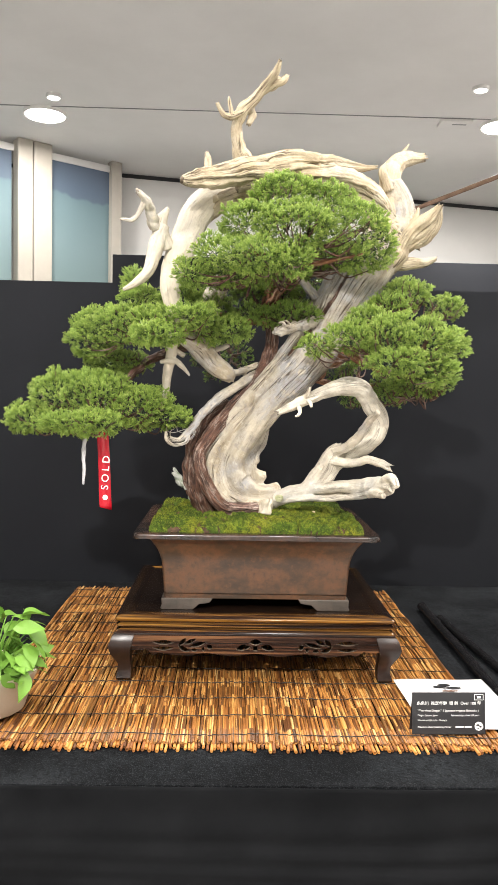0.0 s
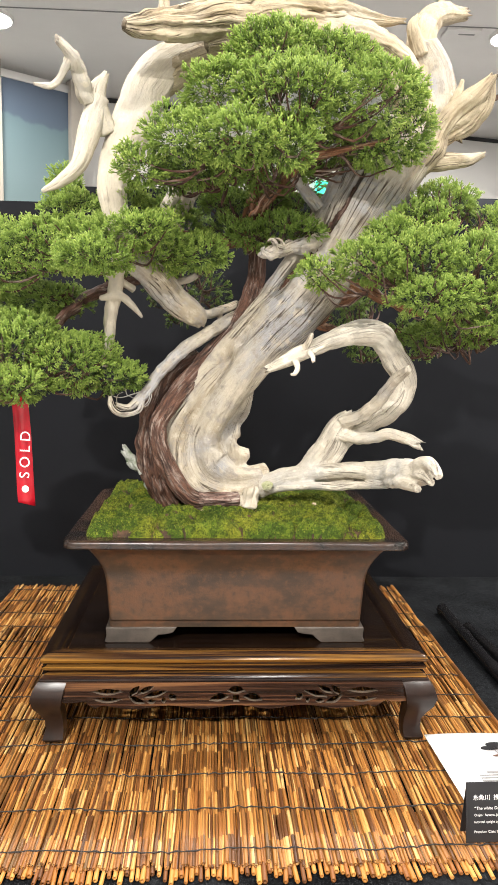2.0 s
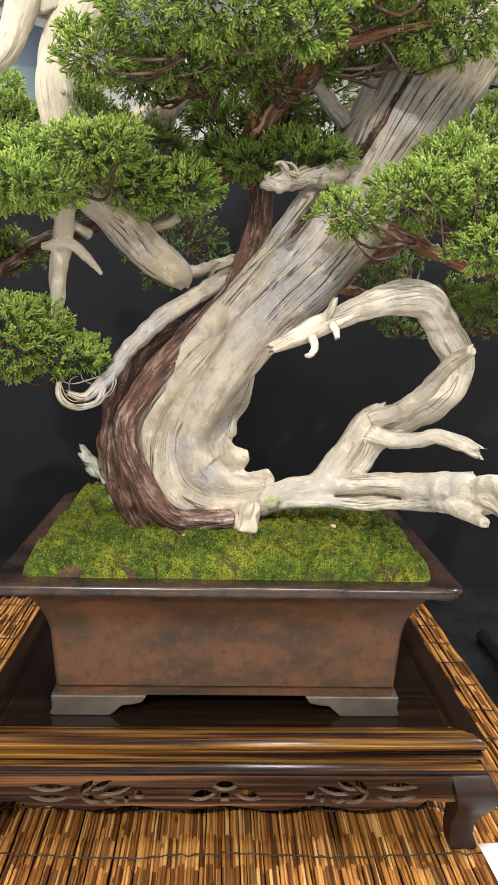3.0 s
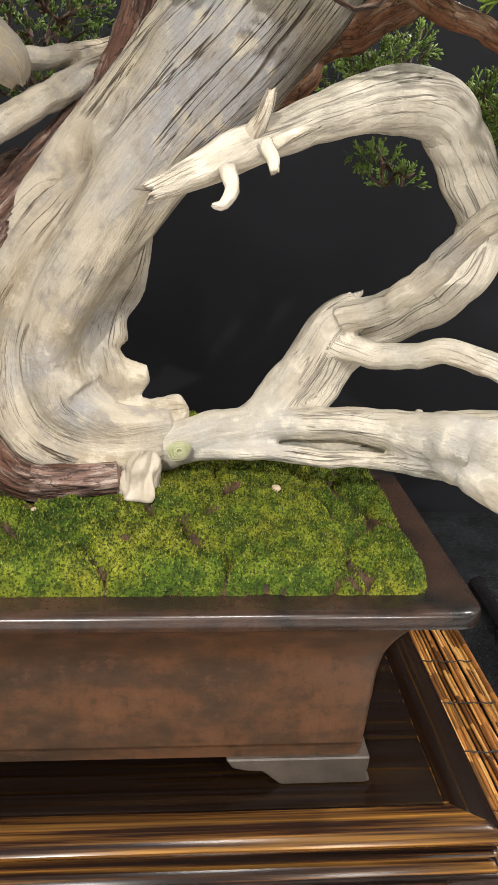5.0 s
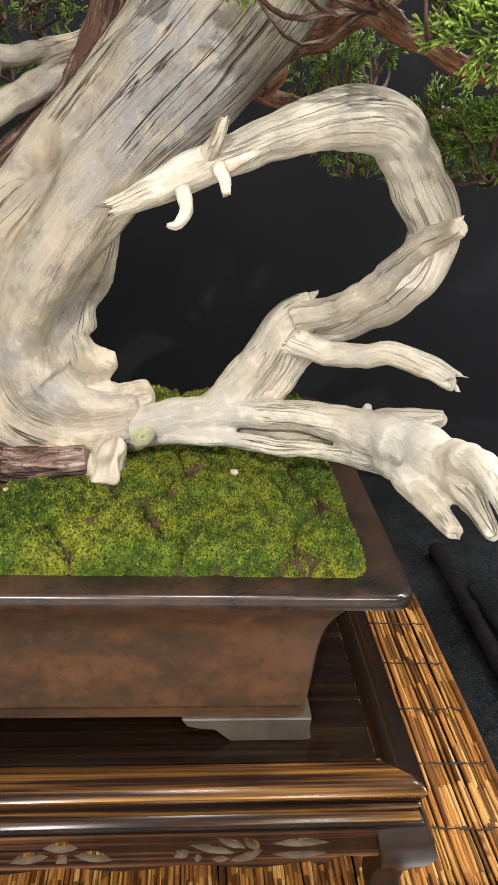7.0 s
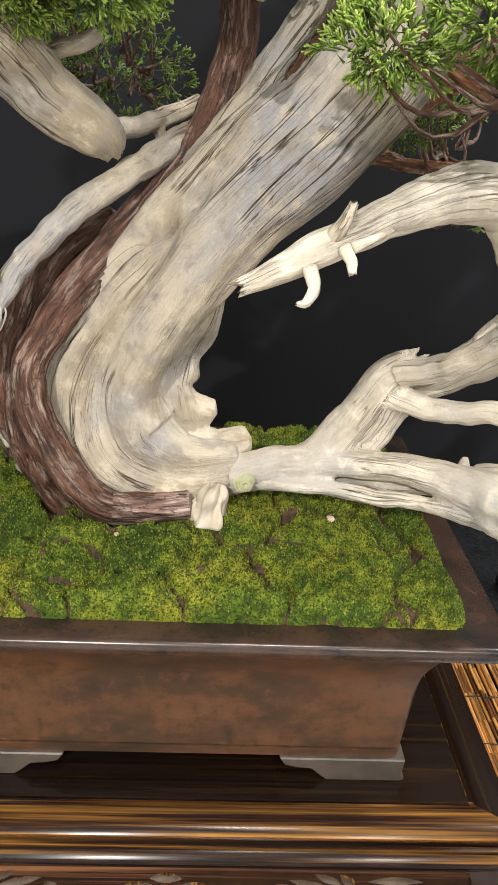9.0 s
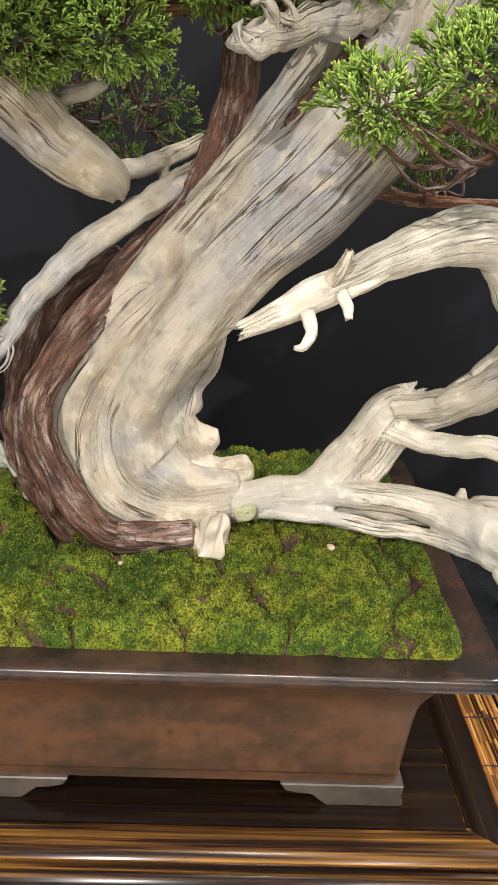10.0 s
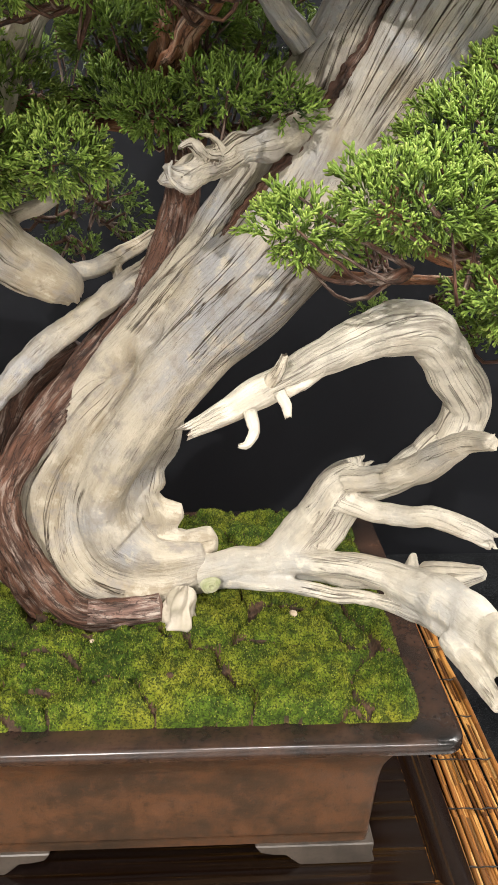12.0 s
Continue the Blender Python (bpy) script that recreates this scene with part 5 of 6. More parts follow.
fused("deadwood_limb", M_DEAD_CREAM, tree, [([(-0.002, 1.815, 1.923, 0.0223), (-0.057, 1.8, 1.895, 0.032), (-0.098, 1.785, 1.85, 0.0372), (-0.121, 1.77, 1.796, 0.0359), (-0.143, 1.755, 1.737, 0.0324), (-0.158, 1.74, 1.678, 0.0268), (-0.151, 1.715, 1.62, 0.0212), (-0.135, 1.7, 1.572, 0.0179)], dict(D1, seed=26, around=64, flat=0.8, flute=0.03, rough=0.02, wander=0.03)), ([(-0.137, 1.7, 1.611, 0.0135), (-0.147, 1.73, 1.544, 0.0130), (-0.16, 1.75, 1.479, 0.0123), (-0.168, 1.765, 1.424, 0.0089), (-0.177, 1.775, 1.375, 0.0072)], dict(D2, seed=27)), ([(-0.18, 1.74, 1.485, 0.0051), (-0.15, 1.735, 1.49, 0.0071), (-0.128, 1.745, 1.475, 0.0061), (-0.112, 1.76, 1.456, 0.0031)], dict(D3, seed=28)), ([(-0.126, 1.76, 1.5, 0.0064), (-0.153, 1.75, 1.519, 0.0057), (-0.179, 1.74, 1.529, 0.0029)], dict(D3, seed=29))], "broad bleached limb hanging down from the arch", 0.0024, 3)
fused("deadwood_stump", M_DEAD, tree, [([(-0.141, 1.71, 1.61, 0.0156), (-0.127, 1.74, 1.562, 0.021), (-0.094, 1.77, 1.527, 0.0251), (-0.059, 1.8, 1.489, 0.0251), (-0.021, 1.82, 1.461, 0.0195), (-0.012, 1.825, 1.448, 0.0071)], dict(D1, seed=30)), ([(-0.035, 1.84, 1.466, 0.0081), (0.0, 1.86, 1.468, 0.0091), (0.032, 1.9, 1.48, 0.0085), (0.057, 1.935, 1.494, 0.0068)], dict(D2, seed=31)), ([(0.018, 1.88, 1.474, 0.0056), (0.023, 1.88, 1.46, 0.0056), (0.024, 1.87, 1.443, 0.0046)], dict(D3, seed=32)), ([(-0.055, 1.81, 1.519, 0.007), (-0.034, 1.82, 1.529, 0.007), (-0.019, 1.825, 1.537, 0.0062)], dict(D3, seed=33))], "broken bleached limb stump", 0.0022, 2)
fused("deadwood_burl", M_DEAD, tree, [([(0.202, 1.79, 1.609, 0.0137), (0.173, 1.765, 1.587, 0.0151), (0.14, 1.735, 1.577, 0.011), (0.115, 1.705, 1.566, 0.0097), (0.095, 1.685, 1.558, 0.0079), (0.082, 1.675, 1.555, 0.0039)], dict(D2, seed=34, rough=0.2, crack=0.3)), ([(0.136, 1.72, 1.566, 0.0038), (0.115, 1.69, 1.554, 0.0036), (0.097, 1.672, 1.55, 0.0031), (0.088, 1.665, 1.557, 0.0023), (0.089, 1.665, 1.567, 0.0019), (0.095, 1.67, 1.569, 0.0011)], dict(D3, seed=35, wander=0.9)), ([(0.123, 1.71, 1.574, 0.0037), (0.107, 1.68, 1.577, 0.0035), (0.096, 1.67, 1.574, 0.0023)], dict(D3, seed=36, wander=0.9)), ([(0.111, 1.69, 1.57, 0.0047), (0.105, 1.68, 1.577, 0.0042), (0.102, 1.678, 1.583, 0.0019)], dict(D3, seed=70, rough=0.25)), ([(0.099, 1.68, 1.557, 0.0055), (0.09, 1.675, 1.561, 0.0042), (0.084, 1.672, 1.566, 0.0019)], dict(D3, seed=71, rough=0.25)), ([(0.125, 1.71, 1.577, 0.0028), (0.116, 1.7, 1.583, 0.0024), (0.107, 1.695, 1.585, 0.0012)], dict(D3, seed=72, wander=0.6))], "gnarled grey stub with curled fibres", 0.0022, 2)
limb("deadwood_spur", M_DEAD, tree, [([(0.192, 1.8, 1.654, 0.0111), (0.164, 1.79, 1.683, 0.0101), (0.141, 1.78, 1.708, 0.0083), (0.132, 1.785, 1.725, 0.0042)], dict(D2, seed=37))])
limb("deadwood_limb", M_DEAD_CREAM, tree, [([(-0.009, 1.9, 1.765, 0.0201), (-0.031, 1.88, 1.716, 0.0252), (-0.059, 1.85, 1.657, 0.0265), (-0.082, 1.82, 1.591, 0.0243)], dict(D1, seed=38))])
limb("deadwood_arch", M_DEAD_TOP, tree, [([(-0.108, 1.79, 1.836, 0.032), (-0.039, 1.8, 1.883, 0.0272), (0.054, 1.82, 1.917, 0.0275), (0.155, 1.83, 1.942, 0.0277), (0.257, 1.835, 1.934, 0.0329), (0.321, 1.83, 1.894, 0.0379), (0.363, 1.83, 1.833, 0.0381), (0.402, 1.835, 1.791, 0.0357)], dict(D1, seed=39, around=64)), ([(-0.131, 1.665, 1.891, 0.0079), (-0.099, 1.69, 1.9, 0.0195), (-0.031, 1.72, 1.922, 0.0234), (0.052, 1.75, 1.949, 0.0263), (0.137, 1.775, 1.972, 0.0243), (0.226, 1.8, 1.976, 0.0185), (0.289, 1.81, 1.971, 0.01), (0.333, 1.815, 1.975, 0.0037)], dict(D1, seed=40, flute=0.24, twist=1.0, crack=0.4, fray=1.4)), ([(-0.007, 1.75, 1.898, 0.0108), (0.089, 1.775, 1.938, 0.0182), (0.188, 1.79, 1.947, 0.0184), (0.276, 1.8, 1.936, 0.0211), (0.34, 1.8, 1.898, 0.0186), (0.366, 1.8, 1.868, 0.01)], dict(D1, seed=41, flute=0.22, twist=1.0, crack=0.4, fray=1.4)), ([(-0.068, 1.75, 1.931, 0.0107), (-0.078, 1.755, 1.959, 0.0084), (-0.081, 1.76, 1.982, 0.0048)], dict(D3, seed=42))], "golden bleached arch of split wood over the crown")
limb("deadwood_top", M_DEAD_TOP, tree, [([(0.006, 1.755, 1.963, 0.024), (-0.008, 1.745, 1.999, 0.0145), (-0.009, 1.735, 2.037, 0.0131), (0.006, 1.72, 2.067, 0.0143), (0.029, 1.71, 2.085, 0.0116), (0.053, 1.69, 2.109, 0.0102), (0.074, 1.66, 2.125, 0.0088), (0.084, 1.64, 2.144, 0.0037)], dict(D2, seed=43)), ([(0.047, 1.7, 2.104, 0.0116), (0.072, 1.69, 2.116, 0.0115), (0.091, 1.68, 2.118, 0.0089), (0.101, 1.68, 2.131, 0.0051)], dict(D3, seed=44)), ([(0.016, 1.72, 2.073, 0.0117), (-0.016, 1.71, 2.05, 0.0091), (-0.039, 1.705, 2.047, 0.0064), (-0.055, 1.7, 2.072, 0.0039)], dict(D3, seed=45)), ([(-0.02, 1.71, 2.05, 0.0065), (-0.025, 1.71, 2.071, 0.0052), (-0.029, 1.712, 2.092, 0.0026)], dict(D3, seed=46)), ([(0.019, 1.73, 2.077, 0.0105), (0.023, 1.735, 2.06, 0.0092), (0.019, 1.735, 2.038, 0.0066)], dict(D3, seed=47))], "bare forked twig at the very top")
limb("deadwood_jin", M_DEAD_CREAM, tree, [([(-0.171, 1.745, 1.753, 0.0216), (-0.183, 1.73, 1.784, 0.0202), (-0.181, 1.727, 1.812, 0.0154), (-0.167, 1.732, 1.841, 0.0047)], dict(D2, seed=48, flute=0.03, rough=0.03, wander=0.03)), ([(-0.177, 1.725, 1.802, 0.0154), (-0.189, 1.72, 1.762, 0.0189), (-0.197, 1.71, 1.725, 0.0164), (-0.208, 1.7, 1.69, 0.0128), (-0.233, 1.695, 1.664, 0.0093), (-0.262, 1.69, 1.647, 0.0035)], dict(D2, seed=49, flute=0.03, rough=0.02, wander=0.03, fray=0.0)), ([(-0.194, 1.72, 1.793, 0.013), (-0.204, 1.69, 1.824, 0.0127), (-0.213, 1.665, 1.843, 0.0102), (-0.225, 1.64, 1.856, 0.0056)], dict(D3, seed=50)), ([(-0.212, 1.665, 1.842, 0.0079), (-0.227, 1.67, 1.816, 0.0057), (-0.245, 1.672, 1.801, 0.0057), (-0.268, 1.672, 1.802, 0.0023)], dict(D3, seed=51))], "white pointed deadwood spur")
limb("deadwood_jin", M_DEAD_TOP, tree, [([(0.393, 1.84, 1.792, 0.0307), (0.381, 1.84, 1.867, 0.0255), (0.374, 1.845, 1.93, 0.0255), (0.383, 1.86, 1.983, 0.0257), (0.418, 1.88, 2.015, 0.0208), (0.472, 1.915, 2.034, 0.0106)], dict(D1, seed=52)), ([(0.368, 1.82, 1.923, 0.0151), (0.35, 1.81, 1.962, 0.01), (0.358, 1.81, 1.982, 0.005)], dict(D2, seed=53)), ([(0.406, 1.875, 2.022, 0.0052), (0.417, 1.88, 2.04, 0.0039), (0.428, 1.885, 2.057, 0.0016)], dict(D3, seed=54))], "upright bleached horn with a hooked tip")
limb("deadwood_jin", M_DEAD_TOP, tree, [([(0.364, 1.83, 1.733, 0.0255), (0.393, 1.82, 1.763, 0.0228), (0.406, 1.81, 1.798, 0.0176), (0.43, 1.8, 1.827, 0.0162), (0.462, 1.785, 1.848, 0.0148), (0.482, 1.77, 1.875, 0.0061)], dict(D1, seed=55, flute=0.1)), ([(0.413, 1.83, 1.797, 0.0255), (0.451, 1.82, 1.814, 0.0253), (0.48, 1.8, 1.84, 0.015), (0.488, 1.79, 1.878, 0.005)], dict(D1, seed=56, flute=0.16, crack=0.3, fray=1.2)), ([(0.412, 1.8, 1.808, 0.01), (0.429, 1.8, 1.845, 0.0087), (0.438, 1.8, 1.877, 0.0031)], dict(D3, seed=57)), ([(0.378, 1.835, 1.747, 0.0179), (0.428, 1.83, 1.747, 0.0153), (0.465, 1.825, 1.751, 0.0115), (0.49, 1.82, 1.759, 0.0051)], dict(D2, seed=58))], "splintered bleached wood spreading like fingers")
for pts, seed in (([(0.168, 1.915, 1.444, 0.0165), (0.2136, 1.925, 1.4747, 0.0180), (0.2384, 1.93, 1.4911, 0.0176), (0.2777, 1.93, 1.5144, 0.0160), (0.3164, 1.935, 1.5386, 0.0148), (0.355, 1.95, 1.575, 0.0120)], 60), ([(0.1968, 1.95, 1.4598, 0.0073), (0.2324, 1.96, 1.4515, 0.0081), (0.275, 1.97, 1.4443, 0.007), (0.3576, 1.95, 1.4446, 0.0051), (0.4015, 1.93, 1.4527, 0.0038)], 61), ([(0.2475, 1.8, 1.5324, 0.0086), (0.2799, 1.79, 1.518, 0.0096), (0.3041, 1.78, 1.5, 0.009), (0.3298, 1.77, 1.486, 0.0084), (0.3544, 1.76, 1.4766, 0.0074), (0.3868, 1.74, 1.4688, 0.0049)], 62), ([(0.087, 1.86, 1.599, 0.0132), (0.049, 1.86, 1.599, 0.0121), (0.013, 1.87, 1.604, 0.0102), (-0.028, 1.88, 1.61, 0.0092), (-0.064, 1.88, 1.608, 0.0082)], 63), ([(0.01, 1.86, 1.618, 0.0097), (-0.107, 1.87, 1.54, 0.0105), (-0.203, 1.86, 1.505, 0.0108), (-0.26, 1.82, 1.452, 0.0092), (-0.33, 1.76, 1.351, 0.0070), (-0.402, 1.74, 1.323, 0.0055)], 64), ([(0.066, 1.86, 1.619, 0.018), (0.086, 1.85, 1.687, 0.0142), (0.084, 1.82, 1.737, 0.0111), (0.04, 1.78, 1.755, 0.0074), (-0.015, 1.74, 1.726, 0.0056)], 65), ([(0.07, 1.85, 1.626, 0.0107), (0.118, 1.8, 1.684, 0.0093), (0.166, 1.72, 1.719, 0.0071), (0.222, 1.68, 1.724, 0.0045), (0.282, 1.68, 1.74, 0.003)], 66)):
    limb("branch", M_BARK if seed == 64 else M_BARK_BRANCH, tree, [(pts, dict(around=24, step=0.005, flute=0.14, twist=8.0, rough=0.10, wander=0.25, seed=seed))], "red-brown flaking live branch")


# foliage: cushion-shaped pads of forked cord-like shoots
def shoot(out, base, way, length, r, rng, g0, g1):
    """One blunt cord of scale leaves; g0 and g1 tell how young its ends are."""
    way = way / np.linalg.norm(way)
    side = np.cross(way, (0.3, 0.5, 0.8))
    side /= np.linalg.norm(side)
    up = np.cross(way, side)
    v0 = len(out[0])
    bend = (side * rng.uniform(-1, 1) + up * rng.uniform(-1, 1)) * 0.16 * length
    for at, wide, push in ((0.0, 0.70, 0.0), (0.80, 1.05, 0.7)):
        for s in range(3):
            a = s * 2.0944 + at
            out[0].append(base + way * length * at + bend * push + (side * math.cos(a) + up * math.sin(a)) * r * wide)
    out[0].append(base + way * (length + 0.4 * r) + bend)
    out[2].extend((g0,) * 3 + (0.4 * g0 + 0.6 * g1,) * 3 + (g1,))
    for s in range(3):
        t = (s + 1) % 3
        out[1].extend(((v0 + s, v0 + t, v0 + 3 + t), (v0 + s, v0 + 3 + t, v0 + 3 + s), (v0 + 3 + s, v0 + 3 + t, v0 + 6)))


def sprig(seed):
    """A forked spray growing along +z, about 2 cm long: cords leave the stem by turns and fork once more."""
    rng = np.random.RandomState(seed)
    out = ([], [], [])
    L = rng.uniform(0.017, 0.023)
    way = np.array((rng.normal(0, 0.12), rng.normal(0, 0.12), 1.0))
    way /= np.linalg.norm(way)
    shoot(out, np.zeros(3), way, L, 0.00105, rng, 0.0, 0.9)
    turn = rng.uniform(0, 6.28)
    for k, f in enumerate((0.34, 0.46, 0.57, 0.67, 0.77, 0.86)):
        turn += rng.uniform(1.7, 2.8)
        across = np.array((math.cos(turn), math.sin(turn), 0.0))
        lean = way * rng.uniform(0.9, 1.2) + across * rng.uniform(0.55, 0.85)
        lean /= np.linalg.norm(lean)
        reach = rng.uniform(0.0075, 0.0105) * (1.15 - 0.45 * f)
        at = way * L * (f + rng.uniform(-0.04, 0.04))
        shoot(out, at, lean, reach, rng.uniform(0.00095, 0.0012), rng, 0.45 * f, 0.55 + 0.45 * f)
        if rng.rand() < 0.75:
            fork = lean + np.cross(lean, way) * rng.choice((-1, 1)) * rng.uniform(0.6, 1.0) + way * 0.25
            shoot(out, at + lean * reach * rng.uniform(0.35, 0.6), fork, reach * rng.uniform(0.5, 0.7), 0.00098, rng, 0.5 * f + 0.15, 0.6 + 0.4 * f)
    return np.array(out[0]), np.array(out[1]), np.array(out[2])


SPRIGS = [sprig(100 + k) for k in range(14)]


def pad(name, lumps, seed, density=600, depth=0.9, label="", scale=0.93, under=0.25, tufts=9, fill=1.6, gap=0.0225, shadowed=1.0):
    """Tufts of sprays over the outer skin of a heap of cushions, thin below; needles and bare twigs inside, the needles
    darkened as shade.
    """
    rng = np.random.RandomState(seed)
    c = np.array([l[:3] for l in lumps])
    r = np.array([(l[3], max(0.03, l[3] * depth), l[4]) for l in lumps])
    V, F, G, N = [], [], [], []
    base = 0
    twigs, taken, count = [], np.full((6000, 3), 9.0), 0
    mid = c.mean(axis=0) - np.array((0, 0, r[:, 2].mean() * 0.7))

    def put(p, way, big, young):
        nonlocal base
        way = way / np.linalg.norm(way)
        a = np.cross(way, (0.31, 0.77, 0.55))
        a /= np.linalg.norm(a)
        b = np.cross(way, a)
        spin = rng.uniform(0, 6.28)
        a, b = a * math.cos(spin) + b * math.sin(spin), b * math.cos(spin) - a * math.sin(spin)
        sv, sf, sg = SPRIGS[rng.randint(len(SPRIGS))]
        V.append(p + big * (sv[:, :1] * a + sv[:, 1:2] * b + sv[:, 2:] * way))
        F.append(sf + base)
        # this factor paints the shade of inner, low and rear pads into the green
        G.append(sg * young * shadowed)
        base += len(sv)

    for k in range(len(c)):
        area = 4 * math.pi * ((r[k][0] * r[k][1]) ** 1.6 / 3 + (r[k][0] * r[k][2]) ** 1.6 / 3 + (r[k][1] * r[k][2]) ** 1.6 / 3) ** (1 / 1.6)
        for loose in (False, True):
            for _ in range(int(area * density * (1.0 if loose else 22.0))):
                d = rng.normal(0, 1, 3)
                d /= np.linalg.norm(d)
                if (d[2] < -0.2 and rng.rand() > under) or (d[1] > 0.55 and rng.rand() > 0.35):
                    continue
                p = c[k] + d * r[k] * (rng.uniform(0.72, 0.92) if loose else rng.uniform(0.74, 0.98))
                inside = (((p - c) / r) ** 2).sum(axis=1)
                inside[k] = 9
                if inside.min() < 0.5:
                    continue
                bulk = float(gnoise((p * 26.0)[None], seed)[0])
                if bulk < -0.42 and not loose:
                    continue
                nrm = d / r[k]
                nrm /= np.linalg.norm(nrm)
                axis = nrm * 0.8 + np.array((0, -0.10, 0.5 if d[2] > -0.2 else 0.3))
                axis /= np.linalg.norm(axis)
                p = p + nrm * 0.011 * bulk
                if loose:
                    put(p - axis * 0.020, axis + rng.normal(0, 0.4, 3), rng.uniform(0.75, 1.1) * scale, 0.6)
                    continue
                if count and (((taken[:count] - p) ** 2).sum(axis=1)).min() < (gap * rng.uniform(0.85, 1.15)) ** 2:
                    continue
                twigs.append(p)
                taken[count] = p
                count += 1
                across = np.cross(axis, (0.31, 0.77, 0.55))
                across /= np.linalg.norm(across)
                other = np.cross(axis, across)
                # random tone, darker in the dips, where shade between clumps is painted
                tuft_tone = rng.uniform(0.78, 1.0) * (0.92 + 0.16 * bulk)
                for n in range(tufts):
                    a, out = n * 2.4 + rng.uniform(-0.5, 0.5), math.sqrt((n + 0.3) / tufts) * rng.uniform(0.85, 1.1)
                    e = (across * math.cos(a) + other * math.sin(a)) * out
                    put(p + e * 0.010 - axis * (0.010 + 0.006 * out * out), axis + e * 0.95 + rng.normal(0, 0.16, 3), rng.uniform(0.8, 1.1) * scale, tuft_tone * rng.uniform(0.85, 1.0))
        # inner needles: short blades, toned darkest to paint shade into the gaps
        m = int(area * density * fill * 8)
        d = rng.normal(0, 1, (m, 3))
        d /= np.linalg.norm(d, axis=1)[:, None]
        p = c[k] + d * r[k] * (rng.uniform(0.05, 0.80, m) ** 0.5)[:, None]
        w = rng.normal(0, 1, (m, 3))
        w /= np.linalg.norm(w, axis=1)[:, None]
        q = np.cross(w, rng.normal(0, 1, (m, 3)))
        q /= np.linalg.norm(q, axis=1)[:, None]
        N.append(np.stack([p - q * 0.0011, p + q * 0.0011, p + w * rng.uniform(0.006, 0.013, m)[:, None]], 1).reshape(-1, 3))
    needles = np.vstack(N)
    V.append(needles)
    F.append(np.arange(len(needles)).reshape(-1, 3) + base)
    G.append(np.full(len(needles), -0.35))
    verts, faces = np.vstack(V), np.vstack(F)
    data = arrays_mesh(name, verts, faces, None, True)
    data.attributes.new("growth_shade", "FLOAT", "POINT").data.foreach_set("value", np.concatenate(G).astype(np.float32))
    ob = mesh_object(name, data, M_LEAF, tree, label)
    tagged(ob, "", "", "", "stuff")
    strands = []
    rng.shuffle(twigs)
    for k, p in enumerate(twigs[:60]):
        near = c[np.argmin(((c - p) ** 2).sum(axis=1))]
        q = mid * 0.45 + near * 0.55 - np.array((0, 0, 0.018))
        m1 = q * 0.5 + p * 0.5 + rng.normal(0, 0.009, 3) - np.array((0, 0, 0.014))
        strands.append(([(*q, 0.0028), (*m1, 0.0018), (*p, 0.0009)], dict(around=6, step=0.012, flute=0.05, rough=0.12, wander=0.9, seed=seed + k)))
    tw = limb("twig_growth", M_BARK, ob, strands, "thin brown twigs inside the pad")
    tagged(tw, "", "", "", "stuff")


pad("foliage_pad", [(-0.49, 1.76, 1.347, 0.068, 0.041), (-0.418, 1.77, 1.405, 0.078, 0.061), (-0.331, 1.74, 1.404, 0.094, 0.064), (-0.239, 1.75, 1.382, 0.092, 0.057), (-0.16, 1.78, 1.357, 0.058, 0.034), (-0.35, 1.7, 1.345, 0.108, 0.035)], 201, 640, 0.95, "dense bright green low spreading foliage pad")
pad("foliage_pad", [(-0.353, 1.78, 1.537, 0.063, 0.046), (-0.282, 1.77, 1.575, 0.084, 0.054), (-0.235, 1.8, 1.627, 0.063, 0.055), (-0.176, 1.74, 1.574, 0.088, 0.053), (-0.095, 1.77, 1.572, 0.075, 0.046), (-0.016, 1.79, 1.573, 0.055, 0.036), (-0.26, 1.86, 1.69, 0.034, 0.037), (-0.351, 1.84, 1.573, 0.07, 0.042), (-0.142, 1.76, 1.631, 0.057, 0.046), (-0.097, 1.67, 1.588, 0.056, 0.031), (-0.178, 1.66, 1.547, 0.071, 0.028), (-0.3, 1.88, 1.492, 0.087, 0.032), (-0.068, 1.84, 1.629, 0.056, 0.042)], 202, 620, 0.95, "dense bright green side foliage pad", under=0.4)
pad("foliage_pad", [(0.104, 1.7, 1.866, 0.083, 0.057), (0.189, 1.7, 1.852, 0.088, 0.057), (0.027, 1.68, 1.808, 0.074, 0.049), (0.121, 1.64, 1.789, 0.098, 0.058), (0.25, 1.66, 1.795, 0.092, 0.064), (0.317, 1.7, 1.763, 0.055, 0.055), (-0.044, 1.65, 1.728, 0.061, 0.043), (0.034, 1.61, 1.715, 0.079, 0.044), (0.115, 1.61, 1.712, 0.052, 0.042), (-0.104, 1.66, 1.685, 0.048, 0.033), (0.286, 1.71, 1.742, 0.079, 0.042), (-0.028, 1.7, 1.691, 0.07, 0.031), (0.205, 1.7, 1.767, 0.065, 0.039)], 203, 620, 0.9, "dense bright green domed crown pad under the arch", under=0.35)
pad("foliage_pad", [(-0.002, 1.74, 1.704, 0.08, 0.029), (0.106, 1.76, 1.71, 0.081, 0.03), (0.243, 1.78, 1.75, 0.082, 0.036), (-0.056, 1.78, 1.696, 0.054, 0.025)], 210, 420, 0.8, "shaded green underside of the crown", shadowed=0.62)
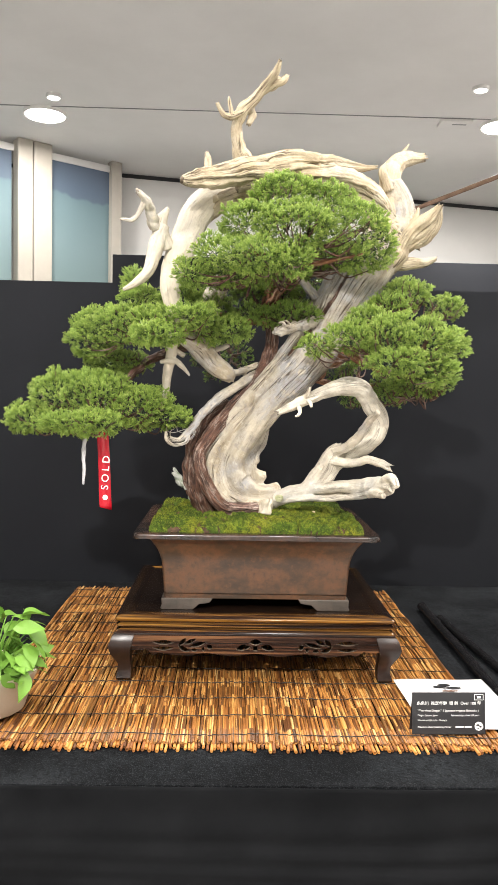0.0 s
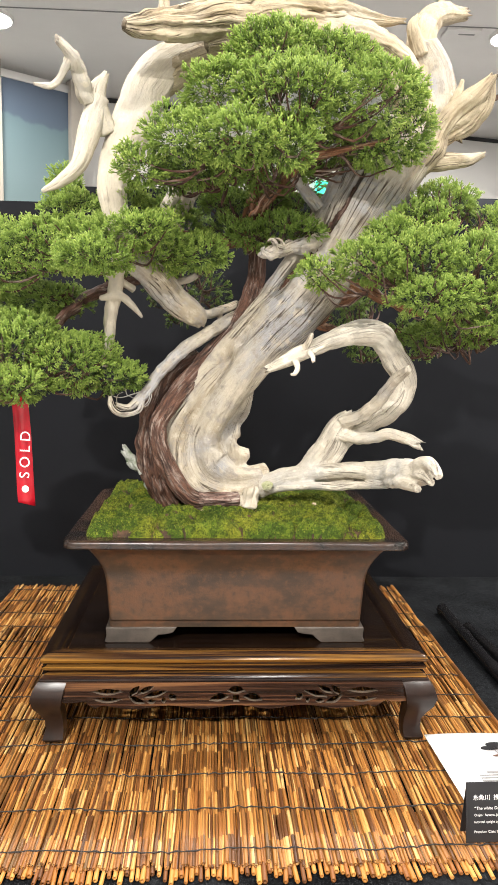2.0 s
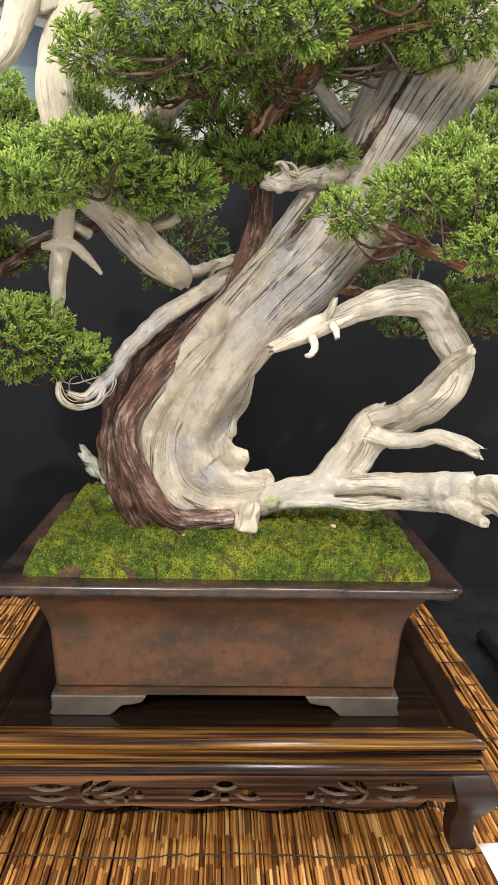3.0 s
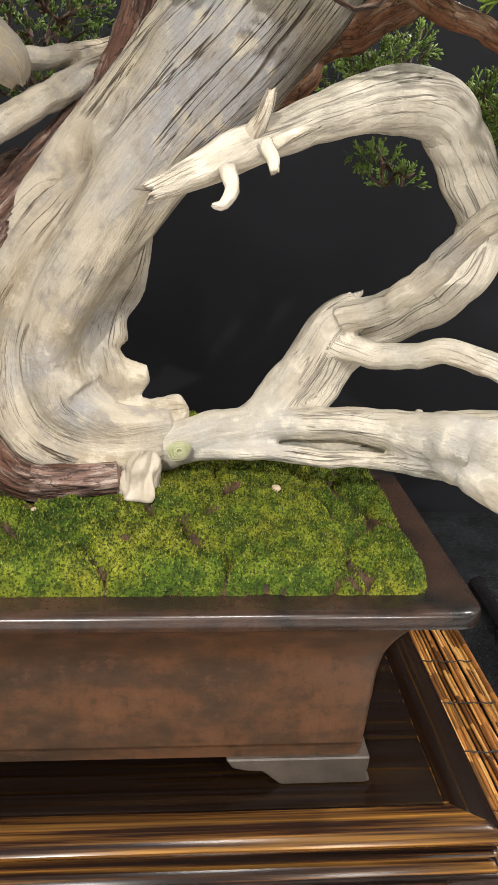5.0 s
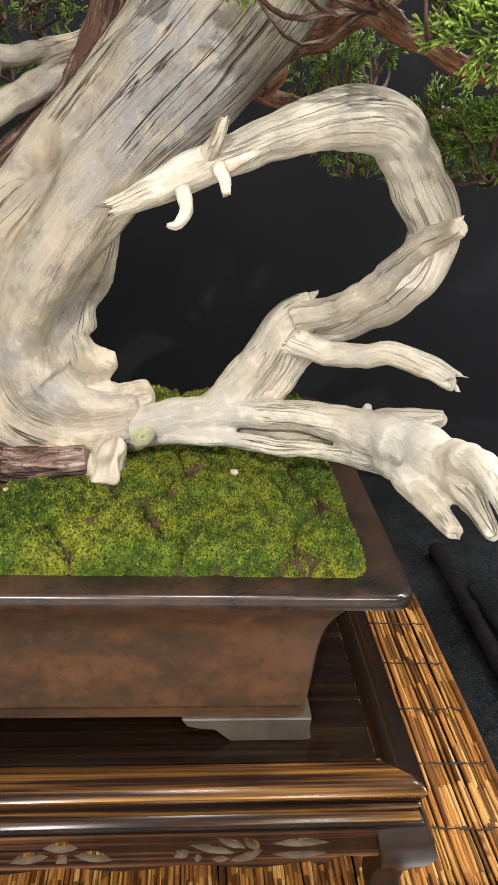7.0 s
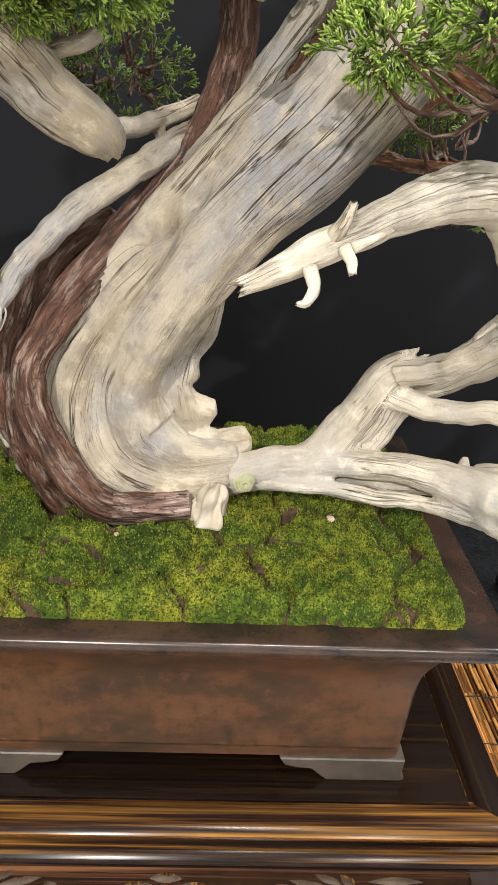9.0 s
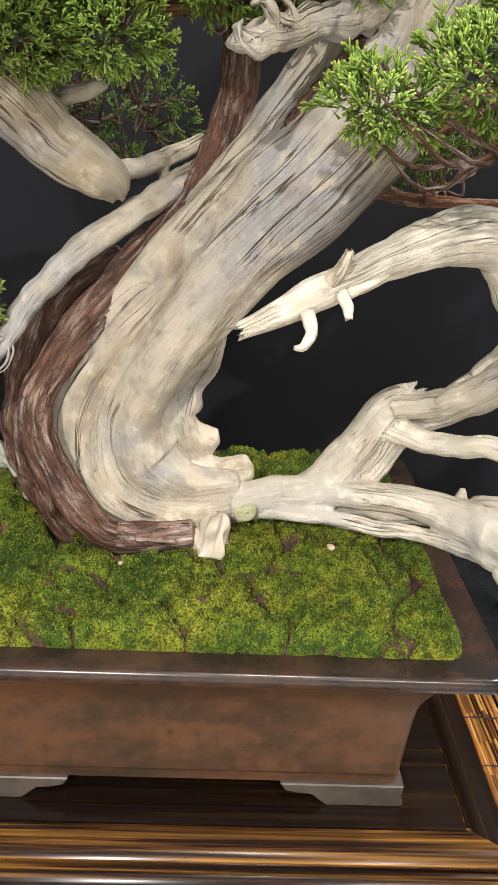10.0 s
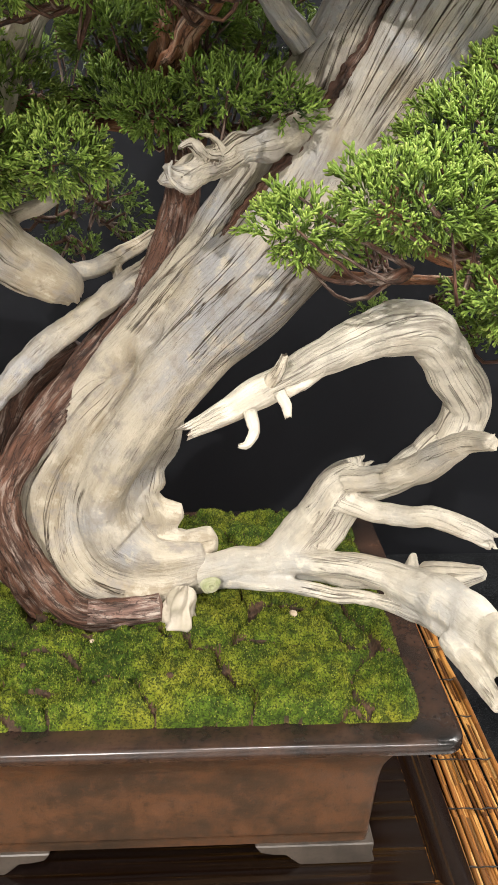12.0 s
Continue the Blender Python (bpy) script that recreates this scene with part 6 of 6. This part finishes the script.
pad("foliage_pad", [(0.071, 1.81, 1.608, 0.045, 0.025), (0.129, 1.79, 1.616, 0.049, 0.026), (0.171, 1.77, 1.609, 0.031, 0.018), (0.031, 1.84, 1.621, 0.031, 0.02), (0.031, 1.88, 1.673, 0.05, 0.031), (0.104, 1.87, 1.683, 0.05, 0.035), (0.177, 1.87, 1.67, 0.033, 0.027)], 204, 620, 1.1, "dark green shaded inner foliage", shadowed=0.66)
pad("foliage_pad", [(0.064, 1.92, 1.713, 0.054, 0.054), (0.128, 1.92, 1.725, 0.048, 0.059), (0.01, 1.95, 1.718, 0.055, 0.038), (0.185, 1.9, 1.733, 0.036, 0.04), (-0.044, 1.94, 1.745, 0.049, 0.032), (0.091, 1.86, 1.76, 0.072, 0.031)], 211, 480, 0.8, "sparse dark green foliage in the tree's heart", tufts=6, fill=1.0, gap=0.030, shadowed=0.55)
pad("foliage_pad", [(0.418, 1.8, 1.67, 0.058, 0.042), (0.507, 1.8, 1.637, 0.05, 0.031), (0.366, 1.76, 1.629, 0.054, 0.038)], 205, 620, 0.95, "bright green upper tier of the side pad")
pad("foliage_pad", [(0.18, 1.66, 1.528, 0.041, 0.028), (0.256, 1.65, 1.546, 0.061, 0.038), (0.345, 1.65, 1.552, 0.074, 0.054), (0.428, 1.66, 1.542, 0.077, 0.057), (0.491, 1.68, 1.532, 0.047, 0.05), (0.353, 1.62, 1.494, 0.073, 0.038), (0.435, 1.65, 1.484, 0.074, 0.044), (0.308, 1.7, 1.588, 0.058, 0.039)], 206, 660, 0.95, "dense bright green broad side pad")
pad("foliage_pad", [(0.439, 1.74, 1.445, 0.073, 0.03), (0.395, 1.8, 1.434, 0.056, 0.025), (0.481, 1.72, 1.459, 0.037, 0.027)], 207, 560, 0.95, "dark green shaded lower tier", shadowed=0.72)
pad("foliage_pad", [(-0.039, 2.02, 1.526, 0.056, 0.041), (-0.097, 2.05, 1.539, 0.045, 0.045), (0.018, 2.0, 1.535, 0.026, 0.031), (-0.047, 2.02, 1.469, 0.042, 0.016), (-0.072, 2.0, 1.572, 0.039, 0.028), (-0.009, 1.98, 1.565, 0.033, 0.027), (0.012, 2.02, 1.512, 0.042, 0.030), (-0.075, 2.03, 1.505, 0.048, 0.028), (-0.085, 2.03, 1.680, 0.048, 0.036), (-0.030, 2.03, 1.664, 0.040, 0.028)], 208, 420, 0.7, "sparse dark green foliage behind the trunk", 0.9, 0.6, tufts=6, fill=1.0, gap=0.030, shadowed=0.60)
pad("foliage_pad", [(0.304, 2.06, 1.494, 0.037, 0.028), (0.346, 2.04, 1.518, 0.036, 0.03), (0.373, 1.88, 1.451, 0.026, 0.023), (0.336, 2.0, 1.394, 0.025, 0.011), (0.406, 1.9, 1.406, 0.027, 0.011), (0.296, 1.97, 1.500, 0.036, 0.024), (0.268, 1.98, 1.478, 0.028, 0.020), (0.302, 1.97, 1.410, 0.028, 0.012)], 209, 420, 0.9, "sparse dark green foliage behind the loop", 0.9, 0.6, tufts=6, fill=1.0, gap=0.030, shadowed=0.66)


# ---- hanging tags ----
def red_tag():
    root = thing("sold_ribbon", "red plastic ribbon marked SOLD hanging from a pad", "ribbon tag", (-0.312, 1.72, 1.322))
    n = 24
    vs, fs = [], []
    for k in range(n + 1):
        u = k / n
        bow = 0.004 * math.sin(u * 5)
        for s in (-1, 1):
            vs.append((s * 0.0135 + 0.010 * u, bow + s * 0.004 * u, -0.185 * u - (0.004 * s * (u == 1))))
    for k in range(n):
        fs.append((2 * k, 2 * k + 1, 2 * k + 3, 2 * k + 2))
    ob = mesh_object("ribbon", arrays_mesh("ribbon", np.array(vs), np.array(fs)), M_RED, root)
    mod = ob.modifiers.new("thick", "SOLIDIFY")
    mod.thickness = 0.0006
    text("lettering", "S O L D", 0.024, M_INK, root, Matrix.Translation((0.0155, -0.0075, -0.140)) @ pose(0, 0, 0, 90, 0, 0) @ pose(0, 0, 0, 0, 0, 87.5))
    bm = bmesh.new()
    bmesh.ops.create_cone(bm, cap_ends=True, segments=24, radius1=0.006, radius2=0.006, depth=0.0006, matrix=Matrix.Translation((0.009, -0.0075, -0.158)) @ pose(0, 0, 0, 90, 0, 0))
    part("printed_disc", bm, M_INK, root)
    limb("hanging_thread", M_WIRE, root, [([(0.0, 0, -0.002, 0.0008), (0.002, 0.02, 0.03, 0.0008), (0.0, 0.03, 0.07, 0.0008)], dict(around=6, step=0.02, flute=0, rough=0))])


def text(name, words, size, mat, parent, m, align="LEFT"):
    curve = bpy.data.curves.new(name, "FONT")
    curve.body, curve.size, curve.align_x = words, size, align
    curve.extrude = 0.00012
    tmp = bpy.data.objects.new("tmp_text", curve)
    scene.collection.objects.link(tmp)
    bpy.context.view_layer.update()
    data = bpy.data.meshes.new_from_object(tmp.evaluated_get(bpy.context.evaluated_depsgraph_get()))
    bpy.data.objects.remove(tmp)
    data.name = name
    data.materials.clear()
    ob = mesh_object(name, data, mat, parent)
    ob.matrix_local = m
    return ob


red_tag()
strip = thing("grey_wire_tie", "pale grey guy wire hanging under a foliage pad", "wire", (0, 0, 0))
limb("wire", M_WIRE, strip, [([(-0.352, 1.73, 1.335, 0.002), (-0.349, 1.70, 1.30, 0.0045), (-0.352, 1.70, 1.265, 0.0045), (-0.350, 1.70, 1.23, 0.004), (-0.352, 1.70, 1.196, 0.003)], dict(around=8, step=0.01, flat=0.3, flute=0.1, rough=0.2, seed=3))])

M_LICHEN = speckled("silvery_lichen", (0.17, 0.21, 0.13), (0.50, 0.50, 0.47), 70.0, 0.85, 0.6, 0.2, 260.0, 0.002)
limb("lichen_stub", M_LICHEN, tree, [([(-0.1176, 1.83, 1.1755, 0.0064), (-0.1299, 1.828, 1.1905, 0.0074), (-0.1401, 1.826, 1.2055, 0.0074), (-0.1481, 1.824, 1.2204, 0.0042), (-0.151, 1.822, 1.2269, 0.0021)], dict(around=14, step=0.003, flat=0.5, flute=0.3, rough=0.3, seed=8, wander=0.4, fray=0.9)), ([(-0.1343, 1.83, 1.1944, 0.0053), (-0.1486, 1.828, 1.2072, 0.0053), (-0.1577, 1.826, 1.2137, 0.0021)], dict(around=10, step=0.003, flat=0.4, flute=0.3, rough=0.35, seed=9, wander=0.5, fray=0.8)), ([(-0.1301, 1.83, 1.1817, 0.0053), (-0.1383, 1.828, 1.1862, 0.0053), (-0.1443, 1.826, 1.1949, 0.0032)], dict(around=10, step=0.003, flat=0.5, flute=0.3, rough=0.35, seed=10, wander=0.5, fray=0.8)), ([(-0.0861, 1.83, 1.1245, 0.0021), (-0.107, 1.828, 1.144, 0.0021), (-0.1131, 1.826, 1.1528, 0.0021), (-0.1067, 1.824, 1.1596, 0.0011)], dict(around=8, step=0.003, flute=0.1, rough=0.2, seed=11))], "small silvery stub crusted with lichen")

# ---- cards ----
CX, CY, CZ = 0.421, 1.350, 0.768


def label_card():
    root = thing("name_card", "black standing name card with white lettering", "name card", (CX, CY, CZ))
    face = Matrix.Translation((0, 0, 0)) @ pose(0, 0, 0, -8, 0, 1.5)
    bm = bmesh.new()
    box_bm(bm, -0.0715, 0.0715, -0.0006, 0.0006, 0, 0.079, 0.0003)
    bmesh.ops.transform(bm, matrix=face, verts=bm.verts)
    part("front_leaf", bm, M_CARD, root)
    bm = bmesh.new()
    box_bm(bm, -0.0715, 0.0715, -0.0006, 0.0006, 0, 0.079, 0.0003)
    bmesh.ops.transform(bm, matrix=Matrix.Translation((0, 0.0235, 0)) @ pose(0, 0, 0, 9, 0, 1.5), verts=bm.verts)
    part("back_leaf", bm, M_CARD, root)
    lay = face @ Matrix.Translation((0, -0.0008, 0)) @ pose(0, 0, 0, 90)

    def line(words, size, x, z):
        text("lettering", words, size, M_INK, root, lay @ Matrix.Translation((x, z, 0)))

    line("糸魚川  推定年齢  樹 齢  Over 100 年", 0.0078, -0.0625, 0.0560)
    line("\u201cThe white Dragon\u201d  ( Japanese Itoigawa Shimpaku )", 0.0056, -0.0605, 0.0430)
    line("Origin : Saitama, Japan", 0.0043, -0.0605, 0.0345)
    line("Estimated Age : Over 100 years", 0.0043, 0.004, 0.0345)
    line("Informal upright style ( Moyogi )", 0.0043, -0.0605, 0.0255)
    line("Premium Class Quality by Master", 0.0048, -0.0605, 0.0125)

    def bar(name, x0, x1, z0, z1):
        bm = bmesh.new()
        box_bm(bm, x0, x1, -0.00085, -0.0002, z0, z1)
        bmesh.ops.transform(bm, matrix=face @ Matrix.Translation((0, -0.0004, 0)), verts=bm.verts)
        part(name, bm, M_INK, root)

    bar("printed_bar", 0.013, 0.029, 0.0128, 0.0152)
    bar("printed_bar", 0.031, 0.044, 0.0128, 0.0152)
    for x0, x1, z0, z1 in ((0.050, 0.068, 0.0745, 0.0752), (0.050, 0.068, 0.0645, 0.0652), (0.050, 0.0507, 0.0652, 0.0745), (0.0673, 0.068, 0.0652, 0.0745), (0.0555, 0.0625, 0.068, 0.0715)):
        bar("printed_frame", x0, x1, z0, z1)
    bm = bmesh.new()
    bmesh.ops.create_cone(bm, cap_ends=True, segments=32, radius1=0.0082, radius2=0.0082, depth=0.0005)
    bmesh.ops.transform(bm, matrix=lay @ Matrix.Translation((0.0585, 0.0155, 0.0002)), verts=bm.verts)
    part("printed_disc", bm, M_INK, root)
    for dx, dz, r in ((-0.002, 0.002, 0.0036), (0.003, -0.001, 0.003), (-0.001, -0.004, 0.002)):
        bm = bmesh.new()
        bmesh.ops.create_cone(bm, cap_ends=True, segments=20, radius1=r, radius2=r, depth=0.0005)
        bmesh.ops.transform(bm, matrix=lay @ Matrix.Translation((0.0585 + dx, 0.0155 + dz, 0.0006)) @ Matrix.Diagonal((1, 0.5, 1, 1)), verts=bm.verts)
        part("printed_shape", bm, M_CARD, root)


label_card()


def sheet():
    root = thing("paper_sheet", "white printed sheet lying flat behind the name card", "paper sheet", (0.370, 1.612, 0.7715))
    root.rotation_euler.z = radians(2.0)
    nx, ny = 16, 20
    X, Y = np.meshgrid(np.linspace(0, 0.205, nx), np.linspace(-0.252, 0, ny))
    Z = 0.0012 * np.sin(X * 30) * np.cos(Y * 21) + 0.0015
    i, j = np.meshgrid(np.arange(ny - 1), np.arange(nx - 1), indexing="ij")
    q = np.stack([i * nx + j, i * nx + j + 1, (i + 1) * nx + j + 1, (i + 1) * nx + j], -1).reshape(-1, 4)
    ob = mesh_object("page", arrays_mesh("page", np.stack([X, Y, Z], -1).reshape(-1, 3), q), M_PAPER, root)
    ob.modifiers.new("thick", "SOLIDIFY").thickness = 0.0005
    for x0, x1, y0, y1 in ((0.06, 0.145, -0.118, -0.113), (0.045, 0.16, -0.126, -0.123), (0.045, 0.15, -0.133, -0.130), (0.045, 0.155, -0.140, -0.137)):
        box("printed_bar", M_GREYINK, root, x0, x1, y0, y1, 0.0034, 0.0038)
    for cx, cy, rx, ry, mt in ((0.104, -0.040, 0.015, 0.007, M_CARD), (0.092, -0.050, 0.015, 0.006, M_CARD), (0.122, -0.056, 0.017, 0.005, M_CARD), (0.100, -0.060, 0.002, 0.012, M_GREYINK), (0.108, -0.053, 0.008, 0.002, M_GREYINK), (0.108, -0.072, 0.020, 0.003, M_BARK)):
        bm = bmesh.new()
        bmesh.ops.create_cone(bm, cap_ends=True, segments=28, radius1=1, radius2=1, depth=0.0004, matrix=Matrix.LocRotScale((cx, cy, 0.0038), None, (rx, ry, 1)))
        part("printed_shape", bm, mt, root)


sheet()


# ---- bamboo poles on the table ----
def bamboo(a, b, r):
    root = thing("black_bamboo_pole", "black bamboo pole lying on the black cloth", "bamboo pole", (0, 0, 0), "poles beside the mat")
    a, b = Vector(a), Vector(b)
    n = int((b - a).length / 0.012)
    pts = []
    for k in range(n + 1):
        p = a.lerp(b, k / n)
        node_at = (k % 14) / 14
        swell = 0.0022 * math.exp(-((min(node_at, 1 - node_at)) / 0.05) ** 2)
        pts.append((p.x, p.y, p.z, r + swell))
    limb("culm", M_POLE, root, [(pts, dict(around=18, step=0.006, flute=0.01, rough=0.01, seed=2))])


bamboo((0.598, 2.235, TABLE + 0.0135), (0.588, 1.22, TABLE + 0.0135), 0.0130)
bamboo((0.622, 2.12, TABLE + 0.0115), (0.688, 1.26, TABLE + 0.0115), 0.0102)


# ---- small pot plant ----
def pot_plant():
    root = thing("pot_plant", "small leafy green plant in a cream plastic pot on the mat", "pot plant", (-0.484, 1.437, MAT_TOP + 0.003))
    root.scale = (1.22, 1.22, 1.22)
    bm = bmesh.new()
    prof = [(0.0, 0.002), (0.050, 0.002), (0.056, 0.006), (0.075, 0.062), (0.078, 0.064), (0.080, 0.072), (0.077, 0.073), (0.072, 0.066), (0.060, 0.058), (0.0, 0.058)]
    seg = 40
    rings = [[bm.verts.new((r * math.cos(2 * math.pi * k / seg), r * math.sin(2 * math.pi * k / seg), z)) for k in range(seg)] if r else [bm.verts.new((0, 0, z))] for r, z in prof]
    for a, b in zip(rings, rings[1:]):
        for k in range(seg):
            q = [a[k % len(a)], a[(k + 1) % len(a)], b[(k + 1) % len(b)], b[k % len(b)]]
            bm.faces.new(list(dict.fromkeys(q)))
    bmesh.ops.recalc_face_normals(bm, faces=bm.faces)
    smooth_by_angle(part("pot", bm, M_PLANTPOT, root, "cream plastic pot"), 45)
    rng = np.random.RandomState(4)
    shapes = []
    for v in range(3):
        vs, fs = [], []
        n, w = 8, (0.62, 0.75, 0.55)[v]
        for k in range(n + 1):
            u = k / n
            half = w * 0.5 * (math.sin(math.pi * u ** 0.62)) ** 0.85 * (1 - 0.15 * u)
            for s in (-1, 0, 1):
                vs.append((s * half, u - (0.10 * abs(s) if k == 0 else 0), 0.10 * abs(s) * half * 2 - 0.22 * u * u + 0.03 * math.sin(u * 9) * s))
        for k in range(n):
            for s in (0, 1):
                fs.append((3 * k + s, 3 * k + s + 1, 3 * k + s + 4, 3 * k + s + 3))
        data = arrays_mesh("leaf", np.array(vs), np.array(fs))
        data.materials.append(M_POTHOS)
        shapes.append(data)
    stems = []
    for k in range(96):
        a = rng.uniform(0, 2 * math.pi)
        reach, high = rng.uniform(0.02, 0.09), rng.uniform(0.08, 0.165)
        if reach > 0.065:
            high = rng.uniform(0.07, 0.13)
        tip = Vector((reach * math.cos(a), reach * math.sin(a), high))
        stems.append(([(0.3 * tip.x, 0.3 * tip.y, 0.055, 0.0016), (0.6 * tip.x, 0.6 * tip.y, 0.06 + 0.6 * (high - 0.06), 0.0014), (tip.x, tip.y, tip.z, 0.0011)], dict(around=6, step=0.012, flute=0, rough=0.05, seed=k)))
        ob = mesh_object("leaf", shapes[k % 3], None, root)
        size = rng.uniform(0.030, 0.048)
        ob.matrix_local = Matrix.LocRotScale(tip, Euler((rng.uniform(-0.9, 0.5), rng.uniform(-0.7, 0.7), a - math.pi / 2 + rng.uniform(-0.7, 0.7))), (size, size, size))
    tagged(limb("stem_cluster", M_POTHOS, root, stems, "thin green stems"), "", "", "", "stuff")


pot_plant()


# ---- the reed mat ----
def reed_mat():
    root = thing("reed_mat", "mat of honey-brown split bamboo reeds tied with black twine", "reed mat", (0, 0, 0))
    rng = np.random.RandomState(21)
    y0, y1 = 1.322, 2.415
    shapes = []
    for v in range(7):
        n, sides = 13, 6
        r = 0.0020 + 0.00016 * v
        vs, fs = [], []
        bend = rng.normal(0, 0.0009, (n + 1, 2))
        for k in range(n + 1):
            y = (k / n) * (y1 - y0)
            rr = r * (1 + 0.10 * (rng.rand() - 0.5))
            for s in range(sides):
                a = 2 * math.pi * s / sides
                vs.append((bend[k, 0] + rr * math.cos(a), y, bend[k, 1] * 0.6 + rr * math.sin(a)))
        for k in range(n):
            for s in range(sides):
                s2 = (s + 1) % sides
                fs.append((k * sides + s, k * sides + s2, (k + 1) * sides + s2, (k + 1) * sides + s))
        # hollow end
        vs += [(bend[0, 0] + 0.55 * r * math.cos(2 * math.pi * s / sides), 0.0, bend[0, 1] * 0.6 + 0.55 * r * math.sin(2 * math.pi * s / sides)) for s in range(sides)]
        vs += [(bend[0, 0] + 0.5 * r * math.cos(2 * math.pi * s / sides), 0.01, bend[0, 1] * 0.6 + 0.5 * r * math.sin(2 * math.pi * s / sides)) for s in range(sides)]
        e0 = (n + 1) * sides
        for s in range(sides):
            s2 = (s + 1) % sides
            fs.append((s2, s, e0 + s, e0 + s2))
            fs.append((e0 + s2, e0 + s, e0 + sides + s, e0 + sides + s2))
        data = arrays_mesh("reed", np.array(vs), np.array(fs))
        data.materials.append(M_REED)
        shapes.append(data)
    x, k = -0.512, 0
    while x < 0.513:
        ob = mesh_object("reed", shapes[rng.randint(7)], None, root)
        ob.matrix_local = Matrix.LocRotScale((x, y0 + rng.uniform(-0.004, 0.009), MAT_TOP - 0.0055 + rng.uniform(-0.0035, 0.0022)), Euler((rng.normal(0, 0.0012), rng.uniform(0, 6), rng.normal(0, 0.0016))), None)
        x += rng.uniform(0.0027, 0.0047)
        k += 1
    # the folded-under layer, whose ends show below the front edge
    V, F = [], []
    x = -0.510
    while x < 0.518:
        r, front, z = rng.uniform(0.0025, 0.0038), y0 - rng.uniform(0.004, 0.024), TABLE + 0.0045 + rng.uniform(-0.0005, 0.001)
        dx, b0 = rng.normal(0, 0.003), len(V)
        for yy, k, sh in ((front + 0.007, 0.5, 0), (front, 0.55, 0), (front, 1.0, 0), (front + 0.12, 1.0, dx)):
            V += [(x + sh + k * r * math.cos(math.pi * s / 3), yy, z + k * r * math.sin(math.pi * s / 3)) for s in range(6)]
        for ring in range(3):
            F += [(b0 + ring * 6 + s, b0 + ring * 6 + (s + 1) % 6, b0 + ring * 6 + 6 + (s + 1) % 6, b0 + ring * 6 + 6 + s) for s in range(6)]
        x += rng.uniform(0.005, 0.0085)
    under = mesh_object("reed_layer", arrays_mesh("reed_layer", np.array(V), np.array(F)), M_REED_UNDER, root, "folded-under reed ends")
    tagged(under, "", "", "", "stuff")
    edge = mesh_object("reed", shapes[6], None, root)
    edge.matrix_local = Matrix.LocRotScale((0.5155, y0 + 0.004, MAT_TOP - 0.003), None, (1.6, 1, 1.6))
    y = 1.345
    while y < 2.41:
        pts, knots = [], []
        px, i = -0.515, 0
        while px < 0.521:
            pts.append((px, y + 0.0035 * math.sin(px * 23) + rng.normal(0, 0.0009), MAT_TOP - 0.0012 + 0.0012 * (i % 2) + rng.uniform(0, 0.0010), 0.0009 + 0.0004 * (i % 3 == 0)))
            px += 0.0085
            i += 1
        limb("twine", M_TWINE, root, [(pts, dict(around=5, step=0.006, flute=0, rough=0.2, seed=5))])
        y += 0.0855
    return k


reed_mat()
